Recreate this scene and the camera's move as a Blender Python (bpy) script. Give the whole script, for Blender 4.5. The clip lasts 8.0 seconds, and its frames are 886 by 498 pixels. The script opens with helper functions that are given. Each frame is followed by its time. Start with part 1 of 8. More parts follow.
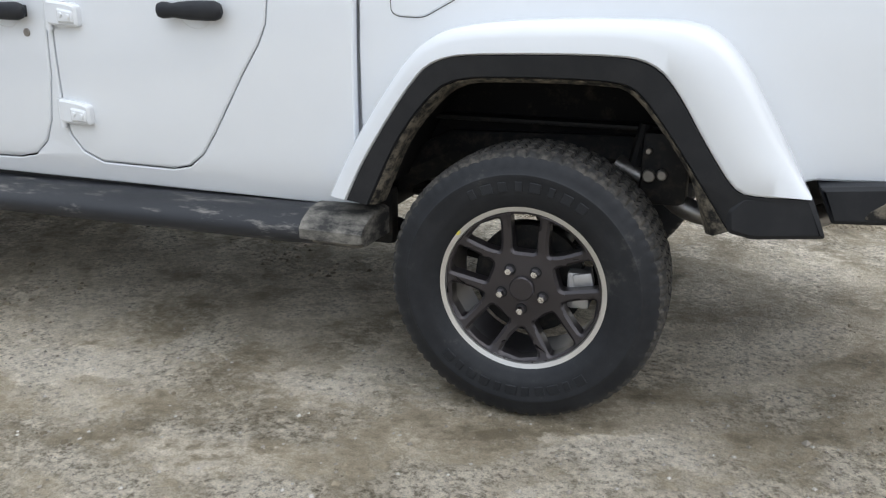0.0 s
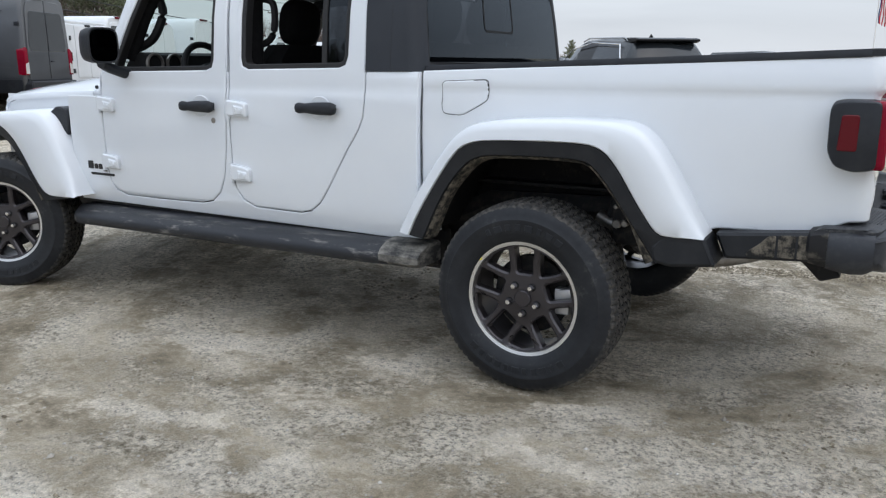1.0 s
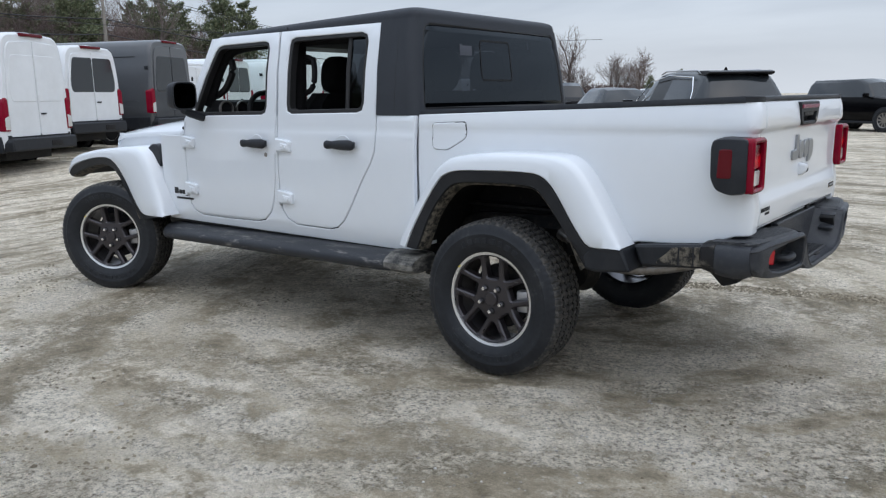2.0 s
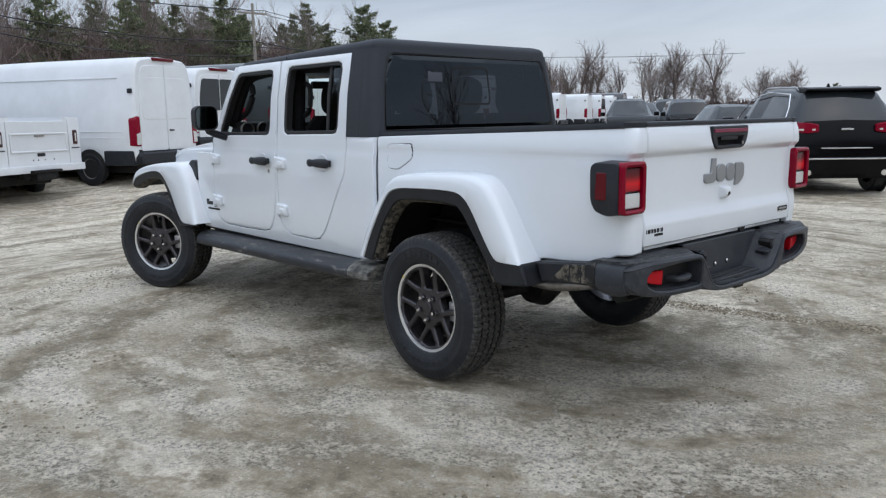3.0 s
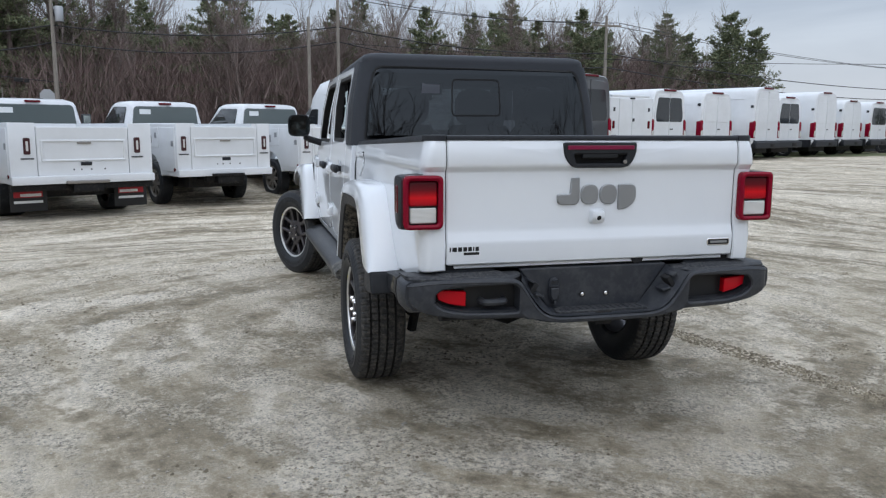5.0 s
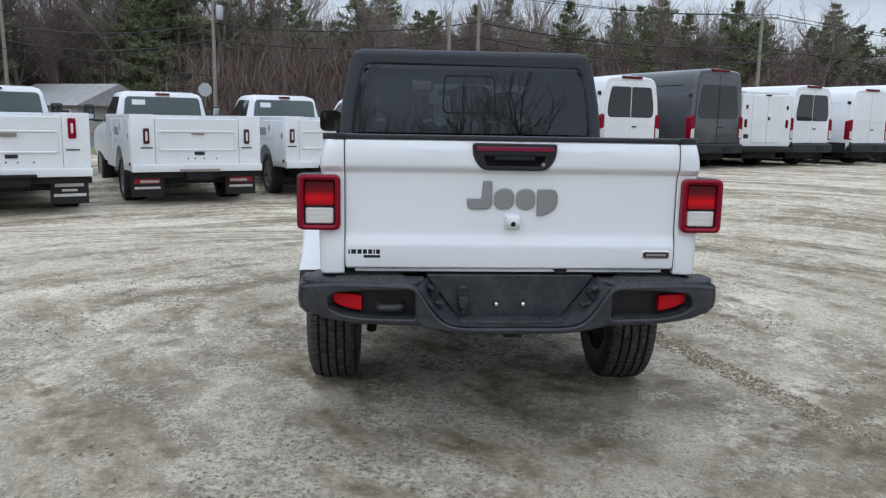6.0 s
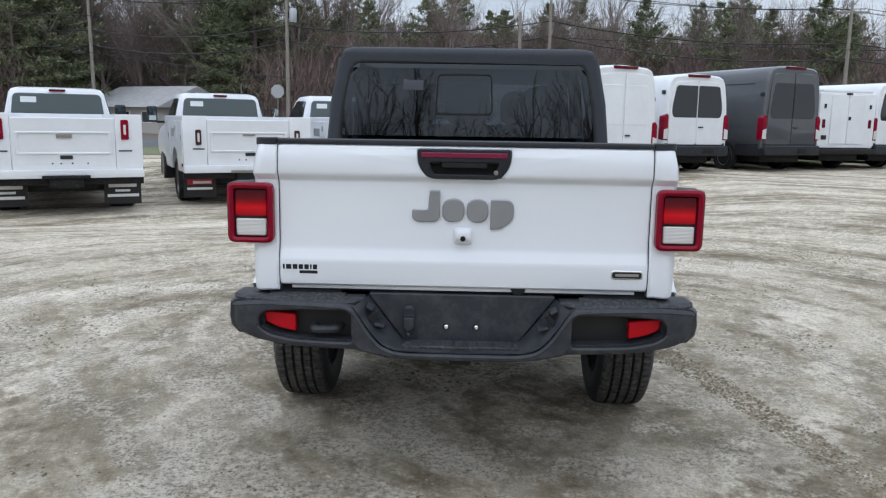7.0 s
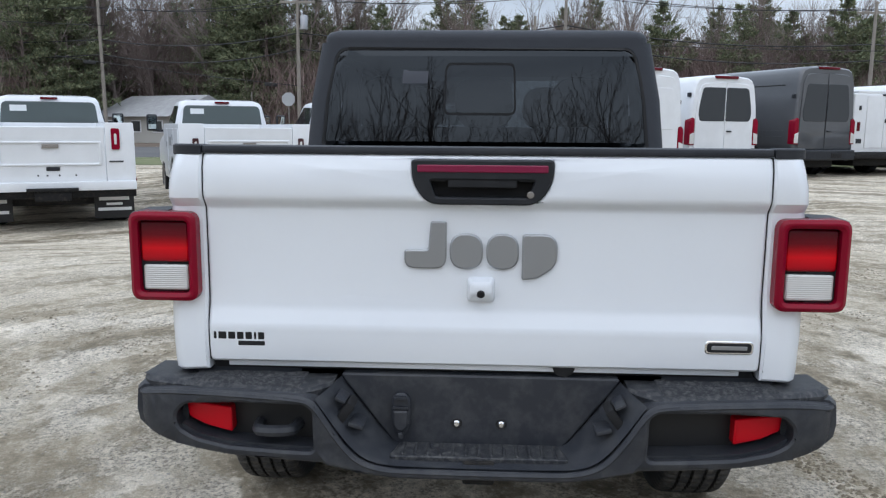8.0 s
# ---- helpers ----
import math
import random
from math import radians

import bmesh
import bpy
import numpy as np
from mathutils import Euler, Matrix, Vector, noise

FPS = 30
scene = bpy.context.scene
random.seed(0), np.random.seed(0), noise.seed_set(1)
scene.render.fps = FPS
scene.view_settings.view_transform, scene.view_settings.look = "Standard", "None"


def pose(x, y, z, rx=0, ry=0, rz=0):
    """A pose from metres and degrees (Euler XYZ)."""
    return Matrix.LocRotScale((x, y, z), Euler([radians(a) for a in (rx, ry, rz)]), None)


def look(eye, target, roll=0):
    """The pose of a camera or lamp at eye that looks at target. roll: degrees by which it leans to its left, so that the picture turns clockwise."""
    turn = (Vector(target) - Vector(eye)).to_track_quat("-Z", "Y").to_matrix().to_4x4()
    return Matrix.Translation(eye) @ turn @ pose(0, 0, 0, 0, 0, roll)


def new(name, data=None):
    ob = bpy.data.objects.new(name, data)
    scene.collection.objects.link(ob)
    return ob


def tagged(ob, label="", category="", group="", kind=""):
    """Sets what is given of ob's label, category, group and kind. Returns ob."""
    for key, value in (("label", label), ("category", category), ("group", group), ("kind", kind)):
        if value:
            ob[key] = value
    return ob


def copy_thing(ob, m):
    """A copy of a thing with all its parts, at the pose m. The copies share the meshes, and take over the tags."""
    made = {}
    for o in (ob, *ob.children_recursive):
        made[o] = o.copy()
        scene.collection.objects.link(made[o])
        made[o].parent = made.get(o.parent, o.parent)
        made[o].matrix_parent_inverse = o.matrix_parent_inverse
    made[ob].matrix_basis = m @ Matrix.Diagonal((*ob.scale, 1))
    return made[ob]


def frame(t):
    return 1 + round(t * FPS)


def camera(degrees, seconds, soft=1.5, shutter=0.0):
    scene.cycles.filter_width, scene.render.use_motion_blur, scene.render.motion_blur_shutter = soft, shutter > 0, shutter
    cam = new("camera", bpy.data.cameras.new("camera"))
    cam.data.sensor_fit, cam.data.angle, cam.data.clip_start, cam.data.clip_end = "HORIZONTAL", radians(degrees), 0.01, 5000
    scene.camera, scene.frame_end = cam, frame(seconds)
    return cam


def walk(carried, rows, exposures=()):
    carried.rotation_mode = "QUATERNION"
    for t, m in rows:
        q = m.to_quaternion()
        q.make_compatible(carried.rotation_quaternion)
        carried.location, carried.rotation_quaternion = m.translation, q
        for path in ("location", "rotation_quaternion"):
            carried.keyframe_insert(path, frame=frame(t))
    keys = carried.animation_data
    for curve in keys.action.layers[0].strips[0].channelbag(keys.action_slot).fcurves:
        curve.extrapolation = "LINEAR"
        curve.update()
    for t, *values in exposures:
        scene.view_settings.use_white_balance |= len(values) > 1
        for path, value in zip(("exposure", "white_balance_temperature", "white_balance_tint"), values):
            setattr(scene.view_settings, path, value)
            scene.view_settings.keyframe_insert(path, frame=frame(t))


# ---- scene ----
cam = camera(59.4, 8.0, soft=1.25)
PATH = [
    (0, (0.497, -2.994, 1.205), (-0.145, -1.201, 0.593), 0.5),
    (0.5, (0.858, -3.421, 1.279), (0.033, -1.675, 0.759), 0.7),
    (1, (1.272, -3.812, 1.365), (0.303, -2.125, 0.904), -0.0),
    (1.5, (1.72, -4.123, 1.417), (0.628, -2.498, 1.006), -0.5),
    (1.7, (1.923, -4.179, 1.423), (0.786, -2.583, 1.023), -0.6),
    (2.8, (2.969, -3.754, 1.459), (1.546, -2.391, 1.115), -1.1),
    (3, (3.206, -3.638, 1.461), (1.73, -2.332, 1.121), -0.9),
    (3.5, (3.67, -3.234, 1.448), (2.052, -2.106, 1.119), -1.0),
    (4, (3.997, -2.685, 1.474), (2.254, -1.758, 1.153), -0.7),
    (4.5, (4.277, -2.125, 1.494), (2.435, -1.414, 1.176), -0.3),
    (4.7, (4.344, -1.896, 1.437), (2.469, -1.27, 1.126), -0.1),
    (5.8, (4.515, -0.685, 1.484), (2.55, -0.49, 1.163), 0.9),
    (6, (4.459, -0.504, 1.471), (2.489, -0.374, 1.148), 1.0),
    (6.5, (4.311, -0.154, 1.5), (2.338, -0.148, 1.173), 1.0),
    (7, (4.148, 0.018, 1.489), (2.175, -0.045, 1.164), 0.9),
    (7.5, (3.691, 0.005, 1.471), (1.719, -0.089, 1.153), 0.7),
    (8, (3.16, 0.002, 1.462), (1.186, -0.099, 1.155), 0.4),
]
walk(cam, [(t, look(eye, target, roll)) for t, eye, target, roll in PATH], exposures=[(0, 0.30, 6900, 11), (0.5, 0.14, 6800, 11), (1.0, 0.02, 6600, 11), (1.5, -0.10, 6450, 11), (3.0, -0.16, 6380, 11), (4.7, -0.18, 6420, 11), (6.5, -0.05, 6420, 11), (8.0, 0.02, 6380, 11)])

# ---- sky, sun, exposure ----
world = bpy.data.worlds.new("overcast_sky")
scene.world = world
world.use_nodes = True
wn = world.node_tree.nodes
wl = world.node_tree.links
for n in list(wn):
    wn.remove(n)
SUN_EL, SUN_ROT = radians(56), radians(104)
sky = wn.new("ShaderNodeTexSky")
sky.sky_type = 'NISHITA'
sky.sun_disc = False
sky.sun_elevation, sky.sun_rotation = SUN_EL, SUN_ROT
sky.dust_density = 3.0
gain = wn.new("ShaderNodeVectorMath")
gain.operation = 'SCALE'
gain.inputs['Scale'].default_value = 0.10
wl.new(sky.outputs['Color'], gain.inputs[0])
coord = wn.new("ShaderNodeTexCoord")
stretch = wn.new("ShaderNodeMapping")
stretch.inputs['Scale'].default_value = (1.3, 1.3, 7.0)
wl.new(coord.outputs['Generated'], stretch.inputs['Vector'])
cloud = wn.new("ShaderNodeTexNoise")
cloud.inputs['Scale'].default_value = 1.6
cloud.inputs['Detail'].default_value = 7.0
cloud.inputs['Roughness'].default_value = 0.52
cloud.inputs['Distortion'].default_value = 0.5
wl.new(stretch.outputs['Vector'], cloud.inputs['Vector'])
cramp = wn.new("ShaderNodeValToRGB")
cramp.color_ramp.elements[0].position = 0.34
cramp.color_ramp.elements[0].color = (0.415, 0.485, 0.580, 1)
cramp.color_ramp.elements[1].position = 0.68
cramp.color_ramp.elements[1].color = (0.680, 0.765, 0.865, 1)
wl.new(cloud.outputs['Fac'], cramp.inputs['Fac'])
# the cloud deck is thinner and paler close to the horizon
sep = wn.new("ShaderNodeSeparateXYZ")
wl.new(coord.outputs['Generated'], sep.inputs['Vector'])
low = wn.new("ShaderNodeMapRange")
low.inputs['From Min'].default_value = 0.0
low.inputs['From Max'].default_value = 0.16
low.inputs['To Min'].default_value = 0.85
low.inputs['To Max'].default_value = 0.0
wl.new(sep.outputs['Z'], low.inputs['Value'])
pale = wn.new("ShaderNodeMix")
pale.data_type = 'RGBA'
pale.inputs['B'].default_value = (0.87, 0.93, 1.0, 1)
wl.new(low.outputs['Result'], pale.inputs['Factor'])
wl.new(cramp.outputs['Color'], pale.inputs['A'])
blend = wn.new("ShaderNodeMix")
blend.data_type = 'RGBA'
blend.inputs['Factor'].default_value = 0.86
wl.new(gain.outputs['Vector'], blend.inputs['A'])
wl.new(pale.outputs['Result'], blend.inputs['B'])
bg = wn.new("ShaderNodeBackground")
# an overcast sky is brighter overhead than at the horizon
zen = wn.new("ShaderNodeMapRange")
zen.inputs['From Min'].default_value = 0.05
zen.inputs['From Max'].default_value = 1.0
zen.inputs['To Min'].default_value = 1.0
zen.inputs['To Max'].default_value = 2.75
wl.new(sep.outputs['Z'], zen.inputs['Value'])
wl.new(zen.outputs['Result'], bg.inputs['Strength'])
wl.new(blend.outputs['Result'], bg.inputs['Color'])
wout = wn.new("ShaderNodeOutputWorld")
wl.new(bg.outputs['Background'], wout.inputs['Surface'])

sun_data = bpy.data.lights.new("sun", 'SUN')
sun_data.energy = 0.60
sun_data.angle = radians(112)
sun_data.color = (1.0, 0.985, 0.97)
sun = new("sun", sun_data)
sun.matrix_world = look((0.0, 0.0, 30.0), (0.0 - 30.0 * math.cos(SUN_EL) * math.sin(SUN_ROT) , 0.0 - 30.0 * math.cos(SUN_EL) * math.cos(SUN_ROT), 30.0 - 30.0 * math.sin(SUN_EL)))
scene.view_settings.exposure = 0.0


# ---- materials ----
def material(name, color, rough=0.5, metal=0.0, coat=0.0, spec=0.5):
    m = bpy.data.materials.new(name)
    m.use_nodes = True
    p = m.node_tree.nodes["Principled BSDF"]
    p.inputs['Base Color'].default_value = (*color, 1)
    p.inputs['Roughness'].default_value = rough
    p.inputs['Metallic'].default_value = metal
    p.inputs['Coat Weight'].default_value = coat
    p.inputs['Coat Roughness'].default_value = 0.04
    p.inputs['Specular IOR Level'].default_value = spec
    return m


def nodes_of(m):
    return m.node_tree.nodes, m.node_tree.links, m.node_tree.nodes["Principled BSDF"]


def noise_node(m, scale, detail=4.0, rough=0.55, stretch=None, turn=0.0):
    """Noise in object space; returns its factor socket."""
    n, l, _ = nodes_of(m)
    tc = n.new("ShaderNodeTexCoord")
    mp = n.new("ShaderNodeMapping")
    mp.inputs['Rotation'].default_value = (0, 0, turn)
    if stretch and turn:
        mp.vector_type = 'TEXTURE'
        mp.inputs['Scale'].default_value = [1.0 / s for s in stretch]
    elif stretch:
        mp.inputs['Scale'].default_value = stretch
    l.new(tc.outputs['Object'], mp.inputs['Vector'])
    t = n.new("ShaderNodeTexNoise")
    t.inputs['Scale'].default_value = scale
    t.inputs['Detail'].default_value = detail
    t.inputs['Roughness'].default_value = rough
    l.new(mp.outputs['Vector'], t.inputs['Vector'])
    return t.outputs['Fac']


def ramp(m, fac, stops):
    n, l, _ = nodes_of(m)
    r = n.new("ShaderNodeValToRGB")
    e = r.color_ramp.elements
    while len(e) < len(stops):
        e.new(0.5)
    for k, (pos, col) in enumerate(stops):
        e[k].position = pos
        e[k].color = (*col, 1) if not isinstance(col, float) else (col, col, col, 1)
    l.new(fac, r.inputs['Fac'])
    return r.outputs['Color']


def mix(m, fac, a, b, mode='MIX'):
    n, l, _ = nodes_of(m)
    x = n.new("ShaderNodeMix")
    x.data_type = 'RGBA'
    x.blend_type = mode
    for key, v in (('Factor', fac), ('A', a), ('B', b)):
        if isinstance(v, (int, float)):
            x.inputs[key].default_value = v
        elif isinstance(v, tuple):
            x.inputs[key].default_value = (*v, 1)
        else:
            l.new(v, x.inputs[key])
    return x.outputs['Result']


def bump(m, fac, strength, distance, after=None):
    n, l, p = nodes_of(m)
    b = n.new("ShaderNodeBump")
    b.inputs['Strength'].default_value = strength
    b.inputs['Distance'].default_value = distance
    l.new(fac, b.inputs['Height'])
    if after:
        l.new(after, b.inputs['Normal'])
    l.new(b.outputs['Normal'], p.inputs['Normal'])
    return b.outputs['Normal']


def dusty(m, base, dust, lo, hi, scale, r0, r1, stretch=None, grain=0.0):
    """A base colour under patchy dry dust; the dust is rougher."""
    n, l, p = nodes_of(m)
    f1 = noise_node(m, scale, 8.0, 0.7, stretch)
    f = ramp(m, f1, [(lo, 0.0), (hi, 1.0)])
    l.new(mix(m, f, base, dust), p.inputs['Base Color'])
    l.new(mix(m, f, (r0,) * 3, (r1,) * 3), p.inputs['Roughness'])
    if grain:
        bump(m, noise_node(m, 900.0, 2.0), grain, 0.001)
    return m


PAINT = material("white_paint", (0.80, 0.80, 0.80), 0.38, coat=1.0)
n_, l_, p_ = nodes_of(PAINT)
l_.new(ramp(PAINT, noise_node(PAINT, 1.4, 6.0, 0.6), [(0.3, (0.715, 0.745, 0.785)), (0.7, (0.755, 0.785, 0.82))]), p_.inputs['Base Color'])
PAINT_OLD = material("fleet_white_paint", (0.78, 0.78, 0.78), 0.42, coat=0.4)
n_, l_, p_ = nodes_of(PAINT_OLD)
l_.new(ramp(PAINT_OLD, noise_node(PAINT_OLD, 1.1, 7.0, 0.65), [(0.3, (0.66, 0.675, 0.69)), (0.7, (0.765, 0.785, 0.81))]), p_.inputs['Base Color'])
GREY_PAINT = material("dark_grey_paint", (0.07, 0.075, 0.085), 0.35, coat=1.0)
n_, l_, p_ = nodes_of(GREY_PAINT)
l_.new(ramp(GREY_PAINT, noise_node(GREY_PAINT, 1.0, 6.0, 0.6), [(0.3, (0.038, 0.041, 0.047)), (0.7, (0.055, 0.058, 0.065))]), p_.inputs['Base Color'])
BLACK_PAINT = material("black_paint", (0.0032, 0.0032, 0.0040), 0.12, spec=0.14)
SILVER_PAINT = material("silver_paint", (0.35, 0.36, 0.38), 0.35, 0.4, coat=1.0)
PLASTIC = dusty(material("textured_black_plastic", (0.03, 0.032, 0.036), 0.55, spec=0.30), (0.0165, 0.0185, 0.0235), (0.032, 0.034, 0.038), 0.45, 0.78, 9.0, 0.46, 0.62, grain=0.35)
BUMPER = dusty(material("dusty_bumper_plastic", (0.03, 0.032, 0.036), 0.55, spec=0.35), (0.027, 0.030, 0.037), (0.060, 0.062, 0.066), 0.45, 0.72, 16.0, 0.42, 0.62, None, 0.4)
FLARE_BLACK = dusty(material("flare_black_plastic", (0.03, 0.03, 0.033), 0.5, spec=0.3), (0.014, 0.0155, 0.019), (0.026, 0.027, 0.030), 0.45, 0.75, 12.0, 0.48, 0.6, grain=0.3)
DIRTY = dusty(material("muddy_black_plastic", (0.03, 0.03, 0.03), 0.6, spec=0.3), (0.014, 0.014, 0.016), (0.20, 0.18, 0.15), 0.50, 0.70, 7.0, 0.5, 0.85, (1, 1, 2.0), 0.3)
STEPDUST = dusty(material("dusty_step_plastic", (0.035, 0.036, 0.04), 0.55, spec=0.35), (0.022, 0.024, 0.029), (0.25, 0.24, 0.225), 0.56, 0.72, 18.0, 0.42, 0.8, (0.35, 1.4, 1.4), 0.3)
PADDUST = dusty(material("dusty_step_pad", (0.04, 0.04, 0.045), 0.6, spec=0.3), (0.022, 0.024, 0.029), (0.15, 0.148, 0.142), 0.46, 0.80, 70.0, 0.5, 0.85, None, 0.5)
HARDTOP = dusty(material("hardtop_texture", (0.035, 0.037, 0.042), 0.6, spec=0.3), (0.026, 0.0295, 0.037), (0.034, 0.038, 0.046), 0.4, 0.7, 5.0, 0.52, 0.62, grain=0.6)
LINER = dusty(material("wheel_well_liner", (0.01, 0.01, 0.01), 0.8, spec=0.2), (0.007, 0.007, 0.008), (0.055, 0.047, 0.039), 0.54, 0.78, 14.0, 0.75, 0.9)
UNDER = dusty(material("underbody_steel", (0.012, 0.012, 0.012), 0.7, spec=0.25), (0.009, 0.009, 0.010), (0.060, 0.052, 0.043), 0.50, 0.76, 20.0, 0.55, 0.9)
RUBBER = material("tyre_rubber", (0.02, 0.02, 0.021), 0.50, spec=0.34)
n_, l_, p_ = nodes_of(RUBBER)
l_.new(ramp(RUBBER, noise_node(RUBBER, 6.0, 9.0, 0.72), [(0.42, (0.010, 0.0115, 0.015)), (0.58, (0.017, 0.019, 0.023)), (0.72, (0.080, 0.078, 0.075))]), p_.inputs['Base Color'])
bump(RUBBER, noise_node(RUBBER, 260.0, 3.0), 0.2, 0.001)
MUDDY = dusty(material("mud_crusted_plastic", (0.05, 0.05, 0.05), 0.8, spec=0.2), (0.016, 0.016, 0.016), (0.17, 0.15, 0.12), 0.42, 0.60, 34.0, 0.6, 0.92, None, 0.5)
STEPEND = dusty(material("mud_dried_step_end", (0.05, 0.05, 0.05), 0.7, spec=0.3), (0.028, 0.028, 0.028), (0.24, 0.228, 0.205), 0.44, 0.66, 13.0, 0.6, 0.9, (0.7, 1, 1.6), 0.4)
TREAD = dusty(material("tyre_tread", (0.03, 0.03, 0.03), 0.8), (0.022, 0.022, 0.0225), (0.11, 0.10, 0.086), 0.44, 0.70, 40.0, 0.75, 0.92)
GROOVE = material("tread_groove", (0.006, 0.006, 0.006), 0.9)
RIM = material("satin_black_alloy", (0.058, 0.053, 0.057), 0.30, 0.65)
RIMLIP = material("machined_alloy", (0.72, 0.72, 0.72), 0.28, 0.9)
CHROME = material("chrome", (0.75, 0.75, 0.76), 0.12, 1.0)
STEEL = material("raw_steel", (0.30, 0.28, 0.26), 0.45, 0.9)
PIPE = dusty(material("exhaust_steel", (0.3, 0.29, 0.28), 0.4, 0.9), (0.30, 0.29, 0.285), (0.16, 0.13, 0.10), 0.45, 0.7, 12.0, 0.35, 0.6)
BADGE = material("grey_badge_metal", (0.33, 0.34, 0.35), 0.42, 0.75)
DARK = material("dark_gap", (0.006, 0.006, 0.007), 0.8)
SEAL = material("black_rubber_seal", (0.012, 0.012, 0.013), 0.6)
CLOTH = dusty(material("black_seat_cloth", (0.008, 0.008, 0.009), 0.9, spec=0.15), (0.006, 0.006, 0.007), (0.011, 0.011, 0.012), 0.4, 0.7, 30.0, 0.85, 0.95)
DASH = material("dark_dashboard", (0.008, 0.008, 0.009), 0.6, spec=0.3)
RED_LENS = material("red_lamp_lens", (0.21, 0.0008, 0.016), 0.25, spec=0.2)
RED_DEEP = material("deep_red_lens", (0.10, 0.0005, 0.006), 0.2, spec=0.3)
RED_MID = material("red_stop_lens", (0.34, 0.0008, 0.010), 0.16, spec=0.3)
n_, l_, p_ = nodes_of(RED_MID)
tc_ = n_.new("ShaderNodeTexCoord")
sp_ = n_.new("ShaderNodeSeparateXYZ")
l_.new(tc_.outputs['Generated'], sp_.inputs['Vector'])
# the reflector bowl's glow painted into the lens colour: dark top, bright lower half
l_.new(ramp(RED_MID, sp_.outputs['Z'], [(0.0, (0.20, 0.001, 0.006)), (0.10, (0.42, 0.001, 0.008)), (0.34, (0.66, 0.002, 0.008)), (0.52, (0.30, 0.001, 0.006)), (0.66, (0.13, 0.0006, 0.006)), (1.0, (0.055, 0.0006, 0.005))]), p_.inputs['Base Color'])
rib_ = n_.new("ShaderNodeTexWave")
rib_.bands_direction = 'Z'
rib_.inputs['Scale'].default_value = 90.0
l_.new(tc_.outputs['Object'], rib_.inputs['Vector'])
bump(RED_MID, rib_.outputs['Fac'], 0.25, 0.001)
REFLECTOR = material("red_reflector", (0.52, 0.001, 0.010), 0.3, spec=0.25)
WHITE_LENS = material("clear_ribbed_lens", (0.62, 0.62, 0.60), 0.18, coat=1.0)
n_, l_, p_ = nodes_of(WHITE_LENS)
rib = n_.new("ShaderNodeTexWave")
rib.inputs['Scale'].default_value = 60.0
tc_ = n_.new("ShaderNodeTexCoord")
l_.new(tc_.outputs['Object'], rib.inputs['Vector'])
rib.bands_direction = 'Z'
bump(WHITE_LENS, rib.outputs['Fac'], 0.5, 0.002)
HANDLE_LAMP = material("dark_red_strip_lens", (0.19, 0.010, 0.045), 0.25, spec=0.4)
MARK_YELLOW = material("yellow_paint_dot", (0.75, 0.65, 0.12), 0.6)
WHITE_MARK = material("white_print", (0.75, 0.75, 0.75), 0.6)
RED_MARK = material("red_print", (0.45, 0.02, 0.03), 0.6)
PAPER = material("window_sticker_paper", (0.72, 0.74, 0.74), 0.8)


def glass(name, tint, rough=0.02, base=0.037):
    """A thin pane: part see-through tint, part gloss."""
    m = bpy.data.materials.new(name)
    m.use_nodes = True
    n, l = m.node_tree.nodes, m.node_tree.links
    for k in list(n):
        n.remove(k)
    out = n.new("ShaderNodeOutputMaterial")
    tr = n.new("ShaderNodeBsdfTransparent")
    tr.inputs['Color'].default_value = (*tint, 1)
    gl = n.new("ShaderNodeBsdfGlossy")
    gl.inputs['Roughness'].default_value = rough
    gl.inputs['Color'].default_value = (0.84, 0.92, 1.0, 1)
    lw = n.new("ShaderNodeLayerWeight")
    pw = n.new("ShaderNodeMath")
    pw.operation = 'POWER'
    pw.inputs[1].default_value = 5.0
    l.new(lw.outputs['Facing'], pw.inputs[0])
    fr = n.new("ShaderNodeMath")
    fr.operation = 'MULTIPLY_ADD'
    fr.inputs[1].default_value = 0.9
    fr.inputs[2].default_value = base
    l.new(pw.outputs[0], fr.inputs[0])
    mx = n.new("ShaderNodeMixShader")
    l.new(fr.outputs[0], mx.inputs['Fac'])
    l.new(tr.outputs['BSDF'], mx.inputs[1])
    l.new(gl.outputs['BSDF'], mx.inputs[2])
    l.new(mx.outputs['Shader'], out.inputs['Surface'])
    return m


TINTED = glass("privacy_glass", (0.040, 0.045, 0.052), 0.01, 0.046)
CLEAR = glass("clear_green_glass", (0.72, 0.80, 0.77))
# door mirror glass: a dark reflection is put into its colour
DARK_MIRROR = material("dark_mirror_glass", (0.12, 0.14, 0.14), 0.04, 1.0)
MIRROR = material("mirror_glass", (0.80, 0.88, 0.85), 0.03, 1.0)


# ---- mesh helpers ----
def mesh_object(name, bm, mat, parent=None, label="", smooth=35):
    me = bpy.data.meshes.new(name)
    bmesh.ops.recalc_face_normals(bm, faces=bm.faces)
    bm.to_mesh(me)
    bm.free()
    for m in (mat if isinstance(mat, (list, tuple)) else [mat]):
        me.materials.append(m)
    if smooth:
        me.shade_smooth()
        me.set_sharp_from_angle(angle=radians(smooth))
    ob = new(name, me)
    if parent:
        ob.parent = parent
    if label:
        ob["label"] = label
    return ob


def part(name, bm, mat, parent, label="", smooth=35):
    return mesh_object(name, bm, mat, parent, label, smooth)


def thing(name, label, category, group="", m=None):
    ob = new(name)
    ob.empty_display_size = 0.3
    tagged(ob, label, category, group)
    if m is not None:
        ob.matrix_basis = m
    return ob


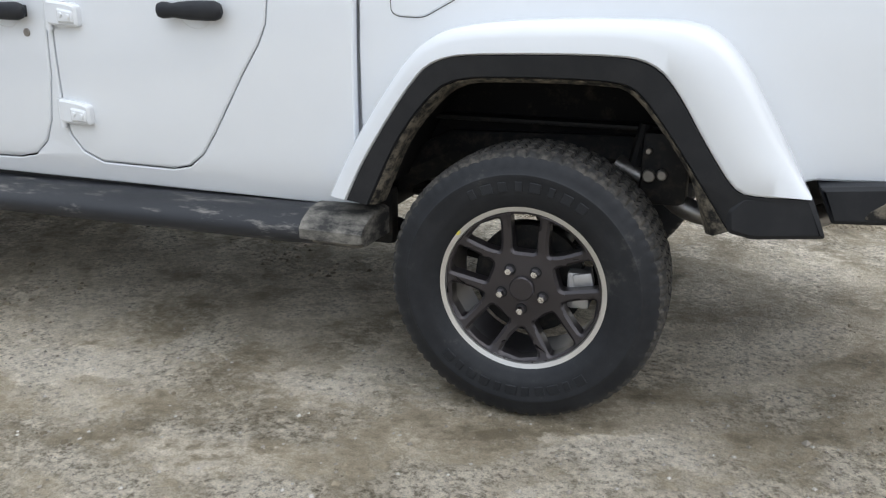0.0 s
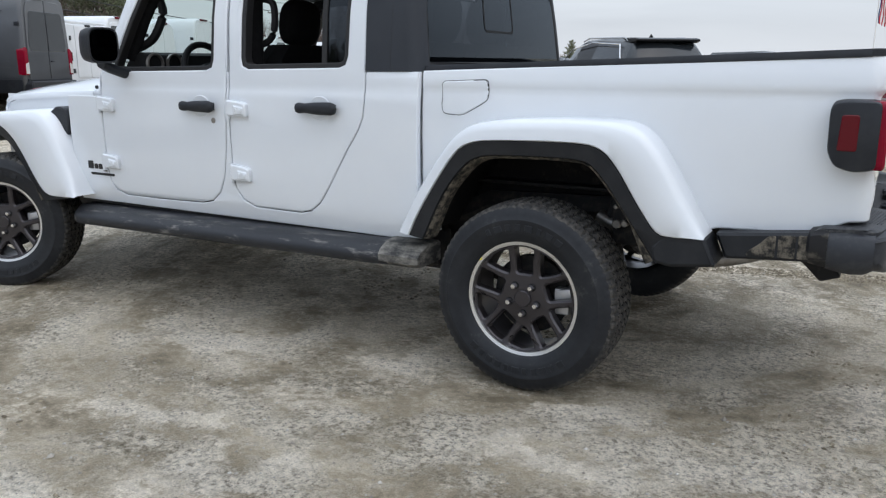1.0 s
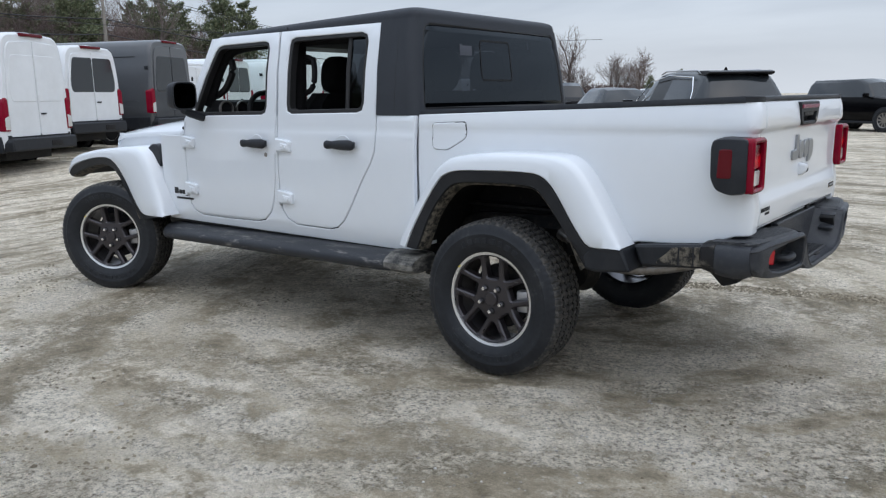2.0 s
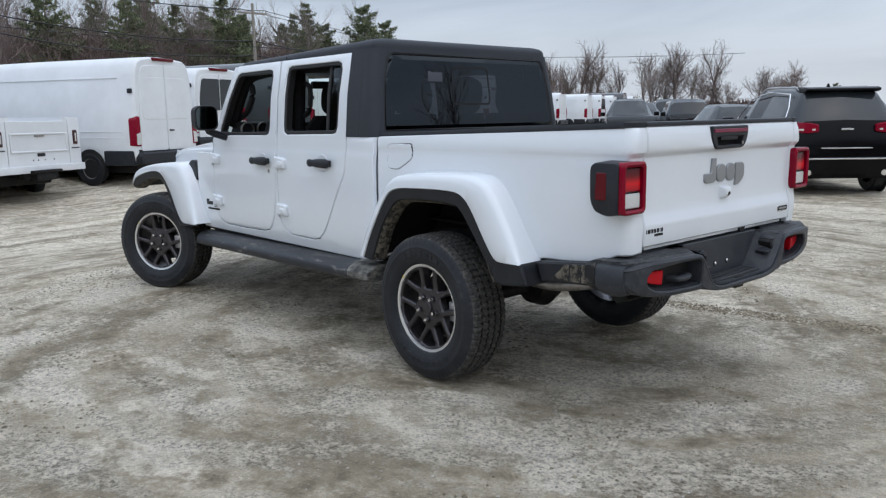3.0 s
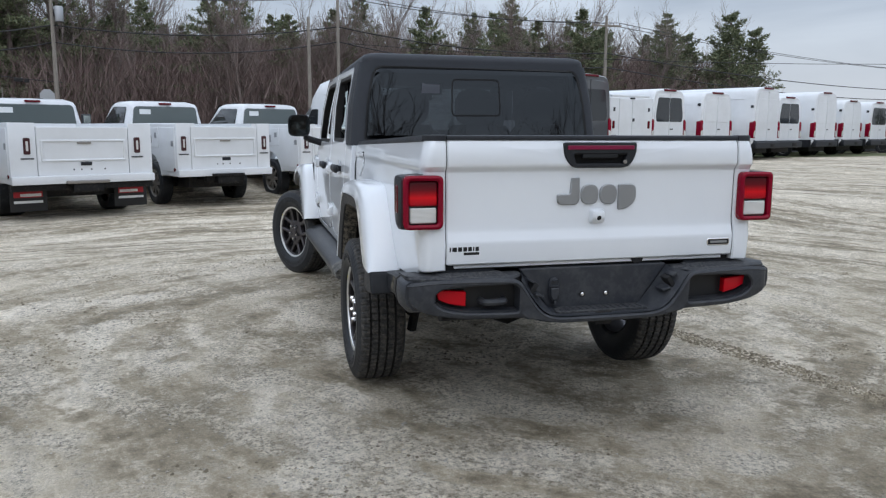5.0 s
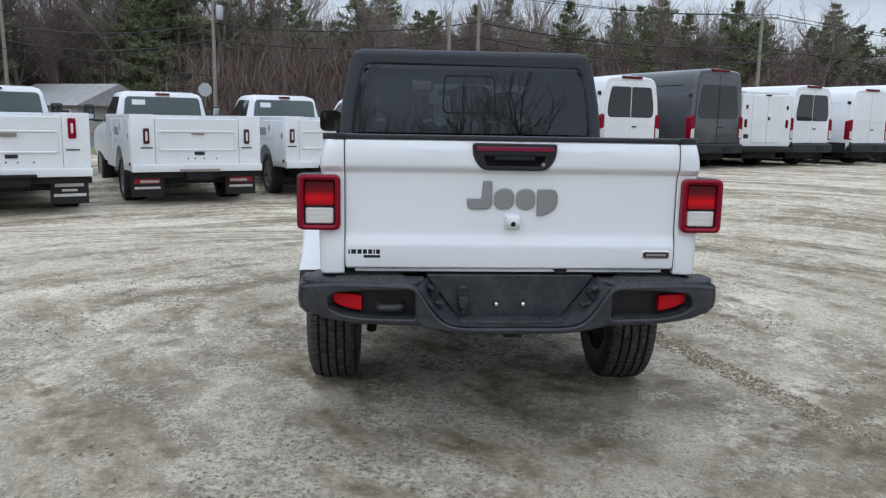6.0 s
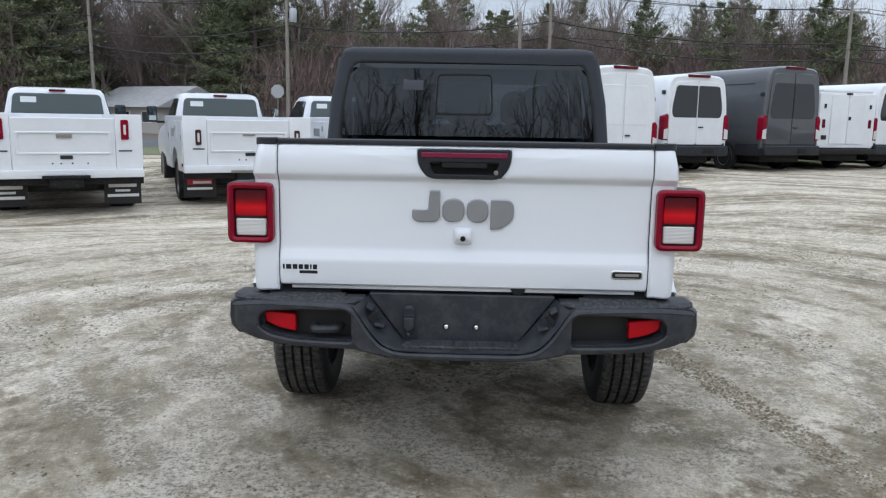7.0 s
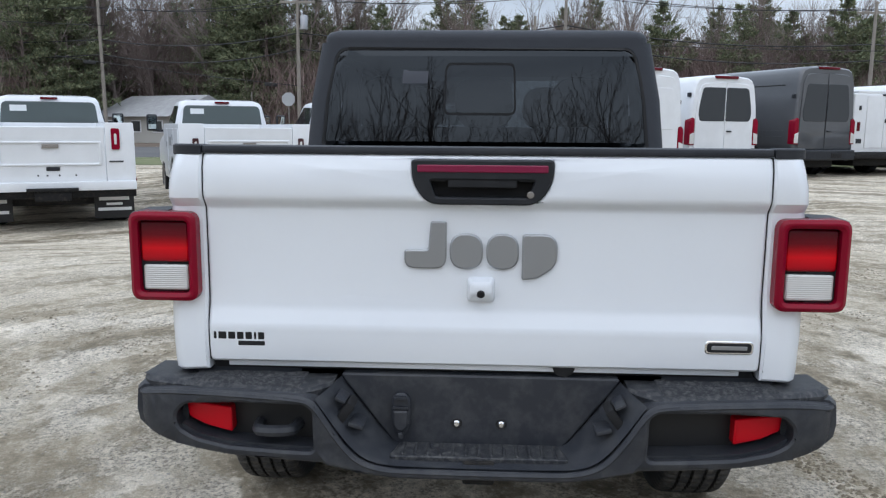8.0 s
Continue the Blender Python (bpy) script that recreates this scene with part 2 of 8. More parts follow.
def join(*bms):
    out = bmesh.new()
    for b in bms:
        me = bpy.data.meshes.new("tmp")
        b.to_mesh(me)
        b.free()
        out.from_mesh(me)
        bpy.data.meshes.remove(me)
    return out


def moved(bm, m):
    bmesh.ops.transform(bm, matrix=m, verts=bm.verts)
    return bm


def flipped(bm):
    """The mirror image across the middle plane (y to -y)."""
    for v in bm.verts:
        v.co.y = -v.co.y
    bmesh.ops.reverse_faces(bm, faces=bm.faces)
    return bm


def box(x0, x1, y0, y1, z0, z1, bevel=0.0, segs=2):
    bm = bmesh.new()
    bmesh.ops.create_cube(bm, size=1.0)
    for v in bm.verts:
        v.co = Vector((x0 + (v.co.x + 0.5) * (x1 - x0), y0 + (v.co.y + 0.5) * (y1 - y0), z0 + (v.co.z + 0.5) * (z1 - z0)))
    if bevel:
        bmesh.ops.bevel(bm, geom=bm.edges[:], offset=bevel, segments=segs, profile=0.6, affect='EDGES')
    return bm


def rounded(points, radius, steps=4):
    """A polygon with its corners rounded (list of (u, v))."""
    out = []
    n = len(points)
    for i in range(n):
        p, a, b = (Vector(points[i]), Vector(points[i - 1]), Vector(points[(i + 1) % n]))
        r = radius[i] if isinstance(radius, (list, tuple)) else radius
        da, db = (a - p), (b - p)
        ra = min(r, da.length * 0.48)
        rb = min(r, db.length * 0.48)
        if ra < 1e-5:
            out.append(tuple(p))
            continue
        s, e = p + da.normalized() * ra, p + db.normalized() * rb
        for k in range(steps + 1):
            t = k / steps
            out.append(tuple(s * (1 - t) ** 2 + p * 2 * t * (1 - t) + e * t * t))
    return out


def rect(u0, u1, v0, v1, r=0.0, steps=4):
    pts = [(u0, v0), (u1, v0), (u1, v1), (u0, v1)]
    return rounded(pts, r, steps) if r else pts


def offset_poly(pts, d):
    """Moves every side of a counter-clockwise polygon outwards by d."""
    n = len(pts)
    out = []
    for i in range(n):
        p, a, b = Vector(pts[i]), Vector(pts[i - 1]), Vector(pts[(i + 1) % n])
        e1, e2 = (p - a).normalized(), (b - p).normalized()
        n1, n2 = Vector((e1.y, -e1.x)), Vector((e2.y, -e2.x))
        q = (n1 + n2)
        q = q / max(0.5, q.dot(n1)) if q.length > 1e-6 else n1
        out.append(tuple(p + q * d))
    return out


def ccw(pts):
    a = sum(pts[i - 1][0] * pts[i][1] - pts[i][0] * pts[i - 1][1] for i in range(len(pts)))
    return list(pts) if a > 0 else list(reversed(pts))


def sheet(outline, holes=(), cuts_u=(), cuts_v=()):
    """A flat sheet in (u, v, 0), cut along the given lines so that it can be bent."""
    bm = bmesh.new()
    edges = []
    for loop in [ccw(outline)] + [ccw(h) for h in holes]:
        vs = [bm.verts.new((u, v, 0)) for u, v in loop]
        edges += [bm.edges.new((vs[i - 1], vs[i])) for i in range(len(vs))]
    bmesh.ops.triangle_fill(bm, use_beauty=True, use_dissolve=False, edges=edges)
    for f in bm.faces[:]:
        if f.normal.z < 0:
            f.normal_flip()
    for axis, cuts in ((0, cuts_u), (1, cuts_v)):
        for c in cuts:
            co, no = [0, 0, 0], [0, 0, 0]
            co[axis], no[axis] = c, 1
            bmesh.ops.bisect_plane(bm, geom=bm.verts[:] + bm.edges[:] + bm.faces[:], plane_co=co, plane_no=no, dist=1e-5)
    return bm


def panel(outline, place, thick=0.02, holes=(), cuts_u=(), cuts_v=(), edge=0.005, drop=0.004):
    """A bent plate with soft edges. place(u, v, d) gives the point d metres inside the skin."""
    bm = sheet(outline, holes, cuts_u, cuts_v)
    if edge:
        bmesh.ops.inset_region(bm, faces=bm.faces[:], thickness=edge, use_boundary=True, use_even_offset=True)
    border = {v for e in bm.edges if e.is_boundary for v in e.verts}
    d = {v: (drop if v in border else 0.0) for v in bm.verts}
    rim = [e for e in bm.edges if e.is_boundary]
    made = bmesh.ops.extrude_edge_only(bm, edges=rim)
    for v in made["geom"]:
        if isinstance(v, bmesh.types.BMVert):
            d[v] = thick
    for v in bm.verts:
        v.co = Vector(place(v.co.x, v.co.y, d.get(v, thick)))
    return bm


def prism(outline, axis, a, b, holes=(), edge=0.0, drop=None, back=True, cuts_u=(), cuts_v=(), bend=None):
    """An outline pushed along an axis from a (front, soft edge) to b. Outline: (y, z) for x, (x, z) for y, (x, y) for z."""
    s = 1 if b > a else -1

    def place(u, v, d):
        w = a + s * d
        p = (w, u, v) if axis == 'x' else (u, w, v) if axis == 'y' else (u, v, w)
        return bend(*p) if bend else p
    bm = panel(outline, place, abs(b - a), holes, cuts_u, cuts_v, edge, edge * 0.8 if drop is None else drop)
    if back and not holes:
        loops = [e for e in bm.edges if e.is_boundary]
        if loops:
            bmesh.ops.holes_fill(bm, edges=loops, sides=0)
    return bm


def loft(rings, closed=True, caps=True):
    """A skin over rings of equally many points."""
    bm = bmesh.new()
    rows = [[bm.verts.new(p) for p in r] for r in rings]
    n = len(rows[0])
    for a, b in zip(rows, rows[1:]):
        for i in range(n if closed else n - 1):
            j = (i + 1) % n
            try:
                bm.faces.new((a[i], a[j], b[j], b[i]))
            except ValueError:
                pass
    if caps and closed:
        for r in (rows[0], rows[-1]):
            try:
                bm.faces.new(r)
            except ValueError:
                pass
    bmesh.ops.remove_doubles(bm, verts=bm.verts, dist=1e-6)
    return bm


def tube(points, radius, sides=8, caps=True):
    pts = [Vector(p) for p in points]
    rings = []
    up = Vector((0, 0, 1))
    for i, p in enumerate(pts):
        d = (pts[min(i + 1, len(pts) - 1)] - pts[max(i - 1, 0)]).normalized()
        ref = up if abs(d.z) < 0.95 else Vector((1, 0, 0))
        a = d.cross(ref).normalized()
        b = d.cross(a).normalized()
        r = radius[i] if isinstance(radius, (list, tuple)) else radius
        rings.append([p + (a * math.cos(2 * math.pi * k / sides) + b * math.sin(2 * math.pi * k / sides)) * r for k in range(sides)])
    return loft(rings, True, caps)


def lathe(profile, segs=48, axis='y', closed=False, wobble=None):
    """profile: (radius, height along the axis)."""
    rings = []
    for i in range(segs):
        t = 2 * math.pi * i / segs
        c, s = math.cos(t), math.sin(t)
        ring = []
        for k, (r, h) in enumerate(profile):
            if wobble:
                r = r + wobble(i, k)
            ring.append((r * c, h, r * s) if axis == 'y' else (r * c, r * s, h) if axis == 'z' else (h, r * c, r * s))
        rings.append(ring)
    rings.append(rings[0])
    bm = loft(rings, closed, False)
    bmesh.ops.remove_doubles(bm, verts=bm.verts, dist=1e-5)
    return bm


def disc(r, h0, h1, segs=32, axis='y', bevel=0.0):
    lo = min(bevel, r * 0.4)
    s = 1 if h1 > h0 else -1
    return lathe([(0.0001, h0), (r, h0), (r, h1 - s * lo), (r - lo, h1), (0.0001, h1)], segs, axis)


def resample(pts, n):
    p = [Vector(q) for q in pts]
    d = [0.0]
    for a, b in zip(p, p[1:]):
        d.append(d[-1] + (b - a).length)
    out = []
    for k in range(n):
        t = d[-1] * k / (n - 1)
        i = max(0, min(len(p) - 2, int(np.searchsorted(d, t, side='right')) - 1))
        u = (t - d[i]) / max(1e-9, d[i + 1] - d[i])
        out.append(tuple(p[i].lerp(p[i + 1], u)))
    return out


def smooth_line(pts, rounds=2, keep=True):
    """Chaikin rounding of an open line."""
    p = [Vector(q) for q in pts]
    for _ in range(rounds):
        out = [p[0]]
        for a, b in zip(p, p[1:]):
            out += [a.lerp(b, 0.25), a.lerp(b, 0.75)]
        out.append(p[-1])
        p = out
    return [tuple(q) for q in p]


# ---- ground ----
def ground_height(x, y):
    """The lot is level round the truck, climbs towards the parked vans and dips towards the service trucks."""
    across = min(1.0, max(0.0, (-x - 4.6) / 3.6))
    across = across * across * (3.0 - 2.0 * across)
    h = across * (-0.20 + 0.44 * min(1.0, max(0.0, (y - 1.0) / 5.0)))
    far = min(1.0, max(0.0, (-x - 14.2) / 3.0))
    h = h + (0.285 - h) * far
    return h


SILT = [(0.30, -1.46, 0.42, 0.10, 8), (-0.76, -1.45, 0.20, 0.13, 20), (-0.62, -2.14, 0.32, 0.14, 30), (-1.20, -1.92, 0.36, 0.12, 15), (-1.70, -2.35, 0.38, 0.16, 140),
        (-0.10, -2.52, 0.34, 0.15, 20), (-2.60, -2.42, 0.60, 0.13, 130), (1.00, -1.25, 0.32, 0.14, 10), (1.38, -0.28, 0.26, 0.16, 60), (1.44, -1.27, 0.30, 0.12, 30),
        (0.84, 1.30, 0.40, 0.14, 150), (0.42, 1.76, 0.36, 0.16, 140), (-0.65, -0.99, 0.24, 0.12, 10), (0.30, -1.05, 0.26, 0.09, 5), (-1.30, -2.65, 0.36, 0.15, 20),
        (-2.20, -3.35, 0.7, 0.16, 132), (-1.76, 2.50, 0.7, 0.2, 140), (-0.60, 2.35, 0.5, 0.16, 150), (-1.55, -1.12, 0.28, 0.12, 20)]


def make_ground():
    xs = sorted(set([round(v, 4) for v in np.concatenate([np.linspace(-900, -60, 12), np.linspace(-60, -9, 35), np.linspace(-9, 5, 150), np.linspace(5, 40, 20), np.linspace(40, 900, 10)])]))
    ys = sorted(set([round(v, 4) for v in np.concatenate([np.linspace(-900, -30, 10), np.linspace(-30, -6, 18), np.linspace(-6, 6, 130), np.linspace(6, 60, 30), np.linspace(60, 900, 10)])]))
    verts, faces = [], []
    for x in xs:
        for y in ys:
            near = max(0.0, 1.0 - max(abs(x + 1.5) - 5.5, abs(y) - 4.5, 0.0) / 2.0)
            h = 0.0
            if near > 0:
                h = (noise.noise((x * 0.9, y * 0.9, 3.1)) * 0.010 + noise.noise((x * 3.5, y * 3.5, 7.7)) * 0.006 + noise.noise((x * 9.0, y * 9.0, 1.3)) * 0.003) * near - 0.004 * near
            verts.append((x, y, ground_height(x, y) + h))
    ny = len(ys)
    for i in range(len(xs) - 1):
        for j in range(ny - 1):
            faces.append((i * ny + j, (i + 1) * ny + j, (i + 1) * ny + j + 1, i * ny + j + 1))
    me = bpy.data.meshes.new("ground")
    me.from_pydata(verts, [], faces)
    me.shade_smooth()
    m = material("packed_gravel", (0.2, 0.18, 0.15), 0.85)
    n, l, p = nodes_of(m)
    # damp olive soil, pale dried silt in patches and along old wheel tracks, clusters of dark crumbs
    big = noise_node(m, 0.45, 6.0, 0.60)
    mid = noise_node(m, 2.1, 9.0, 0.66)
    clump = noise_node(m, 7.0, 9.0, 0.74)
    fine = noise_node(m, 28.0, 7.0, 0.74)
    crumb = noise_node(m, 62.0, 5.0, 0.68)
    grit = noise_node(m, 190.0, 3.0, 0.62)

    def arcs(around, along, across, sway):
        """Noise drawn out along circles round the parked truck, as turning vehicles leave their tracks."""
        tc0 = n.new("ShaderNodeTexCoord")
        slow = n.new("ShaderNodeTexNoise")
        slow.inputs['Scale'].default_value = 0.22
        slow.inputs['Detail'].default_value = 2.0
        l.new(tc0.outputs['Object'], slow.inputs['Vector'])
        away = n.new("ShaderNodeVectorMath")
        away.operation = 'MULTIPLY_ADD'
        away.inputs[1].default_value = (sway, sway, 0.0)
        l.new(slow.outputs['Color'], away.inputs[0])
        l.new(tc0.outputs['Object'], away.inputs[2])
        flat = n.new("ShaderNodeVectorMath")
        flat.operation = 'MULTIPLY_ADD'
        flat.inputs[1].default_value = (1.0, 1.0, 0.0)
        flat.inputs[2].default_value = (-around[0] - sway * 0.5, -around[1] - sway * 0.5, 0.0)
        l.new(away.outputs[0], flat.inputs[0])
        radius = n.new("ShaderNodeVectorMath")
        radius.operation = 'LENGTH'
        l.new(flat.outputs[0], radius.inputs[0])
        unit = n.new("ShaderNodeVectorMath")
        unit.operation = 'NORMALIZE'
        l.new(flat.outputs[0], unit.inputs[0])
        up = n.new("ShaderNodeCombineXYZ")
        l.new(radius.outputs['Value'], up.inputs['Z'])
        place = n.new("ShaderNodeVectorMath")
        place.operation = 'MULTIPLY_ADD'
        place.inputs[1].default_value = (along, along, 0.0)
        l.new(unit.outputs[0], place.inputs[0])
        scaled = n.new("ShaderNodeVectorMath")
        scaled.operation = 'SCALE'
        scaled.inputs['Scale'].default_value = across
        l.new(up.outputs[0], scaled.inputs[0])
        l.new(scaled.outputs[0], place.inputs[2])
        t = n.new("ShaderNodeTexNoise")
        t.inputs['Scale'].default_value = 1.0
        t.inputs['Detail'].default_value = 8.0
        t.inputs['Roughness'].default_value = 0.62
        l.new(place.outputs[0], t.inputs['Vector'])
        return t.outputs['Fac']
    track = arcs((-0.4, 0.3), 2.0, 1.5, 1.6)
    track2 = arcs((-0.8, 0.8), 3.2, 4.6, 2.4)

    def blendv(a, ka, b, kb):
        x = n.new("ShaderNodeMath")
        x.operation = 'MULTIPLY'
        x.inputs[1].default_value = ka
        l.new(a, x.inputs[0])
        y = n.new("ShaderNodeMath")
        y.operation = 'MULTIPLY_ADD'
        y.inputs[1].default_value = kb
        l.new(b, y.inputs[0])
        l.new(x.outputs[0], y.inputs[2])
        return y.outputs[0]
    soil = ramp(m, blendv(mid, 0.6, track2, 0.4), [(0.40, (0.19, 0.154, 0.106)), (0.49, (0.41, 0.350, 0.260)), (0.60, (0.66, 0.585, 0.465))])
    olive = ramp(m, blendv(big, 0.5, track, 0.5), [(0.40, (0.35, 0.300, 0.215)), (0.60, (0.62, 0.550, 0.435))])
    base = mix(m, 0.5, soil, olive)
    ruts = blendv(track, 0.5, track2, 0.5)
    silt = blendv(blendv(blendv(mid, 0.24, clump, 0.22), 1.0, blendv(track, 0.14, track2, 0.22), 1.0), 1.0, blendv(fine, 0.6, crumb, 0.4), 0.18)
    # patches where silt has dried thickly: (x, y, length, width, degrees)
    tc = n.new("ShaderNodeTexCoord")
    wob = n.new("ShaderNodeTexNoise")
    wob.inputs['Scale'].default_value = 4.5
    wob.inputs['Detail'].default_value = 6.0
    wob.inputs['Roughness'].default_value = 0.65
    l.new(tc.outputs['Object'], wob.inputs['Vector'])
    cen = n.new("ShaderNodeVectorMath")
    cen.operation = 'SUBTRACT'
    cen.inputs[1].default_value = (0.5, 0.5, 0.5)
    l.new(wob.outputs['Color'], cen.inputs[0])
    ragged = n.new("ShaderNodeVectorMath")
    ragged.operation = 'MULTIPLY_ADD'
    ragged.inputs[1].default_value = (0.85, 0.85, 0.0)
    l.new(cen.outputs[0], ragged.inputs[0])
    l.new(tc.outputs['Object'], ragged.inputs[2])
    total = None
    for px, py, ln, wd, deg in SILT:
        mp = n.new("ShaderNodeMapping")
        mp.vector_type = 'TEXTURE'
        mp.inputs['Location'].default_value = (px, py, 0)
        mp.inputs['Rotation'].default_value = (0, 0, radians(deg))
        mp.inputs['Scale'].default_value = (ln * 1.5, wd * 1.5, 1000.0)
        l.new(ragged.outputs[0], mp.inputs['Vector'])
        le = n.new("ShaderNodeVectorMath")
        le.operation = 'LENGTH'
        l.new(mp.outputs['Vector'], le.inputs[0])
        mr = n.new("ShaderNodeMapRange")
        mr.interpolation_type = 'SMOOTHSTEP'
        mr.inputs['From Min'].default_value = 1.0
        mr.inputs['From Max'].default_value = 0.25
        l.new(le.outputs['Value'], mr.inputs['Value'])
        if total is None:
            total = mr.outputs['Result']
        else:
            mxm = n.new("ShaderNodeMath")
            mxm.operation = 'MAXIMUM'
            l.new(total, mxm.inputs[0])
            l.new(mr.outputs['Result'], mxm.inputs[1])
            total = mxm.outputs[0]
    silt = blendv(silt, 1.0, total, 0.070)
    pale = ramp(m, silt, [(0.478, 0.0), (0.512, 0.28), (0.545, 0.68), (0.60, 1.0)])
    col = mix(m, pale, base, (0.82, 0.745, 0.63))
    # wetter, darker bands and hollows
    wet = ramp(m, blendv(ruts, 0.6, clump, 0.4), [(0.41, (0.38, 0.36, 0.32)), (0.465, (0.74, 0.725, 0.70)), (0.515, (1.08, 1.08, 1.08))])
    col = mix(m, 0.9, col, wet, 'MULTIPLY')
    # crumbs lie thick in some places and are missing in others
    thick = ramp(m, blendv(blendv(track2, 0.45, mid, 0.25), 1.0, clump, 0.30), [(0.465, 0.15), (0.53, 1.0)])
    dark = ramp(m, blendv(fine, 0.5, crumb, 0.5), [(0.37, (0.26, 0.245, 0.215)), (0.45, (0.66, 0.645, 0.62)), (0.50, (1.0, 1.0, 1.0)), (0.60, (1.12, 1.115, 1.11))])
    col = mix(m, thick, col, mix(m, 1.0, col, dark, 'MULTIPLY'))
    gr = ramp(m, grit, [(0.30, (0.70, 0.69, 0.67)), (0.50, (1.0, 1.0, 1.0)), (0.70, (1.24, 1.235, 1.23))])
    col = mix(m, 0.8, col, gr, 'MULTIPLY')
    l.new(col, p.inputs['Base Color'])
    l.new(ramp(m, big, [(0.35, 0.62), (0.65, 0.90)]), p.inputs['Roughness'])
    p.inputs['Specular IOR Level'].default_value = 0.25
    rough_height = mix(m, thick, (0.5, 0.5, 0.5), fine)
    b1 = bump(m, rough_height, 0.9, 0.030, bump(m, clump, 0.6, 0.03))
    bump(m, grit, 0.5, 0.005, b1)
    me.materials.append(m)
    ob = new("ground", me)
    tagged(ob, "damp packed gravel lot with pale dried silt patches", "ground", kind="structure")


make_ground()

# ---- the white pickup ----
truck = thing("pickup_truck", "white four-door pickup with black hardtop parked on gravel", "pickup truck")


def cab_w(z):
    """Half the cab's width at a height."""
    return float(np.interp(z, [0.50, 0.58, 0.66, 0.80, 1.0, 1.15, 1.215, 1.25, 1.30, 1.345, 1.60, 1.90],
                           [0.806, 0.832, 0.854, 0.864, 0.868, 0.866, 0.863, 0.856, 0.853, 0.849, 0.827, 0.772]))


def left_side(x, z, d):
    return (x, -(cab_w(z) - d), z)


def right_side(x, z, d):
    return (x, cab_w(z) - d, z)


ZCUTS = (0.58, 0.62, 0.66, 0.72, 0.80, 0.9, 1.0, 1.08, 1.15, 1.185, 1.215, 1.235, 1.25, 1.275, 1.30, 1.345, 1.45, 1.6, 1.75)
FD = [(-2.677, 1.31), (-2.677, 0.77), (-2.667, 0.71), (-2.63, 0.66), (-2.545, 0.634), (-2.245, 0.634), (-1.935, 0.642), (-1.855, 0.658), (-1.79, 0.71),
      (-1.75, 0.79), (-1.72, 0.95), (-1.709, 1.15), (-1.702, 1.33), (-1.697, 1.848), (-2.315, 1.848), (-2.36, 1.832), (-2.63, 1.338)]
FW = [(-2.567, 1.356), (-2.56, 1.385), (-2.345, 1.755), (-2.307, 1.785), (-2.265, 1.794), (-1.835, 1.798), (-1.797, 1.786), (-1.783, 1.75), (-1.793, 1.392), (-1.807, 1.352), (-1.845, 1.338), (-2.515, 1.330), (-2.553, 1.338)]
RD = [(-1.681, 1.33), (-1.681, 0.81), (-1.667, 0.74), (-1.625, 0.685), (-1.545, 0.652), (-1.25, 0.650), (-1.18, 0.665), (-1.12, 0.71), (-1.06, 0.79),
      (-0.94, 0.98), (-0.878, 1.07), (-0.85, 1.13), (-0.842, 1.2), (-0.838, 1.33), (-0.836, 1.848), (-1.683, 1.848)]
RW = [(-1.603, 1.40), (-1.593, 1.36), (-1.555, 1.344), (-0.99, 1.352), (-0.952, 1.365), (-0.938, 1.405), (-0.926, 1.75), (-0.94, 1.79), (-0.98, 1.805), (-1.545, 1.806), (-1.583, 1.793), (-1.595, 1.755)]


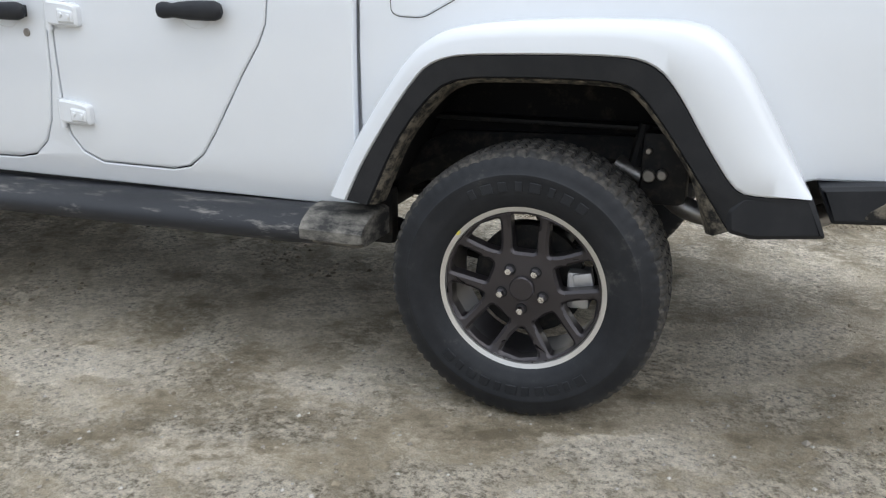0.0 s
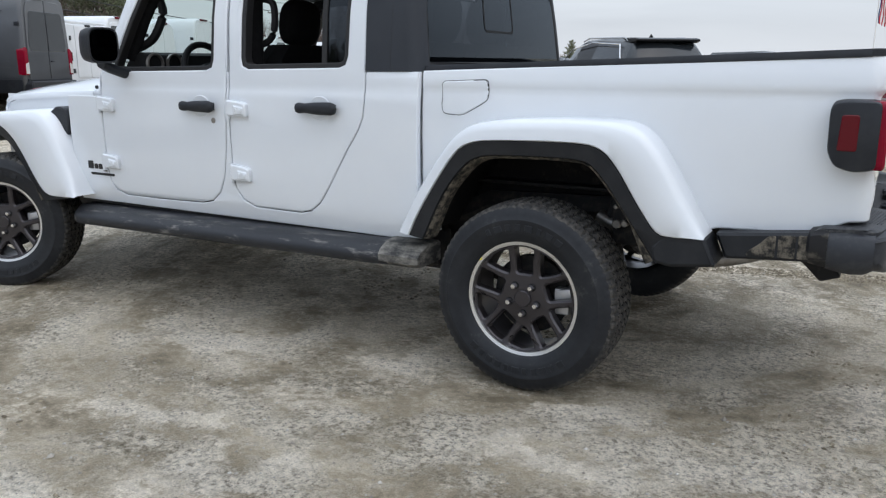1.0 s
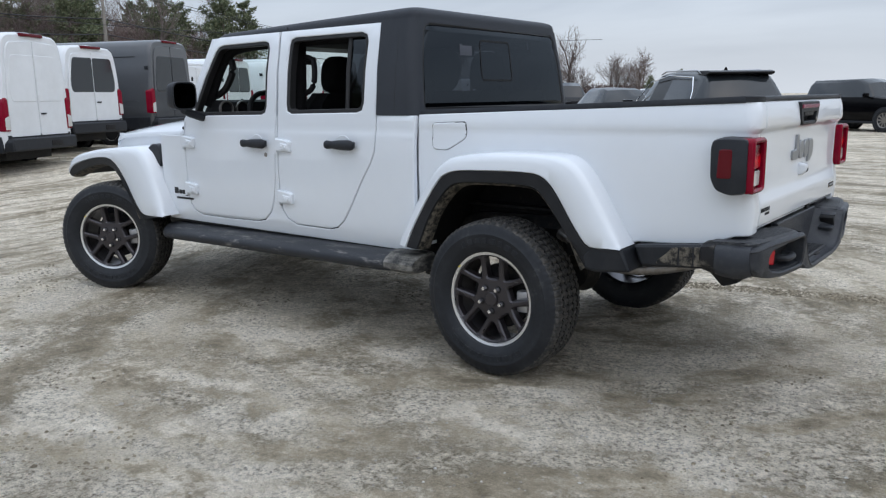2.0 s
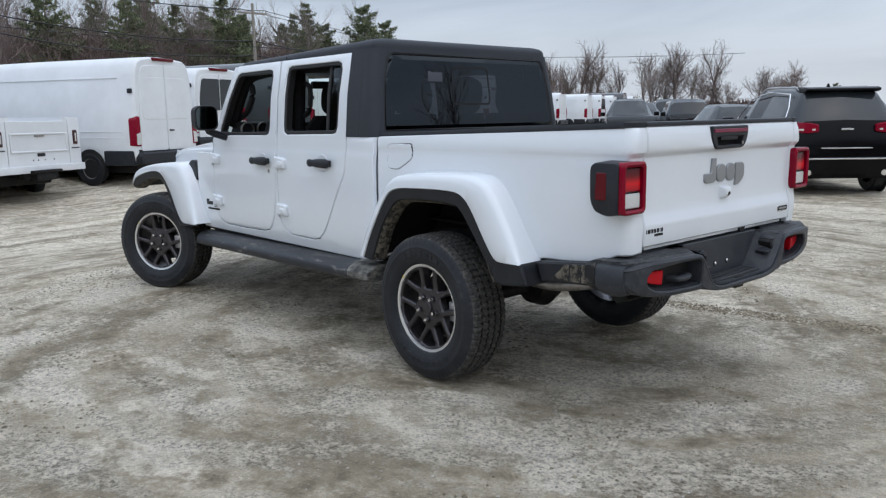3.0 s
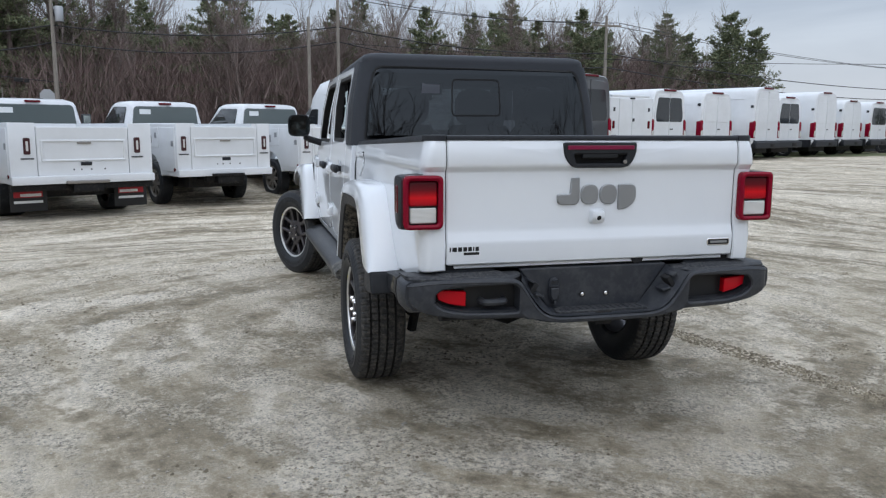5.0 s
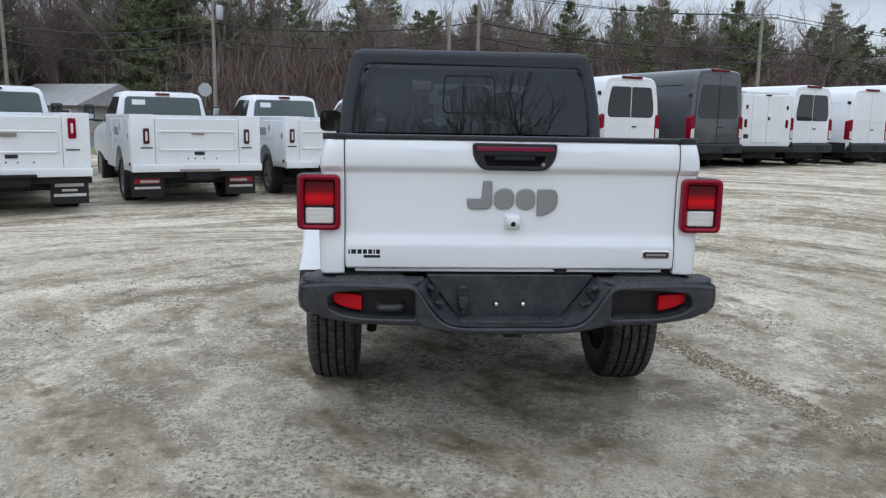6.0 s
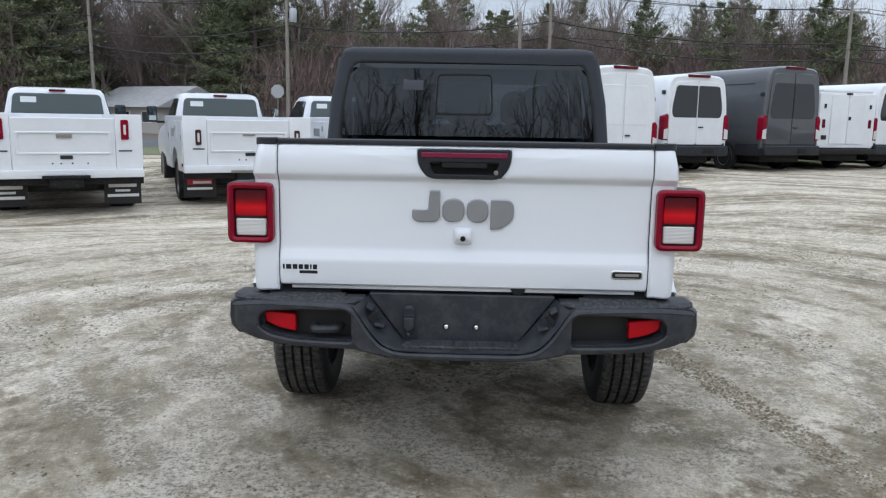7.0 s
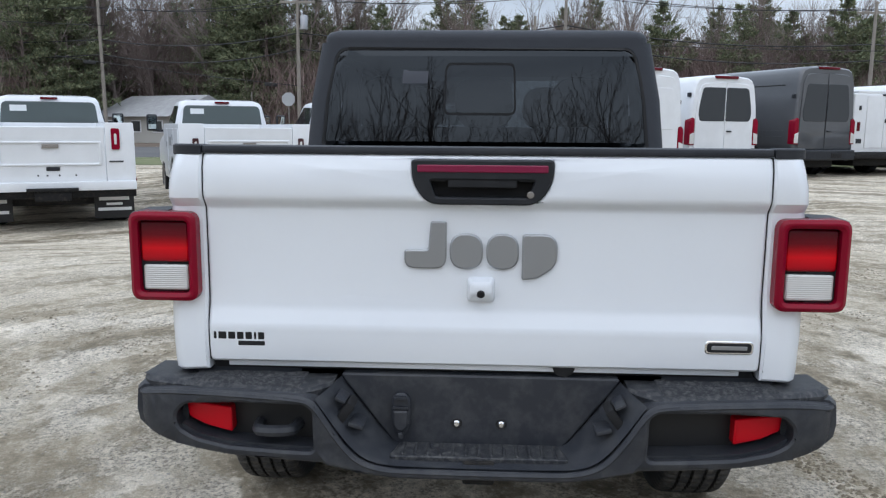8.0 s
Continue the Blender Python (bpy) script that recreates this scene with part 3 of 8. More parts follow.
def side_of(place, y_sign):
    """Doors, body side and trim of one side of the cab."""
    fd_low = [p for p in offset_poly(ccw(FD), 0.006)]
    rd_low = [p for p in offset_poly(ccw(RD), 0.006)]
    fd_c, rd_c = ccw(FD), ccw(RD)
    # body side round the door openings
    body = [(-2.98, 0.575), (-0.556, 0.575), (-0.552, 1.336), (-0.831, 1.336)]

    # walk each door's lower run from its rear edge to its front edge
    def run(poly, off):
        n = len(poly)
        low = [i for i in range(n) if poly[i][1] < 1.335]
        start = max(low, key=lambda i: (poly[i][0] > -1.0 or poly[i][0] > -1.7, poly[i][1] if poly[i][0] > np.mean([p[0] for p in poly]) else -9))
        seq = []
        i = start
        while poly[i][1] < 1.335:
            seq.append(off[i])
            i = (i - 1) % n
        return seq
    body += run(rd_c, rd_low)
    body += run(fd_c, fd_low)
    body += [(-2.69, 1.192), (-2.98, 1.192)]
    part("body_side", panel(body, place, 0.03, (), (), ZCUTS[:16], 0.004, 0.003), PAINT, truck)
    back = panel([(-2.9, 0.6), (-0.60, 0.6), (-0.60, 1.33), (-0.84, 1.33), (-0.84, 1.84), (-0.90, 1.84), (-0.90, 1.36), (-1.605, 1.36), (-1.605, 1.84), (-1.775, 1.84), (-1.775, 1.34), (-2.645, 1.33), (-2.70, 1.18), (-2.9, 1.18)],
                 lambda x, z, d: place(x, z, d + 0.036), 0.02, (), (), ZCUTS, 0)
    part("inner_body", back, DARK, truck)
    for name, outline, win, hinge_x, hx, hz in (("front_door", FD, FW, -2.652, -1.878, 1.156), ("rear_door", RD, RW, -1.645, -1.092, 1.166)):
        door = part(name, panel(outline, place, 0.045, (win,), (), ZCUTS, 0.005, 0.004), PAINT, truck)
        inner = offset_poly(ccw(win), -0.024)
        part("window_seal", panel(offset_poly(ccw(win), 0.004), lambda x, z, d: place(x, z, d + 0.007), 0.05, (inner,), (), ZCUTS, 0.004, 0.004), SEAL, door)
        # handle: grip bar, its two feet and the dished plate behind
        w = cab_w(hz)
        grip = loft([[(hx + u, -w - 0.038 + 0.018 * k * math.cos(t), hz + 0.030 * k * math.sin(t)) for t in [2 * math.pi * q / 16 for q in range(16)]] for u, k in ((-0.120, 0.35), (-0.114, 0.70), (-0.098, 0.86), (-0.075, 0.80), (-0.06, 0.72), (-0.035, 0.84), (0.0, 0.94), (0.06, 1.0), (0.095, 1.0), (0.112, 0.80), (0.120, 0.40))])
        feet = join(box(hx - 0.095, hx - 0.05, -w - 0.03, -w + 0.005, hz - 0.02, hz + 0.02, 0.006), box(hx + 0.05, hx + 0.095, -w - 0.03, -w + 0.005, hz - 0.02, hz + 0.02, 0.006))
        bmh = join(grip, feet)
        if y_sign > 0:
            flipped(bmh)
        part("door_handle", bmh, PLASTIC, door, "black plastic pull handle")
        cup = lathe([(0.066, -w - 0.001), (0.062, -w - 0.0045), (0.05, -w - 0.003), (0.02, -w - 0.002), (0.0001, -w - 0.002)], 28)
        for v in cup.verts:
            v.co.x = hx + v.co.x
            v.co.z = hz + v.co.z * 0.86
        if y_sign > 0:
            flipped(cup)
        part("handle_plate", cup, PAINT, door)
        for hz2 in (1.140, 0.812):
            w2 = cab_w(hz2)
            leaf = prism(rounded([(hinge_x - 0.035, hz2 - 0.025), (hinge_x - 0.035, hz2 + 0.055), (hinge_x + 0.06, hz2 + 0.045), (hinge_x + 0.095, hz2 + 0.035), (hinge_x + 0.095, hz2 - 0.032), (hinge_x + 0.02, hz2 - 0.032)], 0.012, 3), 'y', -w2 - 0.026, -w2 + 0.004, edge=0.008, drop=0.007)
            rib = prism(rounded([(hinge_x + 0.02, hz2 - 0.02), (hinge_x + 0.085, hz2 - 0.02), (hinge_x + 0.085, hz2 + 0.018), (hinge_x + 0.02, hz2 + 0.028)], 0.008, 3), 'y', -w2 - 0.034, -w2 - 0.01, edge=0.006)
            knuckle = lathe([(0.0001, hz2 - 0.045), (0.012, hz2 - 0.045), (0.012, hz2 + 0.055), (0.0001, hz2 + 0.055)], 12, 'z')
            for v in knuckle.verts:
                v.co.x += hinge_x - 0.034
                v.co.y += -w2 - 0.012
            h = join(leaf, rib, knuckle)
            bolts = join(*[moved(disc(0.009, 0, -0.006, 10, 'y', 0.002), pose(hinge_x + bx, -w2 - 0.033, hz2 + bz)) for bx, bz in ((0.038, 0.006), (0.07, 0.0))])
            if y_sign > 0:
                flipped(h), flipped(bolts)
            part("door_hinge", h, PAINT, door)
            part("hinge_bolt", bolts, PAINT, door)
    # the lock cylinder
    lk = moved(disc(0.014, 0, -0.006, 16, 'y', 0.002), pose(-1.795, -cab_w(1.085) + 0.001, 1.085))
    part("lock_cylinder", flipped(lk) if y_sign > 0 else lk, STEEL, truck)
    # divider and tinted fixed pane in the rear door
    w = cab_w(1.58)
    bar = panel([(-1.115, 1.35), (-1.085, 1.35), (-1.085, 1.80), (-1.115, 1.80)], lambda x, z, d: place(x, z, d + 0.03), 0.02, cuts_v=ZCUTS)
    part("window_divider", bar, SEAL, truck)
    pane = panel([(-1.09, 1.355), (-0.95, 1.36), (-0.935, 1.79), (-1.09, 1.795)], lambda x, z, d: place(x, z, d + 0.036), 0.004, cuts_v=ZCUTS, edge=0)
    ob = part("quarter_pane", pane, TINTED, truck)
    # mirror
    mh = loft([[(-2.44 + a, -1.045 + 0.105 * math.copysign(abs(math.cos(t)) ** 0.5, math.cos(t)) * k, 1.465 + 0.105 * math.copysign(abs(math.sin(t)) ** 0.5, math.sin(t)) * k) for t in [2 * math.pi * q / 24 for q in range(24)]] for a, k in ((-0.055, 0.55), (-0.045, 0.78), (-0.02, 0.93), (0.02, 1.0), (0.07, 1.0), (0.075, 0.96), (0.068, 0.90))], True, True)
    arm = loft([[(-2.47 + 0.035 * math.cos(t), y, z + 0.03 * math.sin(t)) for t in [2 * math.pi * q / 12 for q in range(12)]] for y, z in ((-0.80, 1.31), (-0.87, 1.325), (-0.95, 1.35), (-1.0, 1.375))])
    foot = box(-2.56, -2.42, -0.85, -0.80, 1.275, 1.345, 0.012)
    arm = join(arm, foot)
    gl = prism([(-1.045 + 0.092 * math.copysign(abs(math.cos(t)) ** 0.5, math.cos(t)), 1.465 + 0.092 * math.copysign(abs(math.sin(t)) ** 0.5, math.sin(t))) for t in [2 * math.pi * q / 24 for q in range(24)]], 'x', 0.0, -0.012)
    moved(gl, pose(-2.368, -1.045, 1.465, 0, 0, 0) @ pose(0, 1.045, -1.465))
    for bmx in (mh, gl):
        moved(bmx, pose(-2.40, -1.03, 1.47) @ Matrix.Scale(0.88, 4) @ pose(2.40, 1.03, -1.47))
    if y_sign > 0:
        flipped(mh), flipped(arm), flipped(gl)
    mirror = part("door_mirror", mh, PLASTIC, truck, "black square door mirror")
    part("mirror_arm", arm, PLASTIC, mirror)
    part("mirror_glass", gl, DARK_MIRROR, mirror)


side_of(left_side, -1)
side_of(right_side, 1)

# floor, firewall and pillars of the cab
part("cab_floor", join(box(-2.9, -0.58, -0.78, 0.78, 0.52, 0.60), box(-2.92, -2.86, -0.76, 0.76, 0.55, 1.18), box(-0.62, -0.57, -0.79, 0.79, 0.55, 1.36)), UNDER, truck)


# hood and front body
def hood_ring(x, w, ze, zc, drop=0.06):
    pts = [(x, -w, ze - drop), (x, -w, ze - 0.02), (x, -w + 0.012, ze + 0.006), (x, -w + 0.05, ze + 0.022)]
    for k in range(1, 10):
        u = -1 + 2 * k / 10
        pts.append((x, (w - 0.05) * u, ze + 0.022 + (zc - ze - 0.022) * (1 - abs(u) ** 2.2)))
    pts += [(x, w - 0.05, ze + 0.022), (x, w - 0.012, ze + 0.006), (x, w, ze - 0.02), (x, w, ze - drop)]
    return pts


HOOD = [(-4.03, 0.60, 1.10, 1.15), (-4.0, 0.62, 1.14, 1.21), (-3.9, 0.63, 1.165, 1.245), (-3.6, 0.655, 1.182, 1.285), (-3.3, 0.68, 1.194, 1.312), (-2.96, 0.71, 1.206, 1.330)]
part("hood", loft([hood_ring(*h, 0.03) for h in HOOD]), PAINT, truck)
part("cowl", loft([hood_ring(-2.952, 0.712, 1.206, 1.331, 0.03), hood_ring(-2.8, 0.755, 1.212, 1.338, 0.03), hood_ring(-2.66, 0.80, 1.216, 1.342, 0.03)]), PAINT, truck)
for sy in (-1, 1):
    for bx in (-2.90, -2.70):
        part("hood_bumper_dot", moved(disc(0.011, 0, 0.012 * sy, 12, 'y', 0.003), pose(bx, sy * (0.715 if bx < -2.8 else 0.768), 1.236)), SEAL, truck)
    side = loft([[(x, sy * w, z) for z in (0.62, 0.9, 1.10, 1.178)] for x, w in ((-4.0, 0.60), (-3.6, 0.645), (-3.3, 0.672), (-2.96, 0.705), (-2.80, 0.76), (-2.72, 0.812))], False, False)
    part("inner_fender_side", side, PAINT, truck)
    vent = prism(rounded([(-3.18, 1.08), (-3.10, 1.125), (-3.03, 1.115), (-2.99, 1.03), (-3.01, 0.95)], 0.02, 3), 'y', sy * 0.868, sy * 0.70, edge=0.008)
    part("fender_vent", vent, PLASTIC, truck, "black side vent behind the front fender")
    part("fender_cap", moved(disc(0.024, 0, -0.006, 16, 'y', 0.003) if sy < 0 else disc(0.024, 0, 0.006, 16, 'y', 0.003), pose(-2.775, sy * 0.84, 1.115)), STEEL, truck)
grille = prism(rounded([(-0.60, 0.72), (0.60, 0.72), (0.60, 1.12), (-0.60, 1.12)], 0.06), 'x', -4.06, -3.98, holes=[rect(-0.40 + k * 0.125, -0.35 + k * 0.125, 0.80, 1.06, 0.015) for k in range(7)], edge=0.01)
part("grille", grille, PAINT, truck)
part("radiator_back", box(-3.99, -3.95, -0.56, 0.56, 0.7, 1.12), DARK, truck)
part("front_bumper", prism(rounded([(-0.82, 0.52), (-0.76, 0.46), (0.76, 0.46), (0.82, 0.52), (0.82, 0.66), (0.76, 0.70), (-0.76, 0.70), (-0.82, 0.66)], 0.03), 'x', -4.26, -4.04, edge=0.02), PLASTIC, truck, "black plastic front bumper")

# windscreen frame, glass and the black header
for sy in (-1, 1):
    part("windscreen_pillar", loft([[(x + a, sy * (y + b), z) for a, b in ((-0.05, -0.035), (0.03, -0.035), (0.045, 0.0), (0.02, 0.012), (-0.05, 0.004))] for x, y, z in ((-2.665, 0.825, 1.30), (-2.52, 0.802, 1.56), (-2.372, 0.755, 1.845))]), PAINT, truck)
wind = loft([[(-2.66, -0.77, 1.31), (-2.68, 0.0, 1.31), (-2.66, 0.77, 1.31)], [(-2.39, -0.71, 1.83), (-2.41, 0.0, 1.835), (-2.39, 0.71, 1.83)]], False, False)
part("windscreen", wind, CLEAR, truck, smooth=60).visible_shadow = False
part("windscreen_header", loft([[(-2.41, -0.72, 1.815), (-2.41, 0.72, 1.815)], [(-2.335, -0.72, 1.815), (-2.335, 0.72, 1.815)], [(-2.33, -0.72, 1.865), (-2.33, 0.72, 1.865)], [(-2.415, -0.72, 1.855), (-2.415, 0.72, 1.855)]], False, False), SEAL, truck)


# hardtop: roof slab and the wrapped rear shell with its window
def rear_x(z):
    return -0.540 - (z - 1.335) * 0.115


def roof_plan(inset):
    f, b = -2.405 + inset, rear_x(1.87) - inset
    wf, wb = 0.752 - inset, 0.764 - inset
    pts = [(f, -wf), (f + 0.9, -(wf + 0.012)), (b, -wb), (b, wb), (f + 0.9, wf + 0.012), (f, wf)]
    return rounded(pts, [0.09, 0.3, 0.075, 0.075, 0.3, 0.09], 6)


rings = []
for inset, z in ((0.010, 1.838), (0.0, 1.850), (0.0, 1.882), (0.006, 1.900), (0.020, 1.914), (0.05, 1.924), (0.14, 1.931), (0.40, 1.936), (0.60, 1.937)):
    rings.append([(x, y, z + min(0.0, (x + 0.65) * 0.026)) for x, y in roof_plan(inset)])
part("hardtop_roof", loft(rings), HARDTOP, truck, "textured black hardtop roof")
for sy in (-1, 1):
    part("roof_seam", tube([(-1.63, sy * 0.772, 1.855), (-1.63, sy * 0.776, 1.872)], 0.004, 6), DARK, truck)
R_C = 0.07


def shell(u, z, d):
    w = cab_w(z) + 0.004 - d
    xr = rear_x(z) - d
    r = R_C
    s = -1 if u < 0 else 1
    a = abs(u)
    if a <= 1:
        return (xr + 0.0 * a, s * a * (w - r), z)
    if a <= 2:
        t = (a - 1) * math.pi / 2
        return (xr - r + r * math.cos(t), s * (w - r + r * math.sin(t)), z)
    return ((xr - r) + (a - 2) * (-0.834 - (xr - r)), s * w, z)


UC = [s * v for s in (-1, 1) for v in (0.5, 0.9, 1.0, 1.2, 1.4, 1.6, 1.8, 2.0, 2.5)]
hole = rounded([(-0.992, 1.368), (0.992, 1.368), (0.980, 1.838), (-0.980, 1.838)], [0.02, 0.02, 0.075, 0.075], 6)
part("hardtop_shell", panel([(-3, 1.337), (3, 1.337), (3, 1.862), (-3, 1.862)], shell, 0.03, (hole,), UC, (1.40, 1.5, 1.6, 1.7, 1.8), 0.0, 0.0), HARDTOP, truck, "textured black hardtop rear shell")
part("rear_window_seal", panel(offset_poly(ccw(hole), 0.003), lambda u, z, d: shell(u, z, d - 0.001), 0.02, (offset_poly(ccw(hole), -0.010),), UC, (1.40, 1.5, 1.6, 1.7, 1.8), 0.0), SEAL, truck)
SLIDER = rounded([(-0.245, 1.530), (0.192, 1.530), (0.192, 1.763), (-0.245, 1.763)], 0.035, 5)
rear_glass = part("rear_window", panel(offset_poly(ccw(hole), -0.011), lambda u, z, d: shell(u, z, d + 0.004), 0.005, (), UC, (1.40, 1.5, 1.6, 1.7, 1.8), 0.0), TINTED, truck, "dark privacy glass rear window", smooth=0)
part("sliding_pane_frame", panel(offset_poly(ccw(SLIDER), 0.006), lambda u, z, d: shell(u, z, d - 0.002), 0.006, (offset_poly(ccw(SLIDER), -0.006),), UC, (), 0.0), DARK, rear_glass)
STICKER = material("grey_film_sticker", (0.055, 0.060, 0.075), 0.6)
part("glass_sticker", panel([(-0.53, 1.662), (-0.335, 1.662), (-0.335, 1.738), (-0.53, 1.738)], lambda u, z, d: shell(u, z, d + 0.001), 0.002, (), UC, (1.7,), 0.0), STICKER, rear_glass, "faint grey film sticker")
for sy in (-1, 1):
    strip = panel([(-0.70, 1.34), (-0.692, 1.34), (-0.692, 1.85), (-0.70, 1.85)], (lambda x, z, d: (x, -(cab_w(z) + 0.005 - d), z)) if sy < 0 else (lambda x, z, d: (x, cab_w(z) + 0.005 - d, z)), 0.004, cuts_v=ZCUTS, edge=0)
    part("shell_seam", strip, SEAL, truck)

# roll bar and headliner inside
part("headliner", box(-2.36, -0.66, -0.66, 0.66, 1.80, 1.835, 0.01), CLOTH, truck)
for sy in (-1, 1):
    part("sport_bar", tube(smooth_line([(-2.55, sy * 0.74, 1.40), (-2.38, sy * 0.70, 1.74), (-2.24, sy * 0.66, 1.795), (-1.66, sy * 0.665, 1.80), (-0.75, sy * 0.655, 1.79), (-0.66, sy * 0.66, 1.4)], 2), 0.038, 10), CLOTH, truck)
    part("sport_bar_upright", tube([(-1.645, sy * 0.70, 0.9), (-1.645, sy * 0.70, 1.4), (-1.66, sy * 0.665, 1.80)], 0.05, 10), CLOTH, truck)
    part("grab_handle", tube(smooth_line([(-2.56, sy * 0.69, 1.45), (-2.46, sy * 0.68, 1.485), (-2.40, sy * 0.68, 1.52), (-2.325, sy * 0.67, 1.64), (-2.35, sy * 0.67, 1.71)], 2), 0.024, 8), DASH, truck)
    part("pillar_handle", tube(smooth_line([(-1.66, sy * 0.67, 1.70), (-1.56, sy * 0.66, 1.69), (-1.525, sy * 0.66, 1.66), (-1.53, sy * 0.66, 1.54), (-1.57, sy * 0.66, 1.48), (-1.65, sy * 0.68, 1.46)], 2), 0.018, 8), DASH, truck)

# seats, dashboard, steering wheel


def seat(x, y, width):
    s = part("car_seat", loft([[(x + dx, y - width / 2 * k, z), (x + dx - 0.08, y - width / 2 * k * 0.9, z + 0.0), (x + dx - 0.08, y + width / 2 * k * 0.9, z), (x + dx, y + width / 2 * k, z), (x + dx + 0.06, y + width / 2 * k * 0.8, z), (x + dx + 0.06, y - width / 2 * k * 0.8, z)] for dx, z, k in ((-0.06, 0.80, 0.9), (0.0, 0.95, 1.0), (0.06, 1.2, 1.0), (0.11, 1.4, 0.92), (0.13, 1.47, 0.7))]), CLOTH, truck, "black cloth seat")
    part("seat_cushion", box(x - 0.52, x, y - width / 2, y + width / 2, 0.72, 0.90, 0.05), CLOTH, s)
    part("headrest", moved(loft([[(a, 0.140 * k * math.copysign(abs(math.cos(t)) ** 0.7, math.cos(t)), 0.125 * k * math.copysign(abs(math.sin(t)) ** 0.7, math.sin(t))) for t in [2 * math.pi * q / 24 for q in range(24)]] for a, k in ((-0.06, 0.55), (-0.052, 0.82), (-0.03, 0.97), (0.0, 1.0), (0.03, 0.95), (0.052, 0.75), (0.058, 0.5))]), pose(x + 0.14, y, 1.585, 0, 8, 0)), CLOTH, s)
    for k in (-0.06, 0.06):
        part("headrest_post", tube([(x + 0.12, y + k, 1.45), (x + 0.14, y + k, 1.54)], 0.006, 6), STEEL, s)


for y in (-0.37, 0.37):
    seat(-1.745, y, 0.52)
for y in (-0.46, 0.0, 0.46):
    seat(-0.80, y, 0.44)
part("dashboard", loft([[(-2.63, y, 1.315), (-2.55, y, 1.405), (-2.46, y, 1.435), (-2.43, y, 1.42), (-2.41, y, 1.30), (-2.43, y, 0.98), (-2.63, y, 0.98)] for y in (-0.74, -0.4, 0.4, 0.74)]), DASH, truck)
for y in (-0.70, 0.70, -0.56, 0.15):
    vent = part("dash_vent", moved(lathe([(0.045, -0.01), (0.058, 0.0), (0.058, 0.018), (0.05, 0.02), (0.046, 0.0)], 20, 'x'), pose(-2.405, y, 1.372)), STEEL, truck)
    part("vent_core", moved(disc(0.046, 0.0, 0.006, 20, 'x'), pose(-2.405, y, 1.372)), DASH, vent)
wheel_in = lathe([(0.175 + 0.019 * math.cos(t), 0.019 * math.sin(t)) for t in [2 * math.pi * k / 10 for k in range(10)]], 36, 'x', True)
for k in range(3):
    a = radians((0, 180, 270)[k])
    wheel_in = join(wheel_in, tube([(0.01, 0.04 * math.cos(a), 0.04 * math.sin(a)), (0, 0.17 * math.cos(a), 0.17 * math.sin(a))], 0.018, 6))
wheel_in = join(wheel_in, disc(0.06, -0.02, 0.03, 16, 'x', 0.01))
part("steering_wheel", moved(wheel_in, pose(-2.27, -0.42, 1.315, 0, -18, 0)), DASH, truck, "black steering wheel")
part("rear_view_mirror", moved(box(-0.02, 0.02, -0.12, 0.12, -0.03, 0.03, 0.012), pose(-2.36, 0, 1.72)), DASH, truck)


# ---- bed, tailgate, flares, bumper, wheels of the pickup ----
def rail_z(x):
    return 1.340 + (x + 0.55) * 0.033


def gate_x(z):
    return float(np.interp(z, [0.85, 0.90, 0.955, 1.005, 1.04, 1.24, 1.262, 1.284, 1.296, 1.36, 1.40], [1.236, 1.242, 1.243, 1.229, 1.225, 1.226, 1.227, 1.246, 1.250, 1.246, 1.234]))


def bed_wrap(u, z, d, sy):
    """The bed side, carried round the rear corner up to the tailgate's edge."""
    r, xs = 0.045, 1.175
    w = bed_w(min(u, xs), z)
    a = min(max(0.0, u - xs) / r, math.pi / 2)
    rest = max(0.0, u - xs - r * math.pi / 2)
    x = min(u, xs) + (gate_x(max(z, 0.86)) - xs) * math.sin(a) - d * math.sin(a)
    y = w - r * (1 - math.cos(a)) - d * math.cos(a)
    if rest > 0:
        y = y - (y - 0.7045) * min(1.0, rest / 0.05)
    return (x, sy * y, z)


def bed_w(x, z):
    base = float(np.interp(z, [0.60, 0.76, 0.86, 1.05, 1.20, 1.262, 1.285, 1.33, 1.40], [0.800, 0.818, 0.828, 0.832, 0.828, 0.822, 0.827, 0.822, 0.805]))
    return base - 0.018 * max(0.0, x + 0.2) / 1.4


OUT_R = [(-0.612, 0.635), (-0.515, 0.825), (-0.375, 1.03), (-0.30, 1.105), (-0.20, 1.143), (0.10, 1.162), (0.36, 1.160), (0.455, 1.138), (0.53, 1.065), (0.60, 0.95), (0.722, 0.752)]
MID_R = [(-0.545, 0.628), (-0.485, 0.755), (-0.318, 1.01), (-0.240, 1.055), (-0.12, 1.066), (0.24, 1.073), (0.325, 1.053), (0.387, 0.985), (0.46, 0.865), (0.540, 0.752), (0.575, 0.738), (0.722, 0.746)]
IN_R = [(-0.478, 0.615), (-0.385, 0.82), (-0.28, 0.952), (-0.212, 0.995), (-0.10, 1.005), (0.228, 1.009), (0.29, 0.982), (0.378, 0.872), (0.45, 0.77), (0.540, 0.640)]
OUT_F = [(-4.175, 0.905), (-4.147, 0.965), (-4.055, 1.018), (-3.795, 1.062), (-3.591, 1.082), (-3.239, 1.105), (-3.128, 1.085), (-3.054, 1.01), (-2.961, 0.84), (-2.85, 0.612)]
MID_F = [(-4.17, 0.870), (-4.11, 0.925), (-3.98, 0.962), (-3.777, 1.000), (-3.619, 1.012), (-3.517, 1.005), (-3.434, 0.962), (-3.332, 0.86), (-3.221, 0.69), (-3.137, 0.600), (-3.035, 0.592), (-2.85, 0.604)]
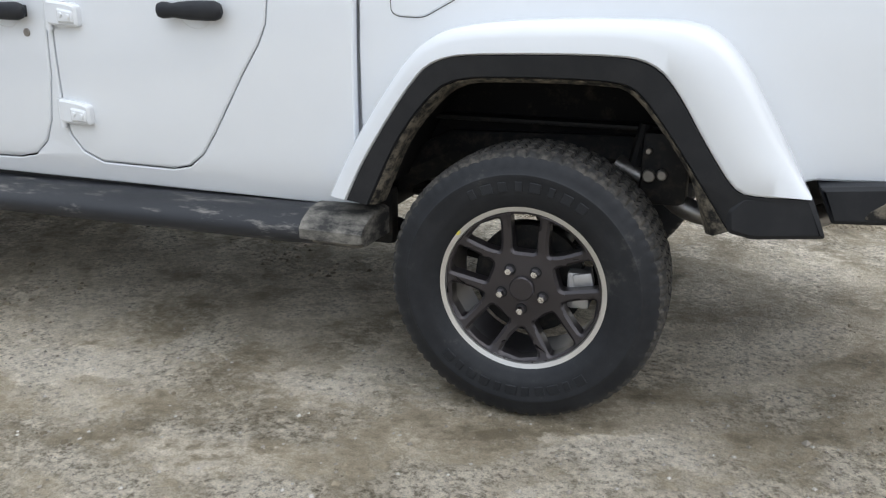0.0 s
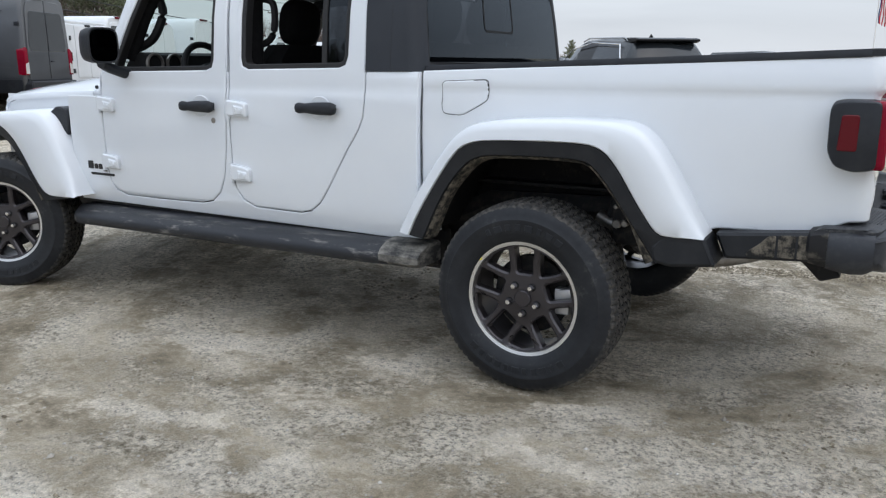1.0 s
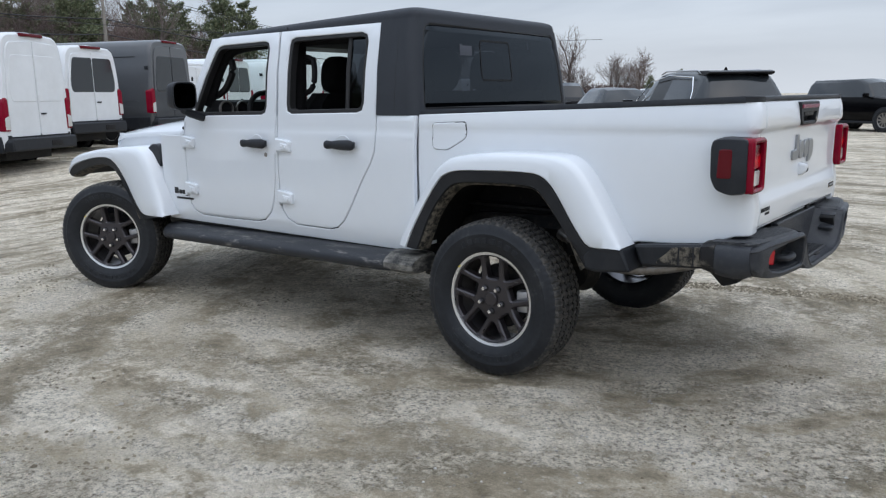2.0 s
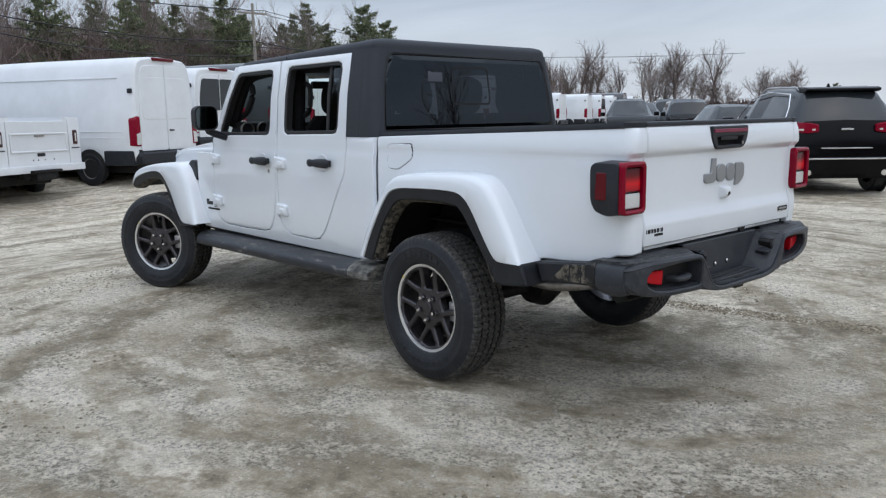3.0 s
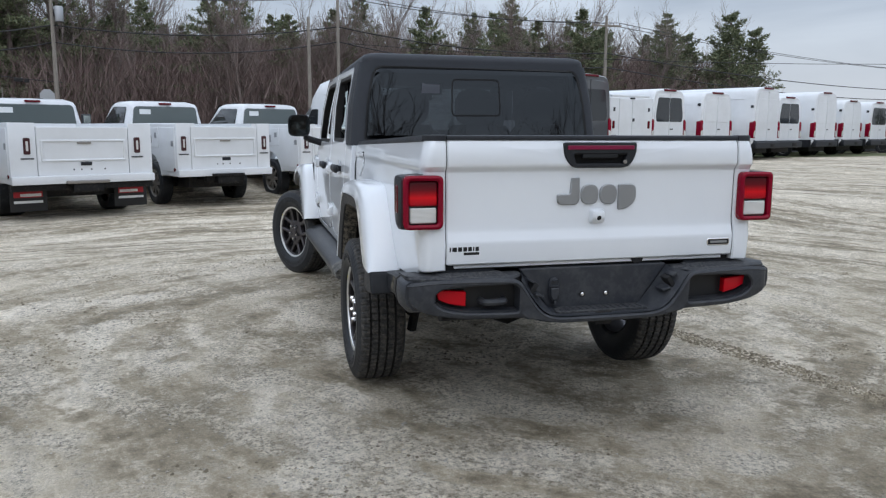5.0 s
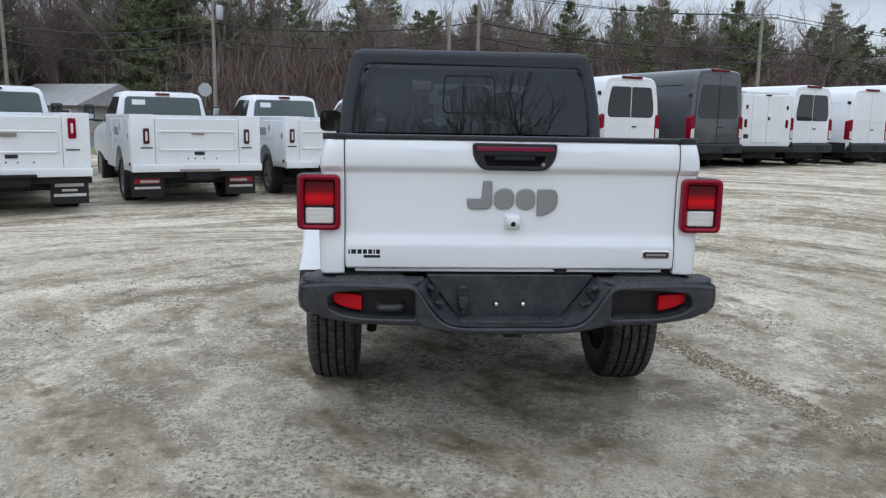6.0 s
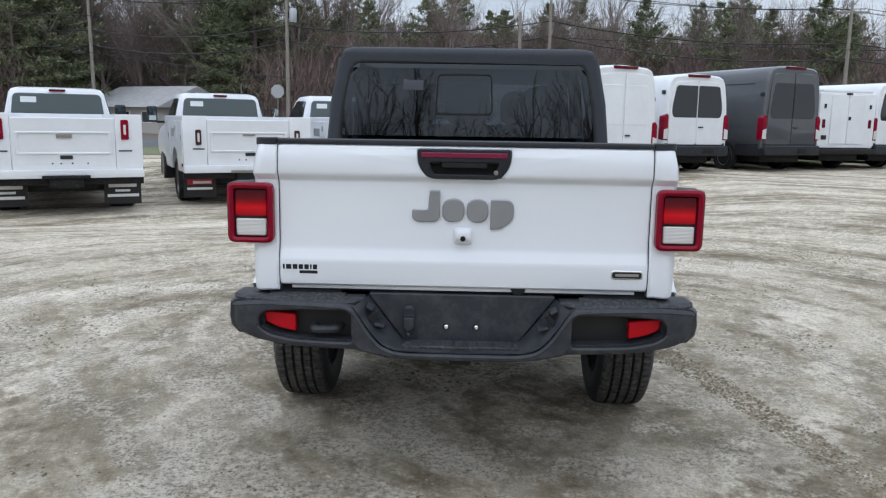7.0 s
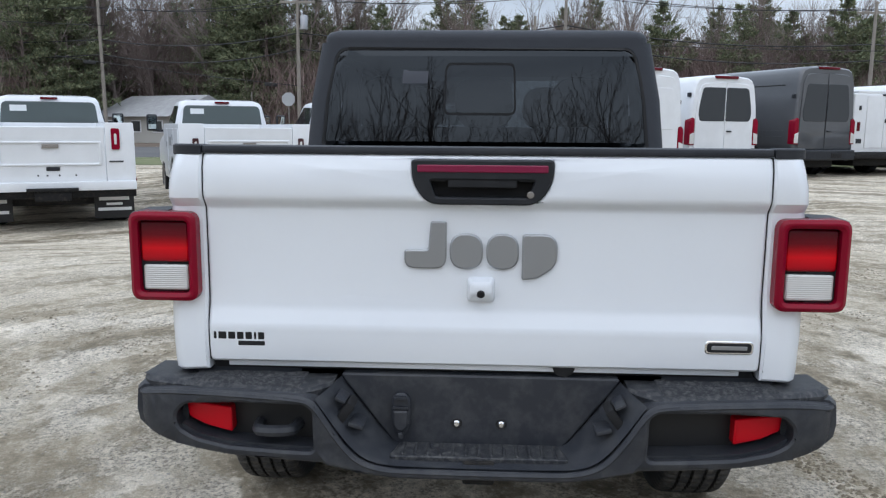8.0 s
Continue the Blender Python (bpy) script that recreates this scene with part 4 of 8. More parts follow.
IN_F = [(-4.156, 0.835), (-4.073, 0.865), (-3.98, 0.895), (-3.777, 0.945), (-3.647, 0.955), (-3.545, 0.945), (-3.471, 0.91), (-3.387, 0.83), (-3.267, 0.65), (-3.184, 0.56)]


def fender_flare(out, mid, inn, y_body, y_edge, sy):
    """White painted arch with a black moulded lip under it."""
    n = 64
    o = resample(smooth_line(out, 2), n)
    m = resample(smooth_line(mid, 2), n)
    i = resample(smooth_line(inn, 2), n)

    def row(a, b, t, y):
        return [(p[0] + (q[0] - p[0]) * t, sy * y, p[1] + (q[1] - p[1]) * t) for p, q in zip(a, b)]
    white = loft([row(o, m, -0.04, y_body), row(o, m, 0.0, y_edge - 0.045), row(o, m, 0.06, y_edge - 0.022), row(o, m, 0.20, y_edge - 0.007), row(o, m, 0.5, y_edge), row(o, m, 0.93, y_edge + 0.004), row(o, m, 0.985, y_edge - 0.002), row(o, m, 1.0, y_edge - 0.016)], False, False)
    f = part("fender_flare", white, PAINT, truck, "painted white fender flare", smooth=50)
    black = loft([row(o, m, 0.99, y_edge - 0.012), row(m, i, 0.03, y_edge - 0.001), row(m, i, 0.5, y_edge - 0.006), row(m, i, 0.92, y_edge - 0.012), row(m, i, 1.0, y_edge - 0.024)], False, False)
    part("flare_lip", black, FLARE_BLACK, f, "black plastic flare lip", smooth=50)
    under = loft([row(m, i, 1.0, y_edge - 0.022), row(m, i, 1.06, y_edge - 0.026), row(m, i, 1.20, y_edge - 0.040), row(m, i, 1.30, y_edge - 0.10)], False, False)
    part("flare_inner_edge", under, MUDDY, f, "muddy inner edge of the flare", smooth=50)
    return f


for sy in (-1, 1):
    fender_flare(OUT_R, MID_R, IN_R, 0.80, 0.955, sy)
    fender_flare(OUT_F, MID_F, IN_F, 0.60, 0.978, sy)
    # the black foot behind the rear arch and the muddy skirt up to the bumper
    foot = prism(rounded([(0.538, 0.640), (0.60, 0.628), (0.768, 0.648), (0.725, 0.750), (0.565, 0.742), (0.530, 0.70)], 0.012, 3), 'y', sy * 0.952, sy * 0.78, edge=0.012)
    part("flare_foot", foot, FLARE_BLACK, truck, "black plastic end of the rear flare")
    skirt = prism(rounded([(0.745, 0.760), (0.785, 0.668), (1.10, 0.690), (1.09, 0.795)], 0.008, 3), 'y', sy * 0.872, sy * 0.74, edge=0.010)
    sk = part("rear_skirt", skirt, FLARE_BLACK, truck, "black skirt ahead of the bumper, caked with mud")
    crust = [(0.855, 0.688), (0.862, 0.705), (0.90, 0.735), (0.93, 0.768), (0.955, 0.772), (0.955, 0.690)]
    part("mud_crust", prism(rounded(crust, 0.008, 2), 'y', sy * 0.8745, sy * 0.86, edge=0.002), MUDDY, sk, "dried mud")
    part("mud_crust", prism(rounded([(0.963, 0.692), (0.963, 0.774), (1.020, 0.778), (1.020, 0.694)], 0.006, 2), 'y', sy * 0.8745, sy * 0.86, edge=0.002), MUDDY, sk, "dried mud")
    part("mud_crust", prism(rounded([(1.028, 0.694), (1.028, 0.780), (1.075, 0.782), (1.082, 0.698)], 0.006, 2), 'y', sy * 0.8745, sy * 0.86, edge=0.002), MUDDY, sk, "dried mud")

    # bed side: outer skin with the wheel opening cut out
    cut = [(x, z) for x, z in resample(smooth_line(MID_R, 1), 26)]
    outline = [(-0.545, 0.60), cut[0]] + cut[1:-1] + [(0.74, 0.765), (1.05, 0.775), (1.175, 0.830), (1.296, 0.838), (1.296, rail_z(1.222)), (1.175, rail_z(1.175)), (-0.545, rail_z(-0.545))]

    def bed_left(x, z, d, sy=sy):
        return bed_wrap(x, z, d, sy)
    part("bed_side", panel(outline, bed_left, 0.06, (), (0.0, 0.5, 0.9, 1.12, 1.175, 1.187, 1.199, 1.211, 1.223, 1.235, 1.2455), (0.76, 0.86, 0.95, 1.05, 1.13, 1.20, 1.24, 1.262, 1.273, 1.285, 1.305, 1.33, 1.36), 0.006, 0.005), PAINT, truck, "white pickup bed side", smooth=30)
    rail = loft([[(x, sy * (bed_w(x, 1.38) + 0.002), rail_z(x) - 0.006), (x, sy * (bed_w(x, 1.38) + 0.003), rail_z(x) + 0.006), (x, sy * (bed_w(x, 1.38) - 0.004), rail_z(x) + 0.021), (x, sy * (bed_w(x, 1.38) - 0.075), rail_z(x) + 0.021), (x, sy * (bed_w(x, 1.38) - 0.08), rail_z(x) - 0.02)] for x in np.linspace(-0.54, 1.185, 8)])
    part("bed_rail_cap", rail, PLASTIC, truck, "black bed rail cap")
    corner = [(1.184, bed_w(1.175, 1.38) + 0.003), (1.205, bed_w(1.175, 1.38) - 0.004), (1.222, bed_w(1.175, 1.38) - 0.018), (1.236, bed_w(1.175, 1.38) - 0.042), (1.239, 0.705), (1.184, 0.705)]
    part("rail_end_cap", prism([(x, sy * y) for x, y in corner], 'z', rail_z(1.21) + 0.021, rail_z(1.21) - 0.004, edge=0.004), PLASTIC, truck)
    part("bed_inner_wall", box(-0.53, 1.19, min(sy * 0.69, sy * 0.75), max(sy * 0.69, sy * 0.75), 1.06, 1.345), HARDTOP, truck)
    # metal behind the seam between cab and bed
    part("seam_backing", box(-0.60, -0.50, min(sy * 0.74, sy * 0.80), max(sy * 0.74, sy * 0.80), 0.62, 1.33), PAINT, truck)
    # wheel well liner
    arch = resample(smooth_line(IN_R, 2), 30)
    big = [(0.03 + (x - 0.03) * 1.05, max(0.5, z * 1.02 + 0.005)) for x, z in arch]
    liner = loft([[(x, sy * 0.935, z) for x, z in arch], [(x, sy * 0.90, z) for x, z in big], [(x, sy * 0.48, z) for x, z in big]], False, False)
    part("wheel_well_liner", liner, LINER, truck, "dark plastic wheel well liner")
    archf = resample(smooth_line(IN_F, 2), 30)
    bigf = [(-3.5 + (x + 3.5) * 1.04, max(0.5, z + 0.01)) for x, z in archf]
    part("wheel_well_liner", loft([[(x, sy * 0.935, z) for x, z in archf], [(x, sy * 0.90, z) for x, z in bigf], [(x, sy * 0.50, z) for x, z in bigf]], False, False), LINER, truck)
part("bed_floor", join(box(-0.54, 1.2, -0.47, 0.47, 0.80, 0.84), box(0.62, 1.2, -0.75, 0.75, 0.796, 0.836), box(-0.545, -0.50, -0.75, 0.75, 1.0, 1.345), box(-0.5, 0.62, 0.47, 0.75, 1.05, 1.08), box(-0.5, 0.62, -0.75, -0.47, 1.05, 1.08)), HARDTOP, truck)
for sy in (-1, 1):
    part("inner_well_wall", box(-0.56, 0.62, min(sy * 0.45, sy * 0.475), max(sy * 0.45, sy * 0.475), 0.66, 1.05), LINER, truck)

# fuel door
FUEL = rounded([(-0.445, 1.296), (-0.445, 1.172), (-0.425, 1.158), (-0.345, 1.155), (-0.232, 1.215), (-0.222, 1.235), (-0.222, 1.305)], 0.022, 4)
part("fuel_door", panel(FUEL, lambda x, z, d: (x, -(bed_w(x, z) + 0.006 - d), z), 0.01, (), (), (1.20, 1.24, 1.262, 1.273, 1.285, 1.305), 0.004, 0.004), PAINT, truck, "white fuel filler door")
part("fuel_door_gap", panel(offset_poly(ccw(FUEL), 0.0025), lambda x, z, d: (x, -(bed_w(x, z) + 0.0045 - d), z), 0.008, (), (), (1.20, 1.24, 1.262, 1.273, 1.285, 1.305), 0), DARK, truck)


# tailgate
GATE_CUTS = (0.90, 0.93, 0.945, 0.955, 0.965, 0.98, 0.995, 1.005, 1.015, 1.04, 1.15, 1.24, 1.255, 1.262, 1.268, 1.276, 1.284, 1.289, 1.296, 1.33, 1.36, 1.385)
HANDLE = rounded([(-0.172, 1.384), (0.172, 1.384), (0.170, 1.33), (0.135, 1.279), (-0.135, 1.279), (-0.170, 1.33)], [0.008, 0.008, 0.03, 0.03, 0.03, 0.03], 4)
gate = part("tailgate", panel(rounded([(-0.7003, 0.860), (0.7003, 0.860), (0.7003, 1.398), (-0.7003, 1.398)], 0.012, 3), lambda y, z, d: (gate_x(z) - d, y, z), 0.06, (HANDLE,), (-0.35, 0.0, 0.35), GATE_CUTS, 0.006, 0.006), PAINT, truck, "white tailgate", smooth=40)
part("gate_cap", prism(rounded([(1.19, 1.398), (1.240, 1.398), (1.238, 1.416), (1.19, 1.418)], 0.005, 2), 'y', -0.70, 0.70), PLASTIC, gate, "black tailgate top cap")
part("gate_backing", box(1.10, 1.165, -0.745, 0.745, 0.82, 1.385), DARK, truck)
for sy in (-1, 1):
    # dark joint between tailgate and bed corner
    seam = loft([[(gate_x(z) - 0.05, sy * 0.696, z), (gate_x(z) - 0.009, sy * 0.696, z), (gate_x(z) - 0.009, sy * 0.7085, z), (gate_x(z) - 0.05, sy * 0.7085, z)] for z in (0.862, 0.90, 0.975, 1.02, 1.06, 1.24, 1.258, 1.288, 1.30, 1.36, 1.396)])
    part("gate_seam", seam, DARK, truck)
part("gate_lower_sill", box(1.10, 1.215, -0.66, 0.66, 0.842, 0.856, 0.003), PAINT, truck)
part("gate_lower_gap", box(1.10, 1.205, -0.70, 0.70, 0.835, 0.862), DARK, truck)
frame_h = panel(offset_poly(ccw(HANDLE), 0.003), lambda y, z, d: (1.255 - d, y, z), 0.05, (rounded([(-0.13, 1.337), (0.13, 1.337), (0.115, 1.294), (-0.115, 1.294)], 0.008, 3),), (), (), 0.004, 0.004)
handle = part("tailgate_handle", frame_h, FLARE_BLACK, gate, "black tailgate handle bezel")
part("handle_pocket", box(1.205, 1.215, -0.14, 0.14, 1.28, 1.345), DARK, gate)
part("handle_grip", join(box(1.222, 1.250, -0.085, 0.085, 1.318, 1.353, 0.006), box(1.222, 1.247, -0.128, -0.09, 1.333, 1.352, 0.004), box(1.222, 1.247, 0.09, 0.128, 1.333, 1.352, 0.004)), FLARE_BLACK, gate)
part("high_brake_lamp", prism(rect(-0.160, 0.160, 1.356, 1.374, 0.003, 2), 'x', 1.259, 1.24, edge=0.002), HANDLE_LAMP, gate, "dark red brake lamp strip")
part("handle_lock", moved(disc(0.009, 0.0, 0.004, 14, 'x', 0.002), pose(1.255, 0.118, 1.302)), STEEL, gate)


# the maker's mark as plain raised shapes
MARK_SHAPES = [rounded([(-0.194, 1.112), (-0.088, 1.112), (-0.088, 1.232), (-0.128, 1.232), (-0.134, 1.160), (-0.194, 1.160)], [0.03, 0.03, 0.006, 0.006, 0.01, 0.008], 5),
               rect(-0.080, 0.004, 1.112, 1.202, 0.040, 6), rect(0.012, 0.094, 1.112, 1.202, 0.040, 6),
               rounded([(0.102, 1.086), (0.140, 1.090), (0.190, 1.122), (0.190, 1.202), (0.102, 1.202)], [0.006, 0.01, 0.03, 0.035, 0.01], 5)]
for shape in MARK_SHAPES:
    part("mark_shape", prism(shape, 'x', 1.236, 1.215, edge=0.004), BADGE, gate, "brushed grey raised maker's mark")
part("camera_housing", loft([[(1.221, y * 1.0, z) for y, z in rect(-0.036, 0.036, 1.026, 1.092, 0.012, 3)], [(1.238, y * 0.96, z) for y, z in rect(-0.035, 0.035, 1.030, 1.089, 0.012, 3)], [(1.256, y * 0.82, z) for y, z in rect(-0.034, 0.034, 1.047, 1.083, 0.012, 3)], [(1.260, y * 0.6, z) for y, z in rect(-0.03, 0.03, 1.054, 1.076, 0.01, 3)]]), PAINT, gate, "white reversing camera housing")
part("camera_lens", moved(disc(0.011, 0.0, 0.016, 18, 'x', 0.003), pose(1.246, 0, 1.057, 0, 20, 0)), DARK, gate)
badge = part("dealer_badge", prism(rect(-0.625, -0.554, 0.904, 0.917, 0.003, 2), 'x', 1.243, 1.23, edge=0.0015), DARK, gate, "small dark script badge")
for y0, y1 in ((-0.688, -0.681), (-0.676, -0.655), (-0.650, -0.632), (-0.627, -0.610), (-0.605, -0.588), (-0.583, -0.577), (-0.572, -0.556)):
    part("badge_stroke", prism(rect(y0, y1, 0.921, 0.940, 0.002, 2), 'x', 1.244, 1.23, edge=0.0015), DARK, badge)
pill = part("trim_badge", prism(rect(0.562, 0.682, 0.907, 0.941, 0.012, 4), 'x', 1.245, 1.23, edge=0.002), CHROME, gate, "small chrome pill badge")
part("badge_face", prism(rect(0.567, 0.677, 0.912, 0.936, 0.009, 4), 'x', 1.2465, 1.24, edge=0.001), DARK, gate)
part("badge_bar", prism(rect(0.578, 0.666, 0.919, 0.929, 0.002, 2), 'x', 1.2475, 1.24, edge=0.0005), BADGE, gate)
part("hitch_plug", moved(lathe([(0.0001, 0.012), (0.029, 0.012), (0.029, -0.03), (0.0001, -0.03)], 20, 'x'), pose(1.214, 0.215, 0.862)), DARK, truck)

# tail lamps
for sy in (-1, 1):
    pts = [(1.082, 1.215), (1.09, 1.245), (1.13, 1.252), (1.236, 1.250), (1.236, 1.022), (1.17, 1.012), (1.11, 1.03), (1.085, 1.08)]
    rings_t = []
    for yy, k in ((0.80, 1.02), (0.845, 1.0), (0.885, 0.985), (0.897, 0.95), (0.899, 0.90)):
        rings_t.append([(1.170 + (x - 1.170) * (k if x < 1.2 else 1.0), sy * yy, 1.135 + (z - 1.135) * k) for x, z in rounded(pts, 0.02, 3)])
    lamp = part("tail_lamp", loft(rings_t), PLASTIC, truck, "square tail lamp with black side and red rim", smooth=45)
    lo, hi = (-0.892, -0.719) if sy < 0 else (0.719, 0.892)
    bez = prism(rect(lo, hi, 1.022, 1.250, 0.028, 5), 'x', 1.262, 1.20, holes=(rect(lo + 0.022, hi - 0.022, 1.042, 1.228, 0.014, 4),), edge=0.009)
    part("lamp_rim", bez, RED_LENS, lamp, "translucent red lamp rim")
    part("lamp_well", box(1.222, 1.232, lo + 0.01, hi - 0.01, 1.035, 1.24), DARK, lamp)
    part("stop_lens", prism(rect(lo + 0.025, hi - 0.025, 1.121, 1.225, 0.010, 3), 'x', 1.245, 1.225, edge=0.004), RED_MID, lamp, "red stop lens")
    part("reversing_lens", prism(rect(lo + 0.029, hi - 0.029, 1.048, 1.113, 0.008, 3), 'x', 1.246, 1.225, edge=0.004), WHITE_LENS, lamp, "clear ribbed reversing lens")
    part("side_marker", prism(rounded([(1.115, 1.085), (1.175, 1.085), (1.175, 1.205), (1.122, 1.205)], 0.01, 3), 'y', sy * 0.902, sy * 0.88, edge=0.003), RED_DEEP, lamp, "red side marker lens")

# rear bumper: two ends, a low middle step between them


def bumper_back(a):
    """How far the bumper's face falls back towards its ends."""
    return 0.055 * (max(0.0, a - 0.40) / 0.38) ** 1.5 + 0.07 * (max(0.0, a - 0.84) / 0.06) ** 2


def bumper_bend(x, y, z):
    a = abs(y)
    lean = 0.016 * max(0.0, (0.72 - z) / 0.11) if a > 0.38 else 0.0
    return (x - (bumper_back(a) + lean) * (1.0 if x > 1.2 else 0.35), y, z)


END = [(0.20, 0.633), (0.26, 0.640), (0.302, 0.660), (0.343, 0.708), (0.378, 0.764), (0.402, 0.800), (0.432, 0.814), (0.63, 0.815), (0.80, 0.807), (0.884, 0.792), (0.899, 0.745), (0.860, 0.690), (0.780, 0.657), (0.64, 0.642), (0.40, 0.641), (0.343, 0.632), (0.287, 0.618), (0.20, 0.609)]
END_R = [0.01, 0.03, 0.03, 0.03, 0.03, 0.02, 0.02, 0.05, 0.05, 0.02, 0.04, 0.05, 0.06, 0.06, 0.03, 0.03, 0.03, 0.01]
POCKET = [(0.407, 0.667), (0.633, 0.667), (0.72, 0.680), (0.766, 0.703), (0.772, 0.742), (0.742, 0.772), (0.60, 0.787), (0.428, 0.792), (0.408, 0.778)]
pocket_loops = [rounded([(sy * y, z) for y, z in POCKET], 0.018, 4) for sy in (-1, 1)]
whole = rounded(END + [(-y, z) for y, z in reversed(END)], END_R + END_R[::-1], 4)
YCUT = [sy * v for sy in (-1, 1) for v in (0.3, 0.4, 0.48, 0.56, 0.64, 0.72, 0.78, 0.82, 0.845, 0.86, 0.872, 0.885)]
bumper = part("rear_bumper", prism(whole, 'x', 1.368, 1.16, holes=pocket_loops, edge=0.007, drop=0.006, cuts_u=YCUT, cuts_v=(0.66, 0.70, 0.72), bend=bumper_bend), BUMPER, truck, "black moulded plastic rear bumper", smooth=40)
# the raised lip that runs along the top of the ends and down round the middle step
LIP = [(0.885, 0.781), (0.80, 0.797), (0.63, 0.804), (0.44, 0.803), (0.412, 0.793), (0.388, 0.762), (0.352, 0.706), (0.310, 0.655), (0.262, 0.632), (0.20, 0.624)]
lip_line = smooth_line(LIP + [(-y, z) for y, z in reversed(LIP)], 2)
part("bumper_lip", tube([bumper_bend(1.362, y, z) for y, z in lip_line], 0.0085, 6), BUMPER, bumper)
# flanks and floor of the middle step, from the lip back to the plate
RECESS_F = smooth_line([(0.402, 0.806), (0.378, 0.770), (0.340, 0.714), (0.300, 0.667), (0.258, 0.645), (0.20, 0.638), (0.0, 0.637)], 2)
RECESS_B = smooth_line([(0.360, 0.822), (0.340, 0.795), (0.290, 0.728), (0.245, 0.672), (0.222, 0.650), (0.19, 0.645), (0.0, 0.645)], 2)
half_f, half_b = resample([(y, z) for y, z in RECESS_F], 22), resample([(y, z) for y, z in RECESS_B], 22)
row_f = half_f + [(-y, z) for y, z in reversed(half_f[:-1])]
row_b = half_b + [(-y, z) for y, z in reversed(half_b[:-1])]
part("bumper_recess", loft([[(1.360, y, z) for y, z in row_f], [(1.31, (y + p) / 2, (z + q) / 2) for (y, z), (p, q) in zip(row_f, row_b)], [(1.222, y, z) for y, z in row_b]], False, False), BUMPER, bumper, smooth=50)
part("step_pad", prism(rounded([(1.236, -0.205), (1.328, -0.225), (1.328, 0.225), (1.236, 0.205)], 0.012, 3), 'z', 0.652, 0.640, edge=0.003), PADDUST, bumper, "dusty ribbed middle pad")
for k in range(13):
    y = -0.192 + 0.032 * k
    part("pad_rib", box(1.245, 1.320, y - 0.004, y + 0.004, 0.649, 0.6555, 0.002, 1), PADDUST, bumper)
for sy in (-1, 1):
    def side(pts):
        return [(sy * y, z) for y, z in pts]
    ycut = [c for c in YCUT if c * sy > 0]
    part("pocket_back", prism(side([(0.39, 0.655), (0.79, 0.655), (0.79, 0.80), (0.39, 0.80)]), 'x', 1.292, 1.25, cuts_u=ycut, bend=bumper_bend), SEAL, bumper)
    part("pocket_floor", prism(side([(0.41, 0.660), (0.64, 0.660), (0.73, 0.675), (0.765, 0.70), (0.758, 0.712), (0.72, 0.690), (0.64, 0.676), (0.41, 0.676)]), 'x', 1.350, 1.27, cuts_u=ycut, bend=bumper_bend), BUMPER, bumper)
    part("red_reflector", prism(rounded(side([(0.630, 0.690), (0.70, 0.702), (0.748, 0.722), (0.754, 0.764), (0.630, 0.757)]), 0.006, 3), 'x', 1.325, 1.28, edge=0.003, cuts_u=ycut, bend=bumper_bend), REFLECTOR, bumper, "red bumper reflector")
    # tread pad on top, its dusty surface a little lower than its edge
    ys_pad = (0.372, 0.40, 0.44, 0.5, 0.6, 0.7, 0.78, 0.82, 0.85, 0.868, 0.88)
    pad = loft([[(1.07, sy * a, 0.800), (1.10, sy * a, 0.815), (1.24, sy * a, 0.822), (f - 0.012, sy * a, 0.820), (f, sy * a, 0.812), (f, sy * a, 0.79), (1.07, sy * a, 0.785)] for a, f in [(a, (1.345 if a > 0.43 else 1.27 + 0.075 * (a - 0.372) / 0.058) - 1.05 * bumper_back(a)) for a in ys_pad]])
    part("bumper_top_pad", pad, PADDUST, bumper, "dusty ribbed step pad")
    for k in range(11):
        f = 1.318 - 0.0115 * k
        part("pad_rib", loft([[(f - bumper_back(a), sy * a, 0.8185), (f + 0.003 - bumper_back(a), sy * a, 0.8245), (f + 0.006 - bumper_back(a), sy * a, 0.8185)] for a in (0.45, 0.55, 0.65, 0.74)]), PADDUST, bumper)
    if sy < 0:
        hook = tube(smooth_line([(1.23, -0.560, 0.712), (1.315, -0.560, 0.712), (1.338, -0.545, 0.712), (1.338, -0.475, 0.714), (1.315, -0.46, 0.714), (1.23, -0.46, 0.714)], 2), 0.015, 8)
        part("tow_hook", hook, BUMPER, bumper, "black tow hook")
    # side of the bumper, and its dirt-caked front end by the skirt
    def flank(x, y, z0, z1):
        return [(x, sy * (y - 0.03), z0), (x, sy * y, z0 + 0.030), (x, sy * (y + 0.006), (z0 + z1) / 2), (x, sy * (y + 0.002), z1 - 0.014), (x, sy * (y - 0.016), z1), (x, sy * (y - 0.13), z1 + 0.004), (x, sy * (y - 0.13), z0)]
    part("bumper_flank", loft([flank(1.118, 0.893, 0.672, 0.805), flank(1.16, 0.896, 0.664, 0.806), flank(1.20, 0.896, 0.660, 0.806), flank(1.240, 0.893, 0.664, 0.805), flank(1.265, 0.884, 0.676, 0.802)]), BUMPER, bumper, smooth=50)
    part("bumper_side_return", loft([flank(1.055, 0.880, 0.690, 0.788), flank(1.066, 0.892, 0.684, 0.802), flank(1.10, 0.898, 0.678, 0.809), flank(1.122, 0.897, 0.675, 0.808)]), DIRTY, bumper, "dirty bumper corner")
    slot = moved(box(-0.034, 0.034, -0.012, 0.012, -0.030, 0.030, 0.008), pose(1.300, sy * 0.334, 0.760, sy * 36, 0, 0))
    part("flank_slot", slot, DARK, bumper)
    part("slot_lip", moved(box(-0.036, 0.036, -0.020, 0.020, -0.006, 0.006, 0.005), pose(1.302, sy * 0.306, 0.730, sy * 14, 0, 0)), BUMPER, bumper)
